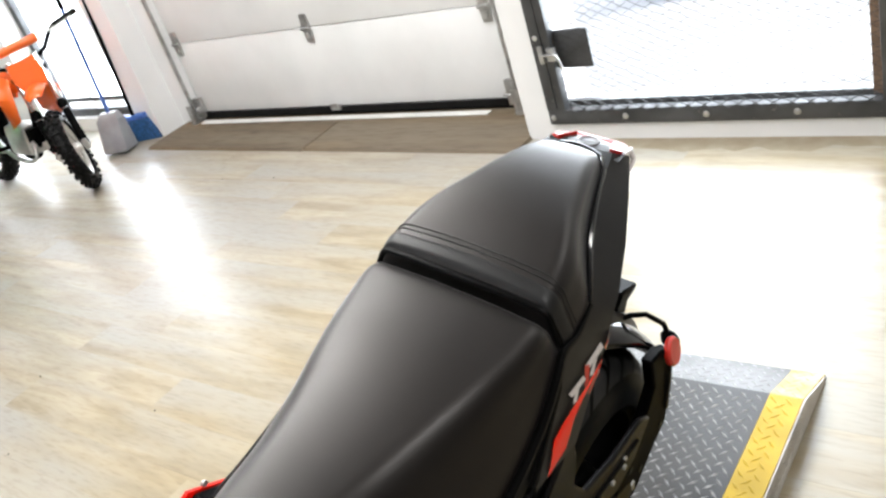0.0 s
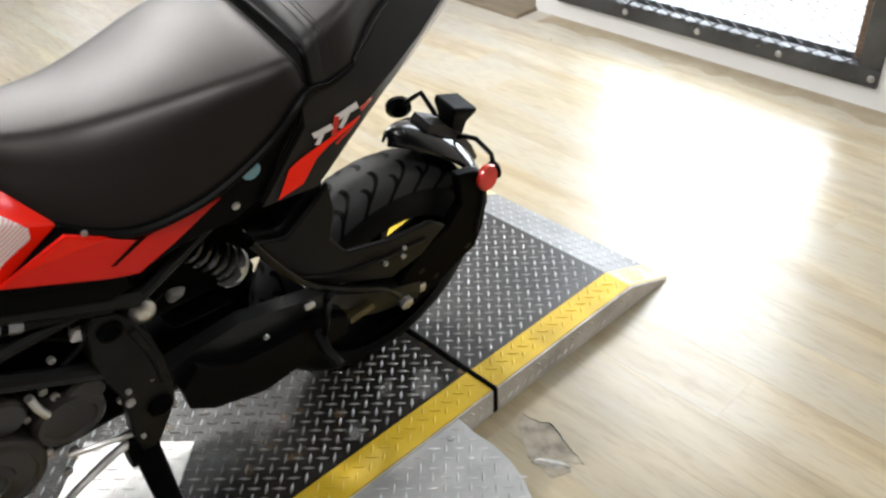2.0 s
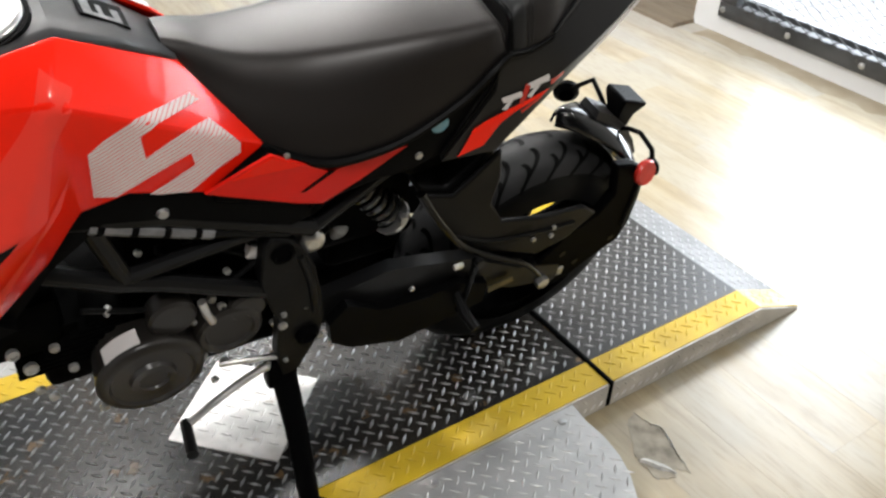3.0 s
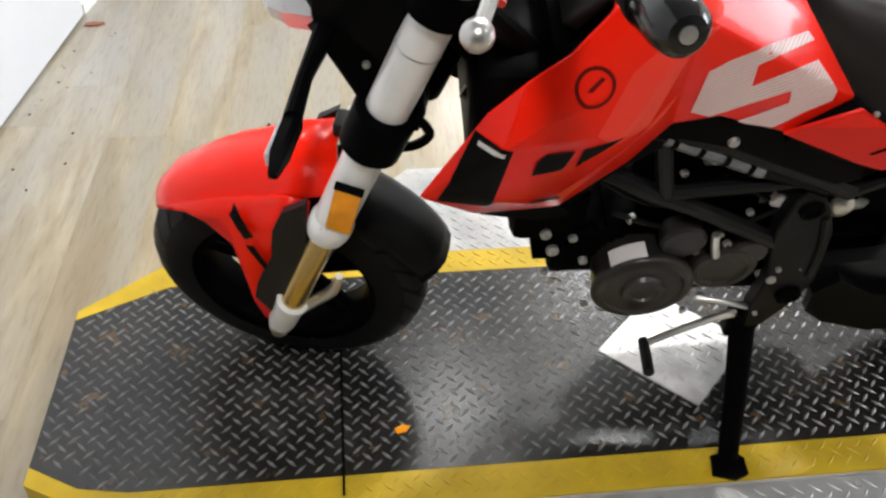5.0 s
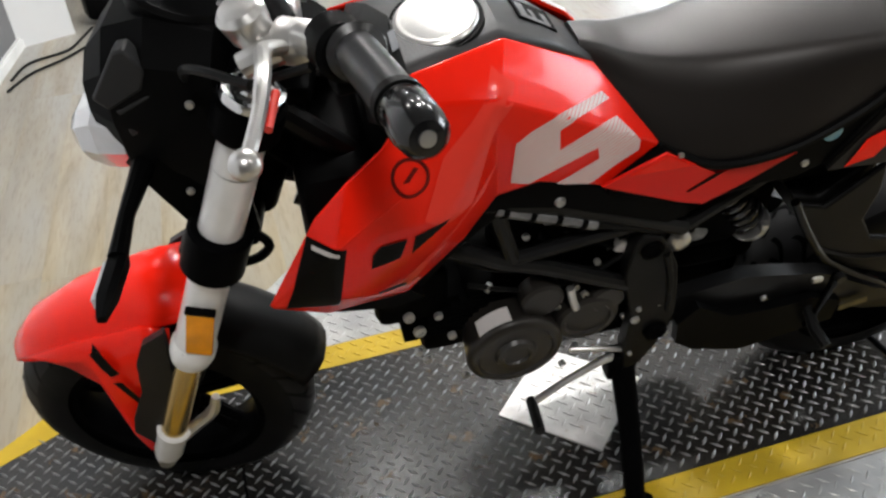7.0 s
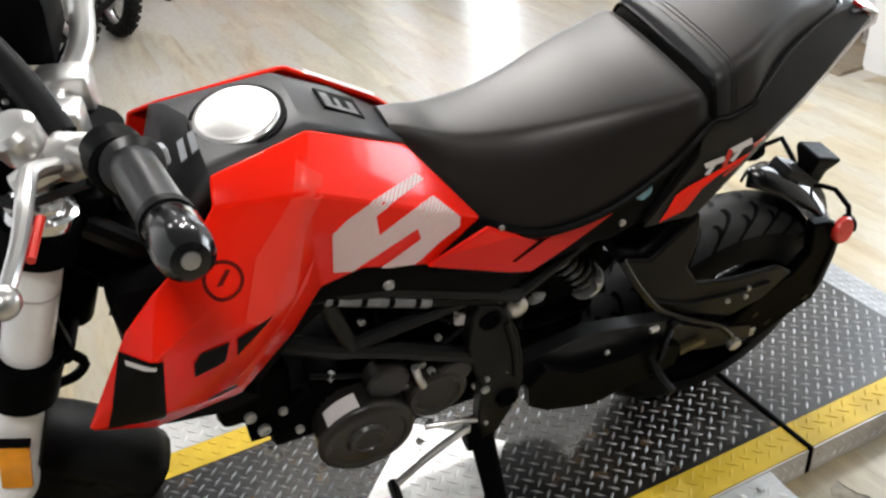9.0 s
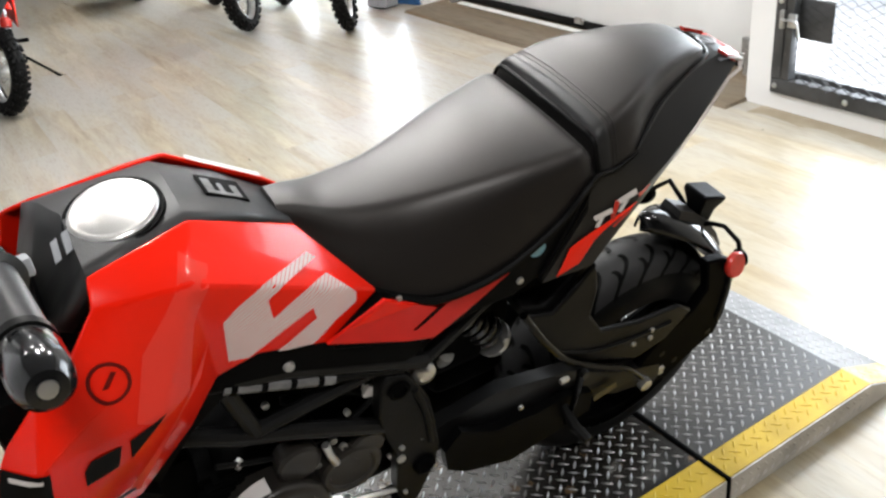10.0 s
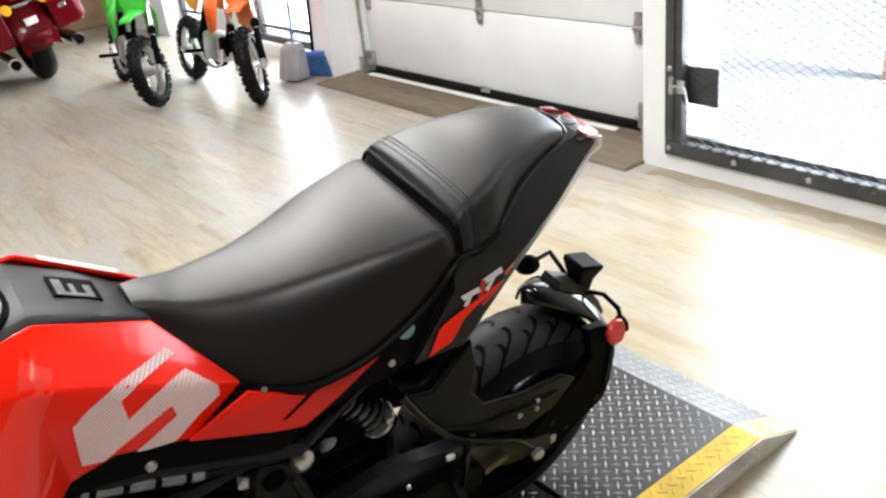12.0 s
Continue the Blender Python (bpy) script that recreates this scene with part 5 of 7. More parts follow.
decal("pale_band", [(-.878, .850), (-.845, .888), (-.822, .868), (-.853, .82), (-.874, .742), (-.912, .729), (-.934, .747), (-.909, .82)], RED_PALE, left, "paler red band", off=0.0009)
decal("pale_band", [(-.842, .781), (-.859, .746), (-.887, .72), (-.952, .622), (-.96, .637), (-.868, .748)], RED_PALE, left, "paler red band", off=0.0009)
bd = decal("badge_field", [(-1.06, .745), (-1.022, .738), (-1.038, .636), (-1.098, .634)], DECAL_BLACK, left, "black badge field")
part("badge_bar", laid([(-1.056, .737), (-1.030, .734), (-1.031, .728), (-1.057, .731)], TANK_SKIN, off=0.002), DECAL_WHITE, bd, "white bar in place of a maker's name", fix=False)
decal("vent_mark", [(-.985, .727), (-.954, .727), (-.963, .696), (-.997, .692), (-.994, .715)], DECAL_BLACK, left, "black mark like a vent")
decal("vent_mark", [(-.945, .728), (-.904, .741), (-.913, .73), (-.949, .696)], DECAL_BLACK, left, "black mark like a vent")
decal("fine_print", [(-.99, .634), (-.955, .634), (-.956, .629), (-.99, .629)], DECAL_BLACK, left, "black bar of small print")
em = part("emblem", laid_ring(-.945, .806, 0.0168, 0.0205, TANK_SKIN), DECAL_SMOKE, left, "dark ring emblem", fix=False)
part("emblem_bar", laid([(-.953, .800), (-.947, .80), (-.936, .815), (-.94, .817)], TANK_SKIN), DECAL_SMOKE, em, fix=False)

# seat
def section(u, half, top, low, ridge, rh):
    """One ring of a seat: a nearly flat top out to a ridge, then a sloping side, and a flat underside."""
    rh = top - .55 * (top - rh)
    a, b = ridge - .016 * min(1, ridge / .06), ridge + .45 * (half - ridge)
    ha, hb_ = top - (top - rh) * (a / ridge) ** 2.4, rh - (rh - low) * .40
    up = [(a * k, top - (top - ha) * k ** 2.2) for k in (0.0, .3, .55, .75, .9)]
    bend = [((1 - t) ** 2 * a + 2 * t * (1 - t) * (ridge + .004) + t * t * b, (1 - t) ** 2 * ha + 2 * t * (1 - t) * (rh + .002) + t * t * hb_) for t in (0, .15, .3, .45, .6, .75, .9)]
    down = bend + [(b + (half - b) * k, hb_ - (hb_ - low) * (.8 * k + .2 * k * k)) for k in (0, .25, .5, .75, 1.0)]
    ring = up + down
    pts = [(u, -v, w) for v, w in reversed(ring)] + [(u, v, w) for v, w in ring[1:]]
    return pts + [(u, half * 0.6, low - 0.004), (u, -half * 0.6, low - 0.004)]


def smooth_rows(rows, k):
    out = []
    for i in range(len(rows) - 1):
        a, b, c, d = (np.array(rows[max(0, min(len(rows) - 1, i + o))], float) for o in (-1, 0, 1, 2))
        for j in range(k):
            t = j / k
            out.append(tuple(0.5 * (2 * b + (c - a) * t + (2 * a - 5 * b + 4 * c - d) * t * t + (3 * b - a - 3 * c + d) * t**3)))
    return out + [tuple(rows[-1])]


MAIN = [(-.715, .042, .842, .806, .020, .838), (-.690, .060, .837, .782, .028, .832), (-.655, .087, .825, .752, .040, .818), (-.615, .110, .819, .728, .052, .810), (-.565, .127, .818, .712, .063, .807), (-.51, .135, .826, .716, .077, .812), (-.455, .138, .839, .733, .093, .819), (-.42, .137, .846, .750, .101, .825), (-.39, .135, .850, .768, .106, .829), (-.355, .131, .853, .796, .109, .839), (-.338, .127, .850, .806, .108, .840), (-.330, .124, .840, .808, .107, .834)]
st = part("seat", Shape().loft([section(*r) for r in smooth_rows(MAIN, 4)]), SEAT, bike, "dark brown-black vinyl rider seat", sharp=60)
PILLION = [(-.326, .112, .838, .810, .100, .830), (-.325, .119, .858, .812, .102, .848), (-.319, .1235, .868, .8125, .103, .855), (-.308, .1255, .873, .813, .103, .860), (-.288, .1265, .881, .816, .101, .868), (-.262, .122, .889, .826, .096, .876), (-.235, .106, .896, .838, .086, .884), (-.205, .090, .901, .852, .073, .889), (-.17, .076, .904, .862, .061, .893), (-.13, .062, .903, .868, .049, .893), (-.10, .052, .898, .870, .040, .890), (-.082, .044, .891, .870, .033, .884), (-.07, .032, .880, .869, .024, .877)]
pl = part("pillion_seat", Shape().loft([section(*r) for r in smooth_rows(PILLION, 4)]), SEAT, bike, "dark vinyl pillion seat raised behind the rider seat", sharp=60)


def across(u, half, top, low, ridge, rh, lift=0.0006):
    return [(a, b, c + lift) for a, b, c in section(u, half, top, low, ridge, rh)[:-2]]


rows = smooth_rows(PILLION, 4)
band = [r for r in rows if -.323 < r[0] < -.300]
part("strap", Shape().loft([[(a, b * 1.012, c + (.0024 if 0 < k < len(band) - 1 else -.001)) for a, b, c in section(*r)[:-2]] for k, r in enumerate(band)], closed=False), SEAT_STITCH, pl, "padded strap along the pillion seat's front edge", sharp=50)
for row in ([r for r in rows if r[0] > -.300][0], [r for r in rows if r[0] > -.294][0]):
    part("seam", Shape().tube(across(*row, .0003), 0.0008, 5), SEAT_STITCH, pl, "stitched seam of the pillion seat")
part("strap_lip", Shape().tube([(-.327 + .004 * abs(b) / .12, b * 1.01, c) for a, b, c in across(-.3245, .1215, .858, .8125, .103, .849)], .0042, 8), DECAL_BLACK, pl, "dark piping under the strap")
part("rear_edge", Shape().tube([(-.262, -.1235, .828), (-.235, -.108, .842), (-.205, -.092, .856), (-.17, -.078, .866), (-.13, -.064, .873), (-.10, -.054, .875), (-.085, -.046, .876), (-.070, -.034, .877), (-.064, 0, .881), (-.070, .034, .877), (-.085, .046, .876), (-.10, .054, .875), (-.13, .064, .873)], [.002, .004, .0045, .004, .003] + [.0034] * 8, 8, 4), GLOSS_BLACK, pl, "shiny moulded rear edge of the pillion seat")
for sg in (-1, 1):
    part("seat_gap", Shape().tube([(-.712, sg * .046, .806), (-.690, sg * .064, .780), (-.655, sg * .091, .750), (-.615, sg * .114, .727), (-.565, sg * .1305, .711), (-.51, sg * .138, .715), (-.455, sg * .141, .732), (-.39, sg * .138, .766), (-.352, sg * .134, .798), (-.328, sg * .128, .812), (-.30, sg * .1285, .813), (-.262, sg * .1245, .824)], [.004, .0045, .005, .006, .007, .0065, .006, .006, .0055, .005, .004, .003], 8, 4), DECAL_BLACK, st, "dark gap under the seat's edge")

# tail
TAIL = [[(-.335, .122, .812), (-.335, .130, .76), (-.40, .135, .665), (-.335, .11, .64)],
        [(-.275, .124, .812), (-.255, .141, .772), (-.32, .140, .665), (-.29, .10, .65)],
        [(-.228, .106, .832), (-.20, .128, .796), (-.24, .131, .742), (-.225, .09, .735)],
        [(-.182, .081, .857), (-.14, .106, .817), (-.175, .110, .772), (-.165, .07, .765)],
        [(-.11, .057, .871), (-.08, .080, .842), (-.105, .084, .808), (-.10, .055, .80)],
        [(-.05, .042, .873), (-.018, .050, .853), (-.03, .052, .838), (-.03, .035, .83)]]
tl = part("tail_cover", Shape().loft([[(u, -v, w) for u, v, w in r] + [(u, v, w) for u, v, w in reversed(r)] for r in TAIL]), DARK_PLASTIC, bike, "charcoal tail cover below the seat", sharp=28)
part("tail_top", Shape().loft([[(u, h * x, z - d * x * x) for x in (-1, -.6, 0, .6, 1)] for u, h, z, d in ((-.06, .055, .872, .003), (-.035, .052, .871, .004), (-.012, .043, .862, .005), (-.004, .04, .85, .004))], closed=False), DARK_PLASTIC, tl)
part("seat_lock", Shape().lathe([(-.002, 0.0), (-.002, .0145), (.003, .0145), (.004, .0115), (.002, .010), (.002, 0)], (-.034, 0, .868), (.12, 0, 1), 24), GREY_PLASTIC, tl, "round seat lock")
for sg in (-1, 1):
    lamp_top = [(-.047, sg * .036, .8765), (-.014, sg * .026, .8680), (-.004, sg * .041, .8575), (-.040, sg * .049, .8715)]
    part("tail_lamp", Shape().add(lamp_top + [(a, b, c - .006) for a, b, c in lamp_top], [(0, 1, 2, 3), (4, 5, 6, 7), (0, 1, 5, 4), (1, 2, 6, 5), (2, 3, 7, 6), (3, 0, 4, 7)]), LENS_RED, tl, "red tail lamp corner", sharp=30)
    # white tube puts the bright reflection on the tail's rim into colour
    part("tail_glint", Shape().tube([(-.040, sg * .052, .869), (-.018, sg * .050, .861), (-.002, sg * .043, .852), (-.008, sg * .051, .842), (-.03, sg * .054, .834), (-.10, sg * .084, .806), (-.17, sg * .109, .772)], [.0015, .0035, .004, .0035, .0022, .0015, .001], 6), DECAL_WHITE, tl, "white tube along the tail's rim, painted for its bright reflection")
part("tail_lamp", Shape().bevel_box((-.012, -.036, .842), (.002, .036, .858), .003), LENS_RED, tl, "red tail lamp")
part("undertail", Shape().bevel_box((-.42, -.08, .58), (-.29, .08, .67), .02), BLACK_PLASTIC, tl)
TAIL_SKIN = skin_of(Shape().loft([[(u, -v, w) for u, v, w in r] for r in TAIL], closed=False))
part("red_flash", laid([(-.262, .757), (-.345, .720), (-.361, .710), (-.379, .668), (-.342, .680), (-.323, .713), (-.306, .727), (-.258, .752)], TAIL_SKIN, off=.0015, fallback=-.135), RED, tl, "red flash on the tail", fix=False)
for p, m in (([(-.328, .751), (-.301, .758), (-.298, .750), (-.324, .743)], DECAL_WHITE), ([(-.316, .749), (-.309, .750), (-.318, .733), (-.325, .734)], DECAL_WHITE), ([(-.296, .768), (-.289, .764), (-.296, .738), (-.302, .742)], LENS_RED), ([(-.295, .767), (-.265, .778), (-.263, .770), (-.292, .759)], DECAL_WHITE), ([(-.281, .766), (-.274, .767), (-.286, .747), (-.292, .750)], DECAL_WHITE), ([(-.262, .770), (-.241, .778), (-.241, .770), (-.259, .762)], LENS_RED), ([(-.268, .748), (-.262, .750), (-.294, .724), (-.296, .728)], LENS_RED)):
    part("tail_mark", laid(p, TAIL_SKIN, off=.002, fallback=-.135), m, tl, "white and red bars in place of lettering", fix=False)

# side covers under the seat
COVER = [(-.70, .712), (-.63, .740), (-.60, .722), (-.57, .708), (-.54, .711), (-.455, .732), (-.388, .766), (-.338, .808), (-.338, .785), (-.40, .672), (-.44, .655), (-.49, .655), (-.575, .640), (-.70, .690)]
for sg in (-1, 1):
    sc = part("side_cover", Shape().prism(COVER, -.02, 0, (lambda k: (lambda a, b, h: (a, k * (.128 + h), b)))(sg)), BLACK_PLASTIC, bike, "black side cover with a red wedge")
    softened(sc, 0.003)
    part("red_wedge", Shape().prism([(-.635, .746), (-.593, .718), (-.56, .697), (-.455, .707), (-.518, .669), (-.566, .645), (-.60, .657), (-.711, .711)], 0, .0045, (lambda k: (lambda a, b, h: (a, k * (.128 + h), b)))(sg)), RED_DEEP, sc, "deep red wedge")
    part("wedge_facet", Shape().prism([(-.634, .744), (-.596, .719), (-.68, .722)], .0046, .0054, (lambda k: (lambda a, b, h: (a, k * (.128 + h), b)))(sg)), RED, sc, "paler facet of the red wedge")
    part("wedge_line", Shape().prism([(-.562, .6985), (-.552, .6975), (-.591, .674), (-.596, .675)], .0046, .0056, (lambda k: (lambda a, b, h: (a, k * (.128 + h), b)))(sg)), BLACK_PLASTIC, sc)
    part("seam_line", Shape().tube([(-.338, sg * .131, .812), (-.345, sg * .133, .775), (-.40, sg * .133, .675)], .0025, 6), DECAL_BLACK, sc)
    for u, w, r in ((-.434, .681, .0055), (-.615, .737, .004)):
        part("screw", Shape().lathe([(0, r), (.003, r * .9), (.004, 0)], (u, sg * .1285, w), (0, sg, 0), 12), STEEL, sc)
part("round_sticker", Shape().lathe([(0, .0125), (.001, .012), (.001, 0)], (-.41, -.1285, .725), (0, -1, 0), 24), BLUE_STICKER, bike, "round blue sticker")
part("lower_trim", Shape().prism([(-.842, .715), (-.79, .725), (-.70, .702), (-.58, .638), (-.572, .612), (-.60, .604), (-.75, .672), (-.82, .69), (-.88, .64), (-.94, .56), (-.952, .585), (-.88, .675)], -.012, 0, lambda a, b, h: (a, -.118 - h, b)), BLACK_PLASTIC, bike, "black trim strip under the tank")
part("trim_screw", Shape().lathe([(0, .0075), (.004, .006), (.005, 0)], (-.756, -.118, .684), (0, -1, 0), 12), STEEL, bike)

# trellis frame
for sg in (-1, 1):
    v = sg * .105
    for nm, pts, r in (("frame_tube", [(-.93, v * .8, .645), (-.901, v, .629), (-.817, v, .575), (-.761, v, .548), (-.628, v, .47), (-.57, v, .44)], .0125), ("frame_tube", [(-.838, v, .695), (-.822, v, .635), (-.806, v, .577)], .0115), ("frame_tube", [(-.806, v, .577), (-.688, v, .591), (-.60, v * .98, .60)], .0105), ("frame_tube", [(-.86, v, .695), (-.76, v, .668), (-.565, v, .575)], .0135), ("frame_tube", [(-1.06, v * .35, .82), (-.93, v * .8, .72), (-.85, v, .70)], .015), ("frame_tube", [(-1.06, v * .35, .70), (-.93, v * .8, .64)], .015), ("frame_tube", [(-.565, v, .575), (-.42, v * .9, .66), (-.25, v * .7, .72)], .011)):
        part(nm, Shape().tube(pts, r, 10), FRAME_BLACK, bike, "black steel frame tube")
    pb = part("pivot_plate", Shape().prism([(-.640, .505), (-.636, .568), (-.626, .584), (-.598, .572), (-.580, .545), (-.560, .50), (-.548, .44), (-.540, .385), (-.545, .335), (-.575, .262), (-.602, .25), (-.613, .31), (-.612, .395), (-.632, .46)], -.012, .012, side(v)), PIVOT_BLACK, bike, "charcoal frame plate by the swingarm pivot")
    part("eye_ring", Shape().lathe([(.0, .017), (.004, .0165), (.005, .0115), (.001, .0105), (.001, .0)], (-.610, v + sg * .012, .551), (0, sg, 0), 20), BLACK_METAL, pb, "dark eye in the frame plate")
    part("plate_rib", Shape().tube([(-.585, v + sg * .012, .535), (-.566, v + sg * .013, .47), (-.556, v + sg * .012, .40)], .0055, 8, 3), PIVOT_BLACK, pb)
    part("plate_lug", Shape().lathe([(0, .019), (.009, .018), (.012, .012), (.008, .009), (.008, 0)], (-.568, v + sg * .011, .352), (0, sg, 0), 18), BLACK_METAL, pb)
    softened(pb, .003)
    for u, w, r in ((-.607, .391, .0075), (-.606, .418, .0045), (-.548, .338, .006), (-.60, .30, .004)):
        part("plate_bolt", Shape().lathe([(0, r), (.004, r * .95), (.006, r * .5), (.006, 0)], (u, v + sg * .012, w), (0, sg, 0), 8), STEEL, pb)
part("tank_bolt", Shape().lathe([(0, .019), (.007, .019), (.012, .014), (.014, .007), (.011, 0)], (-.561, -.095, .537), (-.1, -1, .1), 18), ALLOY, bike, "large silver frame bolt cap")
part("label_bar", Shape().tube([(-.835, -.112, .685), (-.70, -.112, .623)], .0085, 8), SLEEVE_GREY, bike, "grey sleeve on the wiring under the tank")
for k in range(4):
    part("sleeve_tie", Shape().lathe([(-.004, .0088), (-.004, .0096), (.004, .0096), (.004, .0088)], Vector((-.835, -.112, .685)).lerp(Vector((-.70, -.112, .623)), .08 + .26 * k), (.135, 0, -.062), 8), BLACK_PLASTIC, bike)
part("wire_plug", Shape().bevel_box((-.011, -.008, -.013), (.011, .008, .011), .004), DECAL_WHITE, bike, "white wiring plug").matrix_local = pose(-.637, -.085, .538, 0, 20, 0)
part("shock_mount", Shape().lathe([(-.03, .018), (-.006, .018), (.001, .015), (.004, .008), (.004, 0)], (-.490, -.045, .488), (.3, -.5, .8), 20), STEEL, bike, "bright rounded shock mount")
part("sleeve_tail", Shape().tube([(-.70, -.112, .623), (-.66, -.112, .607), (-.60, -.111, .58)], [.0075, .006, .005], 8, 3), RUBBER, bike)
random.seed(5)
for k in range(16):
    u, w = random.uniform(-.84, -.52), random.uniform(.42, .60)
    part("clip", Shape().bevel_box((-.006, -.006, -.004), (.006, .006, .004), .0015), random.choice([STEEL, ALLOY, BLACK_PLASTIC]), bike).matrix_local = pose(u, -.06 - random.uniform(0, .03), w, random.uniform(0, 90), random.uniform(0, 90), 0)
for pth, r in (([(-.90, -.07, .58), (-.80, -.085, .53), (-.70, -.08, .56), (-.60, -.085, .50), (-.52, -.07, .52)], .005), ([(-.88, -.06, .62), (-.78, -.07, .64), (-.66, -.075, .55), (-.58, -.07, .44)], .006), ([(-.86, -.09, .52), (-.76, -.09, .48), (-.66, -.09, .50), (-.56, -.09, .60)], .004)):
    part("wiring", Shape().tube(pth, r, 6, 6), RUBBER, bike)

# engine
part("air_box", Shape().bevel_box((-.80, -.05, .43), (-.40, .06, .65), .03), BLACK_CAST, bike, "black air box behind the frame tubes")
en = part("engine", Shape().bevel_box((-.83, -.085, .305), (-.55, .09, .42), .025), BLACK_CAST, bike, "black air-cooled engine")
part("cylinder", Shape().bevel_box((-.92, -.065, .34), (-.80, .065, .47), .012), BLACK_CAST, en)
for k in range(9):
    part("cooling_fin", Shape().bevel_box((-.95 + .012 * k, -.078, .40 + .009 * k), (-.83 + .012 * k, .078, .4035 + .009 * k), .0015), BLACK_CAST, en)
part("cylinder_head", Shape().bevel_box((-.985, -.07, .43), (-.88, .07, .53), .015), BLACK_CAST, en)
part("generator_cover", Shape().lathe([(-.10, .0), (-.10, .058), (-.07, .062), (-.05, .067), (-.016, .071), (-.012, .0725), (-.006, .0725), (-.001, .069), (.002, .062), (.002, .058), (-.002, .055), (-.002, .032), (.004, .029), (.005, .021), (.001, .019), (.001, .0)], (-.796, -.13, .389), (0, -1, 0), 48), COVER_BROWN, en, "round dark generator cover")
part("cover_label", Shape().loft([[(-.796 + .0728 * math.cos(radians(a)), v, .389 + .0728 * math.sin(radians(a))) for a in range(96, 139, 6)] for v in (-.121, -.0955)], closed=False), DECAL_WHITE, en, "silver label round the top of the round cover")
part("sprocket_cover", Shape().lathe([(-.04, .0), (-.04, .042), (-.03, .048), (-.004, .048), (.0, .043), (.0, .036), (-.004, .033), (-.003, .0)], (-.683, -.115, .412), (0, -1, 0), 32), COVER_BROWN, en, "smaller round cover")
part("starter_cover", Shape().lathe([(-.03, .0), (-.03, .03), (-.004, .032), (.0, .028), (.0, .0)], (-.757, -.115, .478), (0, -1, 0), 28), COVER_BROWN, en)
part("breather_cover", Shape().lathe([(-.03, .0), (-.03, .026), (-.004, .028), (.0, .024), (.0, .0)], (-.655, -.112, .447), (0, -1, 0), 24), COVER_BROWN, en)
for u, w, v in ((-.917, .35, -.08), (-.93, .375, -.08), (-.90, .455, -.08), (-.885, .43, -.10), (-.755, .50, -.09), (-.70, .47, -.09), (-.645, .455, -.1), (-.72, .36, -.10), (-.86, .30, -.09), (-.60, .30, -.09), (-.61, .37, -.09), (-.69, .33, -.1)):
    part("engine_bolt", Shape().lathe([(0, .0065), (.006, .0065), (.007, .004), (.005, 0)], (u, v, w), (0, -1, 0), 8), STEEL, en)
part("oil_pipe", Shape().tube([(-.72, -.115, .50), (-.715, -.118, .475), (-.708, -.118, .455)], .006, 8), ALLOY, en)
part("exhaust_pipe", Shape().tube([(-.94, .03, .45), (-.94, .05, .38), (-.90, .07, .32), (-.80, .08, .285), (-.60, .09, .27), (-.45, .10, .27)], .02, 12, 5), BLACK_METAL, bike, "black exhaust pipe under the engine")
part("belly_silencer", Shape().loft([[(u, .085 + h * math.copysign(abs(math.cos(a)) ** .6, math.cos(a)), w + k * math.copysign(abs(math.sin(a)) ** .6, math.sin(a))) for a in (2 * math.pi * i / 20 for i in range(20))] for u, h, k, w in ((-.77, .03, .03, .24), (-.72, .052, .06, .215), (-.60, .058, .075, .208), (-.42, .058, .078, .21), (-.33, .05, .066, .22), (-.29, .03, .03, .24))]), BLACK_METAL, bike, "black silencer under the engine", sharp=40)
part("chain_cover", Shape().prism([(-.506, .394), (-.441, .352), (-.36, .345), (-.30, .352), (-.241, .325), (-.24, .275), (-.31, .262), (-.40, .245), (-.49, .278), (-.527, .31), (-.534, .359)], -.012, .004, side(-.112)), BLACK_PLASTIC, bike, "black chain cover by the swingarm")
part("skid_plate", Shape().prism([(-.985, .50), (-.95, .515), (-.90, .455), (-.87, .40), (-.90, .39), (-.96, .43)], -.06, .06, side(0)), BLACK_METAL, bike, "black mount plate under the tank")
part("radiator_trim", Shape().prism([(-1.09, .612), (-1.05, .597), (-.955, .602), (-.93, .575), (-.97, .565), (-1.04, .58), (-1.08, .60)], -.02, .02, side(-.115)), BLACK_PLASTIC, bike, "black lower trim of the tank panel")
part("radiator_trim", Shape().prism([(-1.09, .612), (-1.05, .597), (-.955, .602), (-.93, .575), (-.97, .565), (-1.04, .58), (-1.08, .60)], -.02, .02, side(.115)), BLACK_PLASTIC, bike, "black lower trim of the tank panel")
part("gear_lever", Shape().tube([(-.60, -.10, .262), (-.632, -.108, .282), (-.70, -.125, .275), (-.745, -.133, .254), (-.762, -.136, .247)], [.008, .007, .006, .006, .006], 8, 4), ALLOY, bike, "silver gear lever")
part("lever_rubber", Shape().tube([(-.762, -.130, .245), (-.772, -.197, .268)], .0085, 10), RUBBER, bike)
part("gear_linkage", Shape().tube([(-.60, -.11, .30), (-.66, -.115, .33), (-.70, -.11, .335)], .0045, 8), ALLOY, bike)
ss = part("side_stand", Shape().tube([(-.596, -.10, .245), (-.598, -.165, .17), (-.611, -.262, .085)], [.021, .0185, .0165], 12), BLACK_METAL, bike, "black side stand, folded out")
part("stand_foot", Shape().prism([(-.641, -.02), (-.634, .02), (-.596, .03), (-.581, .012), (-.584, -.022), (-.606, -.032)], .072, .082, lambda a, b, h: (a, -.272 + b * .9, h - b * .26)), BLACK_METAL, ss)
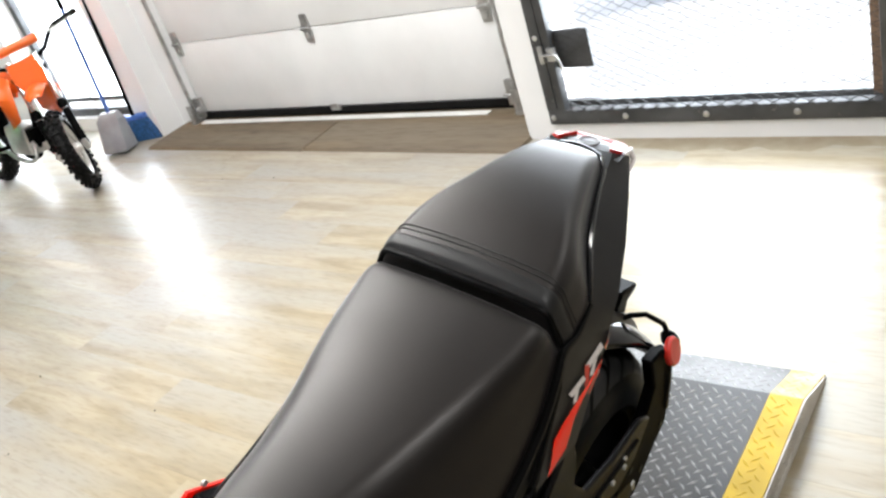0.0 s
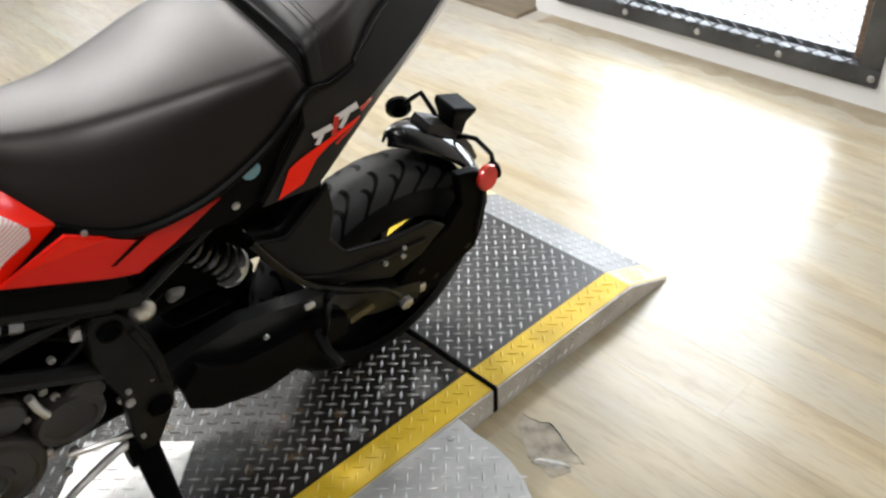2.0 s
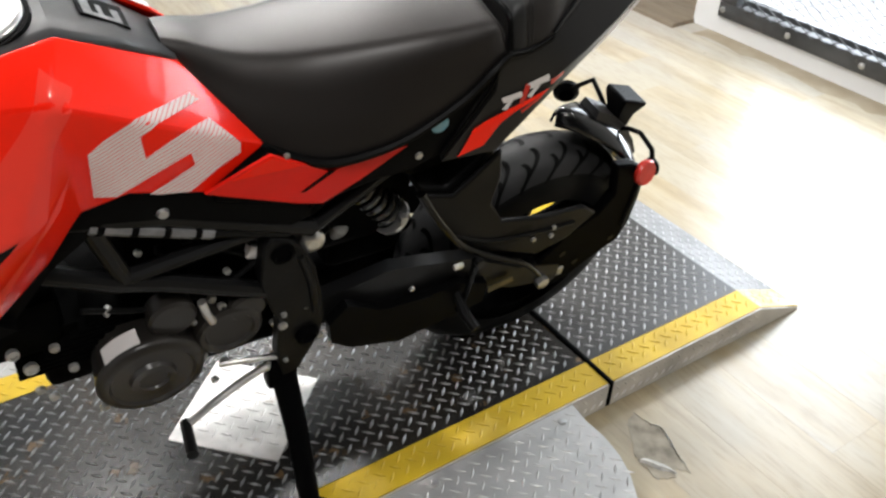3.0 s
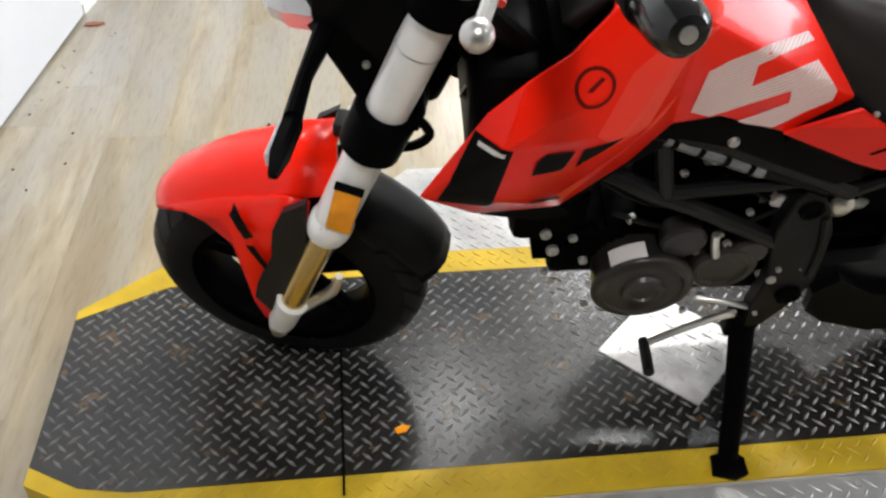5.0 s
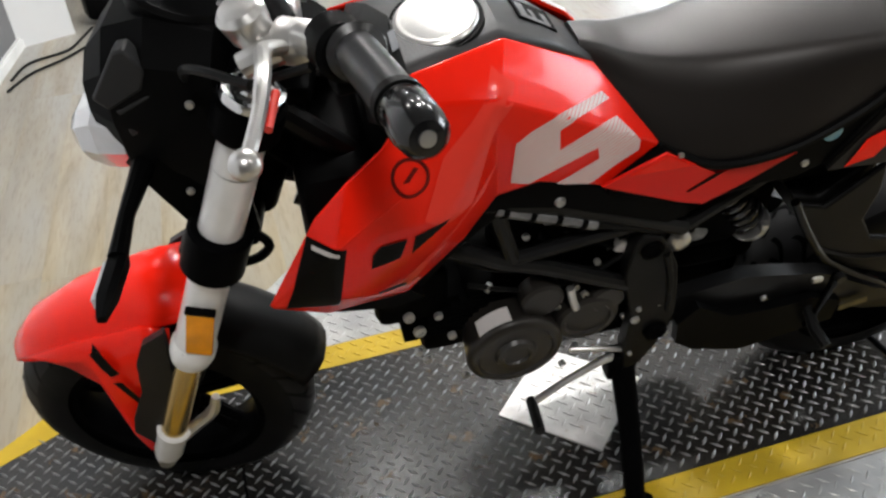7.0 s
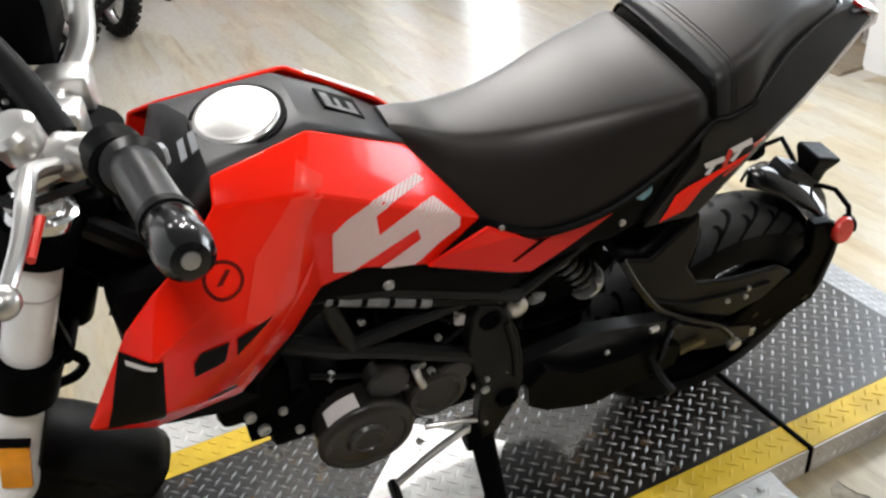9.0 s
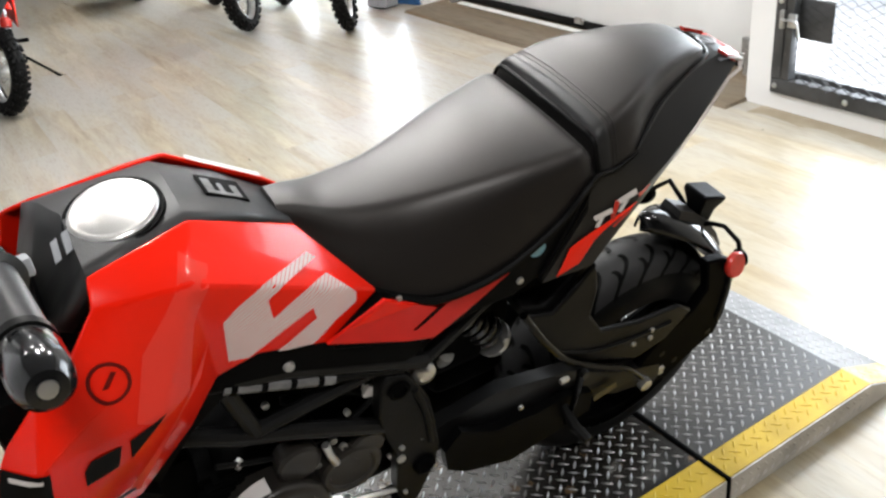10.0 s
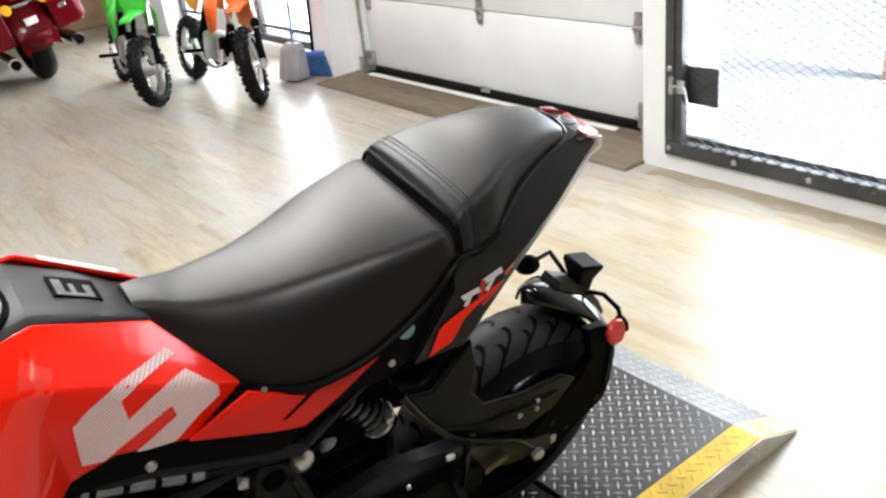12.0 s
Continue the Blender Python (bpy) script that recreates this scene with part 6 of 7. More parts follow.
part("stand_spring", Shape().tube([(-.594, -.105 - .008 * math.cos(i * 1.3) - .0026 * i * .5, .245 - .0036 * i + .006 * math.sin(i * 1.3)) for i in range(22)], .0018, 5), STEEL, ss, "steel stand spring")
part("stand_bracket", Shape().bevel_box((-.625, -.115, .22), (-.575, -.085, .285), .006), BLACK_METAL, ss)

for u, w, v, r in ((-.946, .492, -.10, .008), (-.932, .455, -.10, .009), (-.69, .461, -.10, .006), (-.597, .358, -.10, .007), (-.681, .531, -.10, .005), (-.706, .289, -.10, .006), (-.73, .445, -.10, .005), (-.62, .545, -.08, .005), (-.785, .60, -.09, .005), (-.57, .415, -.11, .006)):
    part("engine_bolt", Shape().lathe([(0, r), (.006, r), (.007, r * .6), (.004, r * .5), (.004, 0)], (u, v, w), (.1, -1, .15), 8), STEEL, en, "bright steel bolt")
part("engine_sticker", Shape().prism([(-.639, .484), (-.615, .489), (-.617, .507), (-.641, .502)], 0, .0012, side(-.0515)), DECAL_WHITE, en, "small white sticker on the air box")
cn = part("wiring_connector", Shape().bevel_box((-.752, -.072, .588), (-.722, -.054, .604), .004), GREY_PLASTIC, bike, "grey wiring connector under the frame tube")
part("connector_tab", Shape().bevel_box((-.744, -.078, .596), (-.732, -.070, .612), .002), STEEL, cn)
part("connector_lead", Shape().tube([(-.722, -.063, .596), (-.70, -.068, .578), (-.68, -.066, .585), (-.655, -.07, .56)], .003, 6, 4), RUBBER, cn)

# rear suspension, swingarm, pegs
sk = part("shock_absorber", Shape().tube([(-.50, -.035, .60), (-.375, -.035, .44)], .017, 14), BLACK_METAL, bike, "rear shock absorber")
coil = []
for i in range(73):
    t = i / 72
    a = 2 * math.pi * 6 * t
    c = Vector((-.478, -.035, .572)).lerp(Vector((-.405, -.035, .477)), t)
    ax = Vector((.125, 0, -.16)).normalized()
    n1 = Vector((0, 1, 0))
    coil.append(c + .0245 * (math.cos(a) * n1 + math.sin(a) * ax.cross(n1)))
part("coil_spring", Shape().tube(coil, .0055, 8), SPRING, sk, "dark coil spring")
part("spring_seat", Shape().lathe([(-.004, .015), (-.004, .031), (.004, .031), (.006, .015)], (-.400, -.038, .466), (.125, 0, -.16), 20), ALLOY, sk, "bright lower spring seat")
part("adjuster_knob", Shape().bevel_box((-.006, -.006, -.006), (.006, .006, .006), .002), ALLOY, sk).location = (-.393, -.062, .481)
for sg in (-1, 1):
    sa_ = part("swingarm", Shape().loft([[(u, sg * (y + dx), w + dz) for dx, dz in ((-.012, -k), (.012, -k), (.016, 0), (.012, k), (-.012, k), (-.016, 0))] for u, y, w, k in ((-.54, .085, .36, .03), (-.42, .088, .375, .038), (-.28, .09, .345, .035), (-.16, .092, .28, .028), (-.06, .092, .25, .022))]), FRAME_BLACK, bike, "black box-section swingarm", sharp=40)
    part("axle_nut", Shape().lathe([(0, 0), (0, .0135), (.012, .0135), (.014, .010), (.015, 0)], (-.097, sg * .106, .248), (0, sg, 0), 6), ALLOY, sa_, "bright rear axle nut")
    part("chain_adjuster", Shape().bevel_box((-.075, sg * .098 - .008, .24), (-.045, sg * .098 + .008, .26), .002), STEEL, sa_)
    part("foot_peg", Shape().tube([(-.30, sg * .12, .325), (-.305, sg * .16, .315), (-.30, sg * .19, .310)], [.008, .010, .009], 8), RUBBER, bike, "black foot peg")
part("battery_box", Shape().bevel_box((-.50, -.03, .36), (-.36, .07, .56), .02), BLACK_CAST, bike, "black box before the rear wheel")
part("peg_hanger", Shape().tube([(-.41, -.118, .592), (-.385, -.122, .548), (-.359, -.125, .508), (-.318, -.128, .455), (-.25, -.128, .402), (-.172, -.125, .347), (-.122, -.122, .29)], [.0065, .0065, .006, .0058, .0055, .005, .005], 10, 5), HANGER_BLACK, bike, "glossy black tubular peg hanger")
part("peg_hanger", Shape().tube([(-.29, -.135, .417), (-.292, -.136, .377), (-.294, -.135, .321), (-.297, -.132, .289)], [.008, .0055, .005, .006], 8, 3), HANGER_BLACK, bike)
part("peg_pin", Shape().tube([(-.289, -.136, .419), (-.289, -.146, .419)], .008, 12), FRAME_BLACK, bike)
part("heel_plate", Shape().bevel_box((-.336, -.142, .418), (-.318, -.134, .428), .003), ALLOY, bike, "bright peg bracket tip")
part("arm_sticker", Shape().prism([(-.225, .283), (-.175, .292), (-.18, .306), (-.228, .297)], 0, .0012, side(-.117)), STICKER_DULL, bike, "small yellowed sticker on the swingarm")
HUG = [(-.40, .584), (-.354, .567), (-.323, .596), (-.286, .636), (-.273, .58), (-.277, .523), (-.244, .473), (-.164, .45), (-.072, .443), (-.036, .416), (-.083, .369), (-.145, .351), (-.25, .403), (-.329, .463), (-.366, .515)]
hg = part("hugger", Shape().prism([(-.40, .584), (-.354, .567), (-.323, .596), (-.286, .636), (-.273, .58), (-.277, .523), (-.30, .50), (-.366, .515)], -.100, .07, side(0)), HUGGER_BLACK, bike, "charcoal hugger before the rear wheel")
softened(hg, .006, 3)
hs = part("hugger_side", Shape().prism(HUG, -.006, .004, side(-.112)), HUGGER_BLACK, hg, "charcoal side of the hugger with a chain guard arm")
softened(hs, .004, 2)
part("hugger_rib", Shape().tube([(-.335, -.119, .475), (-.26, -.119, .435), (-.17, -.119, .418), (-.085, -.119, .412)], .004, 6, 4), HUGGER_BLACK, hg)
part("hugger_hole", Shape().prism([(-.232, .432), (-.205, .446), (-.178, .441), (-.176, .424), (-.20, .408), (-.225, .415)], 0, .0012, side(-.1182)), DECAL_BLACK, hg, "dark opening in the chain guard")
for u, w in ((-.165, .40), (-.128, .415), (-.127, .395), (-.392, .376)):
    part("guard_bolt", Shape().lathe([(0, .005), (.004, .0045), (.005, 0)], (u, -.118, w), (0, -1, 0), 8), STEEL, hg)

# plate carrier behind the rear wheel
ar = part("plate_arm", Shape().prism([(-.010, .50), (.03, .492), (.066, .468), (.080, .40), (.084, .335), (.076, .285), (.030, .258), (-.028, .216), (-.07, .206), (-.128, .262), (-.10, .312), (-.067, .352), (-.010, .384), (.012, .425)], -.010, .010, side(-.092)), BLACK_METAL, bike, "black arm that carries the rear plate")
softened(ar, .004)
for u, w in ((.052, .30), (-.02, .262), (-.06, .30)):
    part("arm_hole", Shape().lathe([(0, .007), (.001, .007), (.001, 0)], (u, -.1025, w), (0, -1, 0), 12), DECAL_BLACK, ar)
part("arm_edge", Shape().tube([(.060, -.1035, .46), (.066, -.1035, .40), (.066, -.1035, .33)], .0045, 6), FRAME_BLACK, ar)
rings = []
for a, R, hw in ((88, .312, .008), (82, .312, .03), (73, .305, .052), (63, .297, .07), (53, .286, .084), (44, .276, .088), (36, .268, .086), (28, .262, .08)):
    a = radians(a)
    rings.append([(RC[0] + (R - .028 * abs(x) ** 3) * math.cos(a), hw * x, RC[2] + (R - .028 * abs(x) ** 3) * math.sin(a)) for x in (-1, -.9, -.7, -.4, 0, .4, .7, .9, 1)])
mg = part("rear_mudguard", Shape().loft(rings, closed=False), GLOSS_BLACK, bike, "glossy black rear mudguard carried by the arm", sharp=50)
q = mg.modifiers.new("thick", "SOLIDIFY")
q.thickness = .005
part("ridge", Shape().loft([[(RC[0] + (R + dr) * math.cos(radians(a)), y, RC[2] + (R + dr) * math.sin(radians(a))) for y, dr in ((-.024, -.003), (-.02, .012), (.02, .012), (.024, -.003))] for a, R in ((74, .306), (66, .30), (56, .29), (46, .279), (38, .27))]), DARK_PLASTIC, mg, sharp=30)
nb = part("plate_lamp", Shape().loft([[(u0, -h, w), (u1, -h, w - d), (u1, h, w - d), (u0, h, w)] for u0, u1, h, w, d in ((.052, .078, .013, .455, .012), (.047, .080, .014, .492, .012), (.043, .083, .018, .53, .01), (.036, .094, .026, .557, .014), (.038, .094, .026, .568, .018))]), BLACK_PLASTIC, mg, "black plate lamp housing", sharp=25)
softened(nb, .004)
for sg in (-1, 1):
    if sg < 0:
        path = [(.06, -.018, .495), (.067, -.03, .503), (.075, -.052, .509), (.095, -.075, .483), (.10, -.08, .463)]
        mid, tilt = (.088, -.098, .448), (.6, -.7, .2)
    else:
        path = [(.05, .018, .51), (.045, .03, .526), (.039, .06, .548), (.042, .09, .512), (.041, .105, .49)]
        mid, tilt = (.041, .115, .480), (.5, .8, .1)
    rs = part("turn_signal", Shape().tube(path, .0046, 8), BLACK_PLASTIC, mg, "black rear turn signal on a bent stalk")
    if sg > 0:
        part("signal_body", Shape().lathe([(-.014, 0), (-.013, .014), (-.004, .024), (.004, .024), (.010, .016), (.012, 0)], mid, tilt, 18), BLACK_PLASTIC, rs)
    else:
        part("signal_body", Shape().lathe([(-.012, 0), (-.011, .010), (-.003, .017), (.004, .017), (.009, .010), (.010, 0)], (.10, -.086, .452), (1, -.2, .2), 16), BLACK_PLASTIC, rs)
part("rear_reflector", Shape().lathe([(-.006, .0), (-.006, .023), (.0, .024), (.004, .021), (.005, 0)], (.06, -.108, .469), (.12, -.93, .34), 28), LENS_RED, mg, "round red reflector")


# ---- the other bikes and clutter ----
def knobbly(parent, c, R, half, rim, rimmat=ALLOY):
    """A spoked wheel with a knobbly tyre, in the bike's own frame."""
    wh = part("wheel", Shape().lathe([(-0.05, 0), (-0.05, 0.022), (-0.02, 0.03), (0.02, 0.03), (0.05, 0.022), (0.05, 0)], c, (0, 1, 0), 14), ALLOY, parent)
    part("tyre", tyre_shape(c, R - 0.009, half, rim), RUBBER, wh, "black knobbly tyre", sharp=60)
    part("rim", Shape().lathe([(-half * .55, rim + .006), (-half * .6, rim - .002), (-half * .25, rim - .011), (half * .25, rim - .011), (half * .6, rim - .002), (half * .55, rim + .006)], c, (0, 1, 0), 36), rimmat, wh, "silver spoked rim")
    s = Shape()
    n = 44
    for k in range(n):
        a = 2 * math.pi * k / n
        for x, tilt in (((-.75, .5), (-.28, .12), (.28, .12), (.75, .5)) if k % 2 else ((-.9, .75), (0, 0), (.9, .75))):
            r = rim + (R - .009 - rim) * (math.sin(math.acos(max(-1, min(1, x)))) ** .62) - .002
            m = Matrix.Translation((c[0] + r * math.cos(a), c[1] + x * half, c[2] + r * math.sin(a))) @ Matrix.Rotation(-a, 4, "Y") @ Matrix.Rotation(math.copysign(tilt, x), 4, "Z")
            b = Shape().box((-.003, -.0075, -.008), (.010, .0075, .008))
            s.add([m @ Vector(p) for p in b.v], b.f)
    tagged(part("knob_tread", s, RUBBER, wh, "rubber knobs of the tyre", fix=False), kind="stuff")
    for k in range(28):
        a = 2 * math.pi * k / 28
        sg = 1 if k % 2 else -1
        part("spoke", Shape().tube([(c[0] + .025 * math.cos(a + .5 * sg), c[1] + .035 * sg, c[2] + .025 * math.sin(a + .5 * sg)), (c[0] + (rim - .012) * math.cos(a), c[1], c[2] + (rim - .012) * math.sin(a))], .0014, 5), CHROME, wh)
    return wh


def dirt_bike(x, y, yaw, lean, mat, base, R, label, steer=0.0, guard=BLACK_PLASTIC, reach=.2):
    """A small dirt bike whose front wheel touches the floor at x, y; in its own frame it runs along -x from rear (0) to front."""
    m = pose(x, y, 0.0, 0, 0, yaw) @ pose(0, 0, 0, lean, 0, 0) @ pose(base, 0, 0)
    b = thing("dirt_bike", m, label, "dirt bike", "small dirt bikes")
    F, Q = (-base, 0, R), (0, 0, R * .94)
    knobbly(b, F, R, .037, R * .68)
    for v in (-.075, .075):
        part("fork_leg", Shape().tube([(F[0], v, R), (F[0] + .075, v, R + .195)], [.021, .02], 12), BLACK_PLASTIC, b, "black fork guard")
        part("fork_tube", Shape().tube([(F[0] + .06, v, R + .16), (F[0] + .22, v, R + .50)], .0165, 12), CHROME, b, "bright fork tube")
        part("fork_foot", Shape().bevel_box((F[0] - .02, v - .016, R - .03), (F[0] + .03, v + .016, R + .03), .008), ALLOY, b)
        part("fork_boot", Shape().lathe([(-.02, .017), (-.02, .026), (.015, .028), (.03, .018)], (F[0] + .085, v, R + .222), (.1, 0, .26), 14), guard, b, "rounded guard on the fork leg")
    hx, hz = F[0] + .21, R + .46
    part("yoke", Shape().bevel_box((hx - .04, -.1, hz - .06), (hx + .03, .1, hz - .03), .008), BLACK_METAL, b)
    part("handlebar", Shape().tube([(hx + .10, -.36, hz + .13), (hx + .07, -.22, hz + .11), (hx + .02, -.1, hz + .02), (hx + .02, .1, hz + .02), (hx + .07, .22, hz + .11), (hx + .10, .36, hz + .13)], .011, 10, 4), BLACK_METAL, b)
    for v in (-1, 1):
        part("grip", Shape().tube([(hx + .078, v * .25, hz + .115), (hx + .10, v * .37, hz + .131)], .017, 12), RUBBER, b)
        part("lever", Shape().tube([(hx + .02, v * .2, hz + .10), (hx + .035, v * .34, hz + .12)], .006, 6), ALLOY, b)
    part("bar_pad", Shape().tube([(hx + .045, -.13, hz + .10), (hx + .045, .13, hz + .10)], .024, 12), mat, b)
    part("number_plate", Shape().loft([[(hx - .055 + .02 * k, w * z, hz + .04 - h) for z in (-1, -.6, .6, 1)] for k, w, h in ((0, .075, .0), (-.6, .085, .08), (-1.0, .06, .17))], closed=False), mat, b, "plastic front plate")
    fen = part("front_fender", Shape().loft([[(u, w * z, h - d * z * z) for z in (-1, -.8, -.4, 0, .4, .8, 1)] for u, w, h, d in ((F[0] - .08, .035, 2 * R + .10, .01), (F[0] - .01, .055, 2 * R + .13, .02), (F[0] + .08, .06, 2 * R + .145, .03), (F[0] + .18, .06, 2 * R + .13, .03))], closed=False), mat, b, "high plastic front fender")
    part("disc", Shape().lathe([(-.0015, .05), (-.0015, .085), (.0015, .085), (.0015, .05), (-.0015, .05)], (F[0], .05, R), (0, 1, 0), 28), STEEL, b, "steel front brake disc")
    part("axle", Shape().tube([(F[0], -.10, R), (F[0], .10, R)], .009, 8), STEEL, b)
    turn = Matrix.Translation(F) @ Matrix.Rotation(radians(steer), 4, Vector((.36, 0, .93))) @ Matrix.Translation(-Vector(F))
    for ob in list(b.children):
        ob.matrix_basis = turn @ ob.matrix_basis
    knobbly(b, Q, R * .94, .043, R * .62)
    for v in (-1, 1):
        sh = part("shroud", Shape().loft([[(u, v * y, z) for u, y, z in r] for r in ([(hx + .02, .09, hz - .04), (hx - .05, .13, hz - .14), (hx - .03, .13, hz - .26)], [(hx + .13, .10, hz - .02), (hx + .10, .15, hz - .14), (hx + .07, .14, hz - .30)], [(hx + .28, .07, hz - .04), (hx + .25, .10, hz - .14), (hx + .18, .10, hz - .26)])], closed=False), mat, b, "plastic tank shroud", sharp=20)
        sh.modifiers.new("thick", "SOLIDIFY").thickness = .006
        part("side_panel", Shape().prism([(hx + .36, hz - .12), (hx + .46, hz - .06), (hx + .60, hz - .02), (hx + .66, hz - .06), (hx + .64, hz - .12), (hx + .54, hz - .18), (hx + .42, hz - .19)], -.006, .006, side(v * .085)), mat, b, "plastic side panel")
        part("foot_peg", Shape().tube([(hx + .38, v * .08, R + .03), (hx + .39, v * .20, R + .03)], .012, 8), BLACK_METAL, b)
    part("tank", Shape().loft([[(u, w * math.cos(a), z + h * math.sin(a)) for a in (math.pi * i / 8 for i in range(9))] for u, w, z, h in ((hx + .03, .06, hz - .12, .10), (hx + .12, .09, hz - .12, .13), (hx + .24, .08, hz - .12, .12), (hx + .32, .05, hz - .10, .08))], closed=True), mat, b, "plastic fuel tank", sharp=40)
    part("seat", Shape().loft([[(u, w * z, h - d * z * z) for z in (-1, -.7, 0, .7, 1)] + [(u, 0, h - .06)] for u, w, h, d in ((hx + .22, .045, hz + .0, .03), (hx + .36, .07, hz - .02, .03), (hx + .55, .07, hz + .0, .03), (hx + .68, .06, hz + .03, .02))]), STEEL_DARK, b, "long dark grey seat", sharp=40)
    rf = part("rear_fender", Shape().loft([[(u, w * z, h - d * z * z) for z in (-1, -.6, 0, .6, 1)] for u, w, h, d in ((hx + .60, .07, hz + .0, .03), (hx + .75, .075, hz + .06, .03), (hx + .93, .05, hz + .09, .02))], closed=False), mat, b, "plastic rear fender")
    for ob in (fen, rf):
        ob.modifiers.new("thick", "SOLIDIFY").thickness = .004
    part("frame", Shape().tube([(hx + .02, 0, hz - .05), (hx + .10, 0, R + .22), (hx + .22, 0, R - .04), (hx + .45, 0, R - .02), (hx + .50, 0, R + .2), (hx + .40, 0, hz - .14), (hx + .06, 0, hz - .08)], .016, 8, 3), BLACK_METAL, b)
    part("engine", Shape().bevel_box((hx + .17, -.07, R - .03), (hx + .42, .07, R + .15), .03).lathe([(-.02, 0), (-.02, .06), (.02, .055), (.03, 0)], (hx + .33, -.08, R + .05), (0, -1, 0), 18), ALLOY, b, "silver engine")
    part("cylinder", Shape().bevel_box((hx + .08, -.05, R + .04), (hx + .2, .05, R + .13), .015), BLACK_CAST, b)
    for v in (-.07, .07):
        part("swingarm", Shape().tube([(hx + .46, v, R), (0, v, R * .94)], .015, 8), ALLOY, b)
    part("shock", Shape().tube([(hx + .45, 0, hz - .14), (hx + .60, 0, R + .08)], .028, 10), BLACK_METAL, b)
    part("exhaust", Shape().tube([(hx + .1, .06, R + .06), (hx + .06, .09, R - .02), (hx + .2, .09, R - .05), (hx + .38, .09, R - .01), (hx + .5, .09, R + .08)], [.010, .010, .010, .012, .016], 10, 4), STEEL, b)
    part("chain_guard", Shape().bevel_box((hx + .42, -.075, R + .05), (-.06, -.065, R + .075), .004), BLACK_PLASTIC, b)
    part("kick_stand", Shape().tube([(hx + .36, -.08, R + .01), (hx + .37, -reach, .03 + .1 * (.33 - reach)), (hx + .365, -reach - .025, .03 + .1 * (.33 - reach))], .009, 6), BLACK_METAL, b)
    return b


dirt_bike(1.19, 3.93, 86.5, 7, ORANGE, 1.04, 0.235, "orange plastic dirt bike with knobbly tyres by the window", -34)
dirt_bike(0.775, 4.50, 81, 5, GREEN, 0.98, 0.225, "green plastic dirt bike with knobbly tyres on the floor", -36)
dirt_bike(-0.70, 3.955, 88, 6, RED, 1.0, 0.222, "red and black dirt bike with its front wheel turned", 21, LENS_RED, .33)
dirt_bike(-0.935, 3.80, 104, 5, BLACK_PLASTIC, 1.12, 0.25, "black dirt bike with a wire-spoked wheel beside the red one", 8, LENS_RED)

# burgundy touring motorcycle seen from behind
tb = thing("touring_motorcycle", pose(0.60, 6.09, 0, 0, 0, 90) @ pose(0, 0, 0, -11, 0, 0), "burgundy touring motorcycle with hard cases and chrome", "motorcycle")
part("rear_tyre", tyre_shape((0.18, 0, 0.31), 0.31, 0.085, 0.2), RUBBER, tb, sharp=60)
part("front_tyre", tyre_shape((1.8, 0, 0.31), 0.31, 0.065, 0.2), RUBBER, tb, sharp=60)
for sg in (-1, 1):
    cs = part("pannier", Shape().loft([[(u, sg * (.15 + w * a), .36 + .38 * b * h) for a, b in ((0, 0), (.85, 0), (1, .12), (1, .85), (.85, 1), (0, 1))] for u, w, h in ((-.20, .20, .9), (-.16, .25, 1), (.40, .26, 1), (.52, .2, .8))]), BURGUNDY, tb, "glossy burgundy hard pannier", sharp=30)
    softened(cs, .02, 3)
    part("lid_trim", Shape().tube([(-.205, sg * .18, .58), (-.205, sg * .34, .58), (-.17, sg * .405, .58), (.3, sg * .42, .58)], .008, 6), CHROME, cs, "chrome strip")
    part("latch", Shape().bevel_box((-.208, min(sg * .22, sg * .28), .50), (-.198, max(sg * .22, sg * .28), .53), .004), CHROME, cs)
    part("silencer", Shape().lathe([(-.02, .036), (-.02, .05), (.0, .052), (.7, .05)], (-.24, sg * .24, .26), (1, 0, 0), 20), CHROME, tb, "chrome silencer with a dark mouth")
    part("silencer_mouth", Shape().lathe([(0, .0), (0, .038)], (-.255, sg * .24, .26), (1, 0, 0), 16), DECAL_BLACK, tb)
    part("turn_lamp", Shape().lathe([(-.03, 0), (-.02, .035), (.02, .035), (.03, 0)], (-.27, sg * .13, .62), (1, 0, 0), 18), AMBER, tb, "amber turn lamp")
part("rear_fender", Shape().loft([[(.16 + .37 * math.cos(a), .135 * z, .33 + .37 * math.sin(a) - .05 * z * z) for z in (-1, -.6, 0, .6, 1)] for a in (radians(182 - 12 * i) for i in range(10))], closed=False), BURGUNDY, tb, "burgundy rear fender", sharp=50)
part("fender_tip", Shape().loft([[(-.23 + .02 * k, .10 * z * (1 - .25 * k), .40 - .12 * k) for z in (-1, 0, 1)] for k in (0, .5, 1)], closed=False), BURGUNDY, tb).modifiers.new("thick", "SOLIDIFY").thickness = .01
part("tail_lamp", Shape().bevel_box((-.25, -.07, .66), (-.21, .07, .73), .015), LENS_RED, tb, "red tail lamp")
part("plate_patch", Shape().bevel_box((-.245, -.045, .47), (-.235, .045, .52), .003), DECAL_WHITE, tb, "small pale plate")
part("lamp_bar", Shape().tube([(-.22, -.26, .60), (-.26, -.18, .62), (-.26, .18, .62), (-.22, .26, .60)], .012, 8, 3), CHROME, tb, "chrome lamp bar")
part("top_case", Shape().bevel_box((-.16, -.26, .78), (.30, .26, 1.1), .06), BURGUNDY, tb, "burgundy top case")
part("seat", Shape().bevel_box((.25, -.17, .66), (.95, .17, .80), .05), BLACK_PLASTIC, tb)
part("tank", Shape().bevel_box((.9, -.16, .66), (1.35, .16, .92), .08), BURGUNDY, tb)
part("engine", Shape().bevel_box((.65, -.16, .2), (1.2, .16, .62), .06), BLACK_CAST, tb)
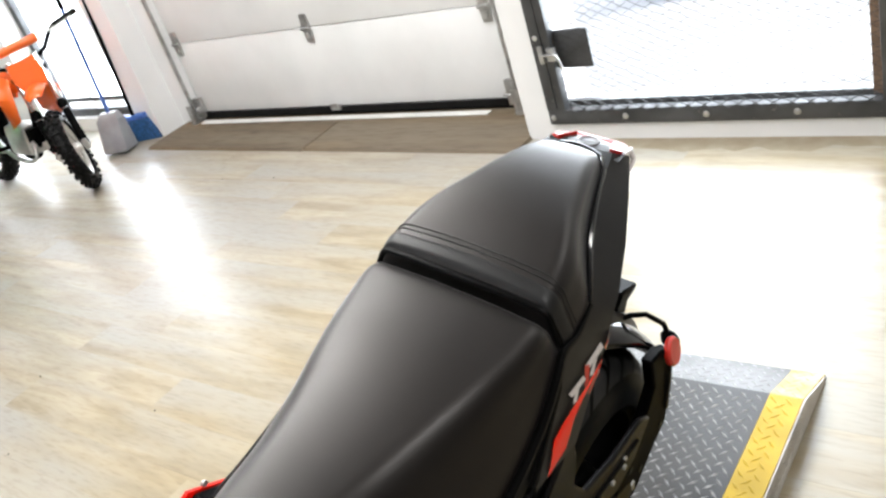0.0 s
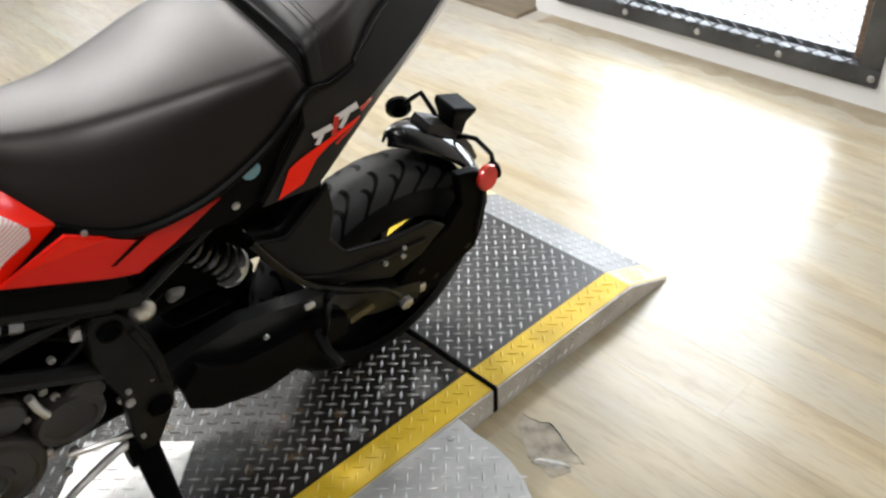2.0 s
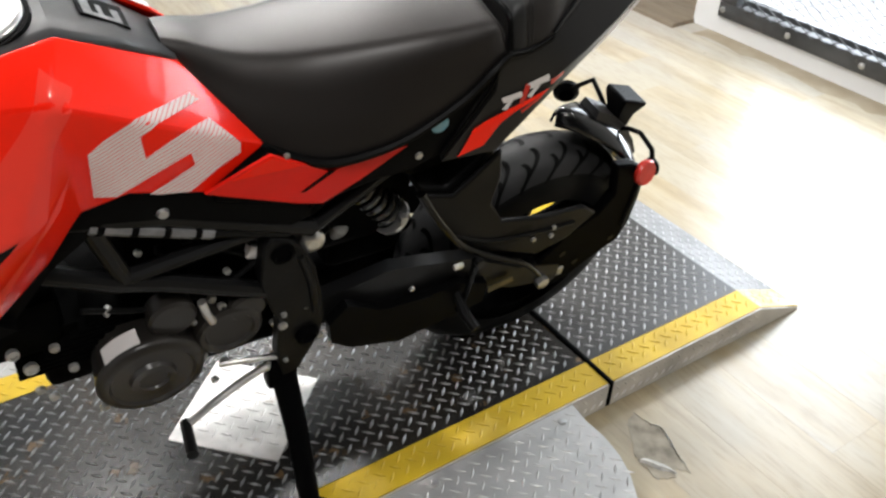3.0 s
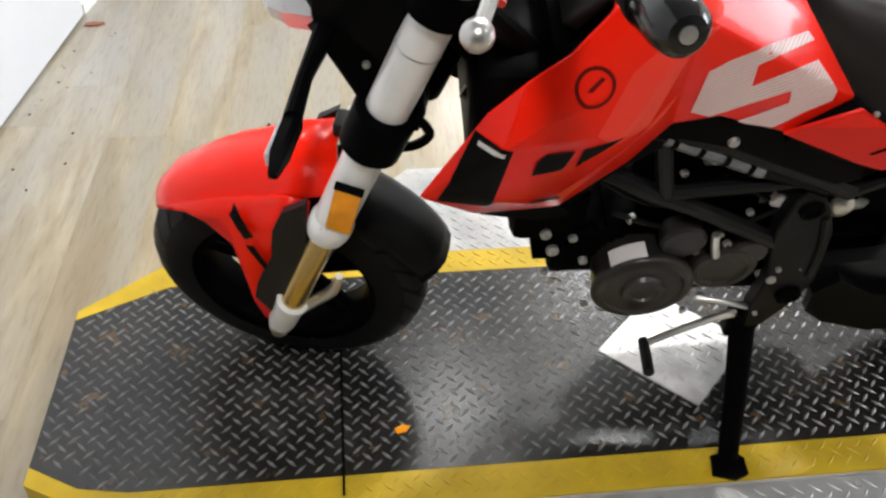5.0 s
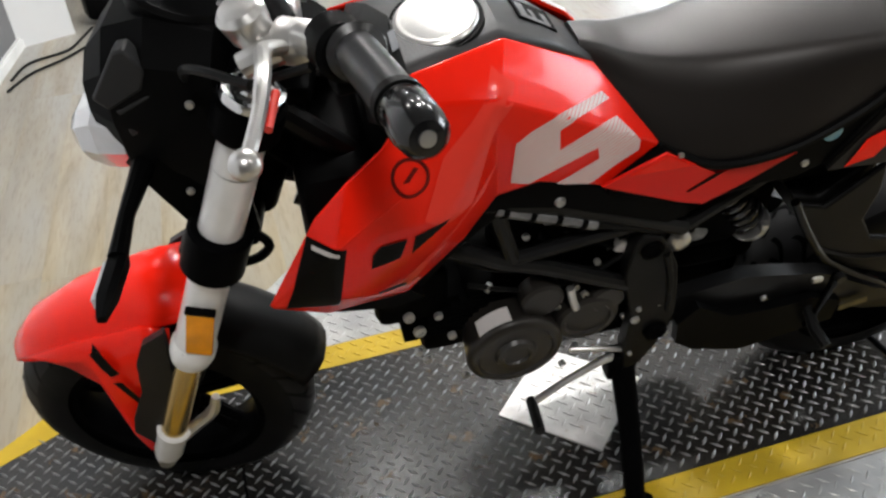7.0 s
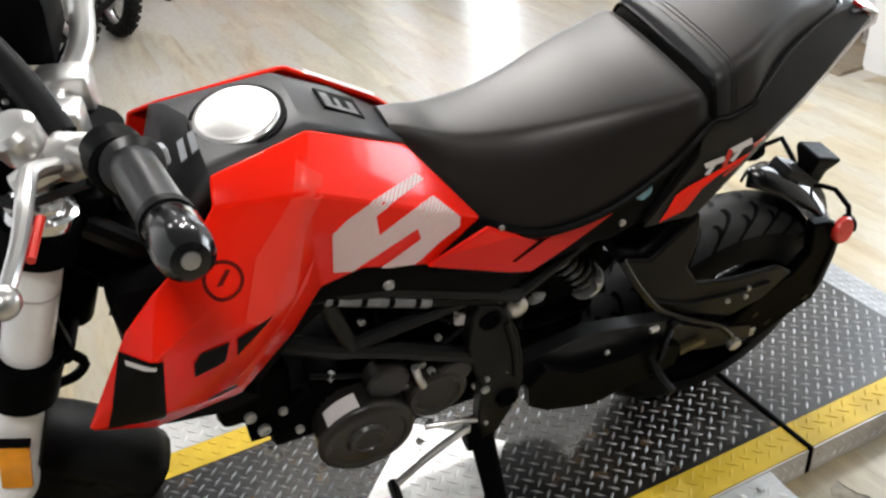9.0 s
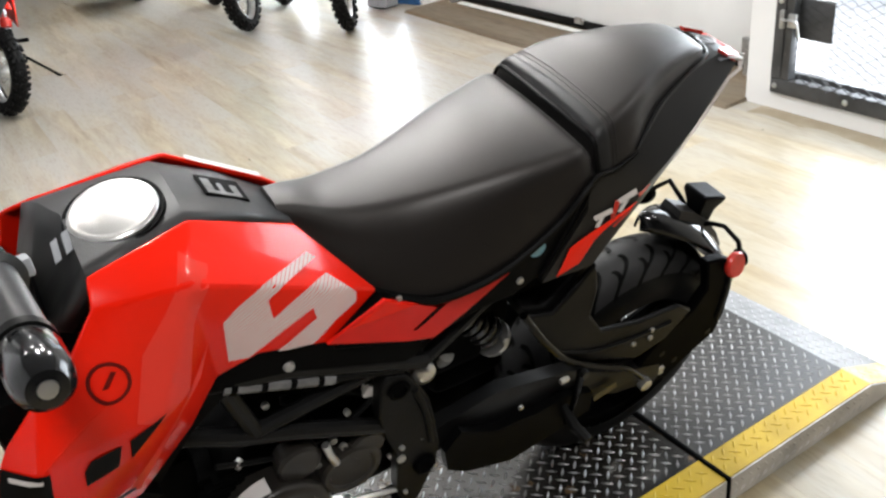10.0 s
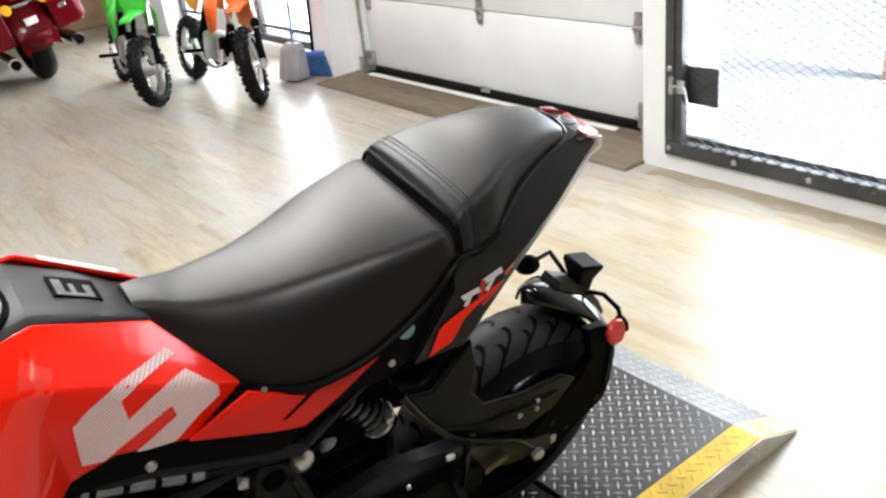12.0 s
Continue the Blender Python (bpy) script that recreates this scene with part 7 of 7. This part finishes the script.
part("fairing", Shape().bevel_box((1.4, -.34, .75), (1.7, .34, 1.15), .1), BURGUNDY, tb)

# dustpan and broom by the window pier
dp = thing("dustpan", pose(1.70, 4.26, 0, 0, 0, -75), "grey long-handled dustpan standing by the window pier", "dustpan")
part("pan", Shape().loft([[(x * w, d, z) for x, d in ((-1, 0), (1, 0), (1, -b), (.8, -b - .01), (-.8, -b - .01), (-1, -b))] for z, w, b in ((.012, .085, .10), (.02, .09, .11), (.20, .085, .06), (.24, .06, .03))]), GREY_PLASTIC, dp, "grey plastic pan", sharp=30)
part("handle", Shape().tube([(0, -.02, .22), (0, -.0, .5), (0, .03, .88)], .011, 10), BLUE_TUBE, dp, "blue tube handle")
part("grip", Shape().tube([(0, .03, .86), (0, .033, .98)], .015, 10), BLACK_PLASTIC, dp)
bm_ = thing("broom", pose(1.80, 4.22, 0, 0, 0, -70), "blue angled broom leaning on the window pier", "broom")
part("bristles", Shape().loft([[(x * w, y, z) for x, y in ((-1, -.03), (1, -.03), (1, .03), (-1, .03))] for z, w in ((.002, .145), (.06, .13), (.12, .10), (.135, .09))]), BLUE_PLASTIC, bm_, "dark blue bristles", sharp=30)
part("head", Shape().bevel_box((-.09, -.025, .136), (.09, .025, .165), .008), BLUE_TUBE, bm_)
part("handle", Shape().tube([(0, 0, .16), (.03, .05, 1.1)], .011, 10), BLACK_METAL, bm_)

# things along the west side
cab = thing("cable", pose(0, 0, 0), "black power cable lying on the floor by the grey wall", "cable")
part("cord", Shape().tube([(-1.93, 2.55, .006), (-1.86, 2.70, .006), (-1.75, 2.80, .006), (-1.66, 2.92, .006), (-1.60, 3.05, .006), (-1.62, 3.2, .02)], .0055, 6, 6), RUBBER, cab)
part("cord", Shape().tube([(-1.93, 2.66, .006), (-1.88, 2.82, .006), (-1.74, 2.90, .006), (-1.69, 3.02, .006), (-1.65, 3.15, .006)], .0055, 6, 6), RUBBER, cab)
sd = thing("floor_stand", pose(-1.52, 3.22, 0, 0, 0, 15), "black wheeled stand with a small box, by the partition end", "stand")
part("leg", Shape().tube([(0, -.2, .03), (0, .25, .03)], .014, 8), BLACK_METAL, sd)
part("leg", Shape().tube([(-.12, .02, .03), (.06, .02, .03)], .014, 8), BLACK_METAL, sd)
part("post", Shape().tube([(0, .0, .03), (0, .0, .12), (-.02, .02, .8)], .017, 10), BLACK_METAL, sd)
part("caster", Shape().lathe([(-.01, 0), (-.01, .02), (.01, .02), (.01, 0)], (0, -.2, .021), (1, 0, 0), 12), RUBBER, sd)
part("box", Shape().bevel_box((-.14, -.02, .031), (-.04, .1, .13), .01), BLACK_PLASTIC, sd)
sc_ = Shape().prism([(0, 0), (.035, .004), (.06, .018), (.04, .022), (.055, .03), (.02, .03), (-.005, .016)], .002, .006)
o = solid("scrap", sc_, LEAF_BROWN, "rust-brown torn scrap at the foot of the partition", "scrap")
o.matrix_world = pose(-2.04, 1.90, 0, 0, 0, -10)
ct = thing("counter", pose(1.0, 8.4, 0), "low tan wooden counter at the far end", "counter")
part("body", Shape().bevel_box((-.8, 0, 0), (.8, .6, .8), .01), CARDBOARD, ct)
part("top", Shape().bevel_box((-.84, -.03, .801), (.84, .63, .84), .008), TRIM_WHITE, ct)
random.seed(11)
for k in range(26):
    o = solid("floor_grit", Shape().prism([(.004 * math.cos(a) * random.uniform(.5, 1.3), .004 * math.sin(a) * random.uniform(.5, 1.3)) for a in (j * 1.05 for j in range(6))], 0.0002, .0015), random.choice([SUBFLOOR, BLACK_PLASTIC, LEAF_BROWN]), "speck of dirt on the floor along the partition", "dirt", "dirt on the floor")
    t = random.uniform(.7, 1.95)
    o.matrix_world = pose(-2.18 + .1 * (t - .7) + random.uniform(.02, .22), t, 0, 0, 0, random.uniform(0, 360))
for k in range(30):
    o = solid("floor_grit", Shape().prism([(.003 * math.cos(a) * random.uniform(.5, 1.4), .003 * math.sin(a) * random.uniform(.5, 1.4)) for a in (j * 1.05 for j in range(6))], 0.0002, .0012), random.choice([SUBFLOOR, BLACK_PLASTIC, DIRT_AND_SHADE]), "speck of dirt on the vinyl floor", "dirt", "dirt on the floor")
    o.matrix_world = pose(random.uniform(-1.2, 1.6), random.uniform(1.1, 3.6), 0, 0, 0, random.uniform(0, 360))
o = solid("scrap", Shape().prism([(0, 0), (.016, .004), (.024, .016), (.010, .02), (-.004, .012)], .0668, .0678), AMBER, "orange torn scrap lying on the lift's deck", "scrap")
o.matrix_world = pose(-1.155, .14, 0)


# ---- floor planks ----
PW, PL = 0.152, 1.22


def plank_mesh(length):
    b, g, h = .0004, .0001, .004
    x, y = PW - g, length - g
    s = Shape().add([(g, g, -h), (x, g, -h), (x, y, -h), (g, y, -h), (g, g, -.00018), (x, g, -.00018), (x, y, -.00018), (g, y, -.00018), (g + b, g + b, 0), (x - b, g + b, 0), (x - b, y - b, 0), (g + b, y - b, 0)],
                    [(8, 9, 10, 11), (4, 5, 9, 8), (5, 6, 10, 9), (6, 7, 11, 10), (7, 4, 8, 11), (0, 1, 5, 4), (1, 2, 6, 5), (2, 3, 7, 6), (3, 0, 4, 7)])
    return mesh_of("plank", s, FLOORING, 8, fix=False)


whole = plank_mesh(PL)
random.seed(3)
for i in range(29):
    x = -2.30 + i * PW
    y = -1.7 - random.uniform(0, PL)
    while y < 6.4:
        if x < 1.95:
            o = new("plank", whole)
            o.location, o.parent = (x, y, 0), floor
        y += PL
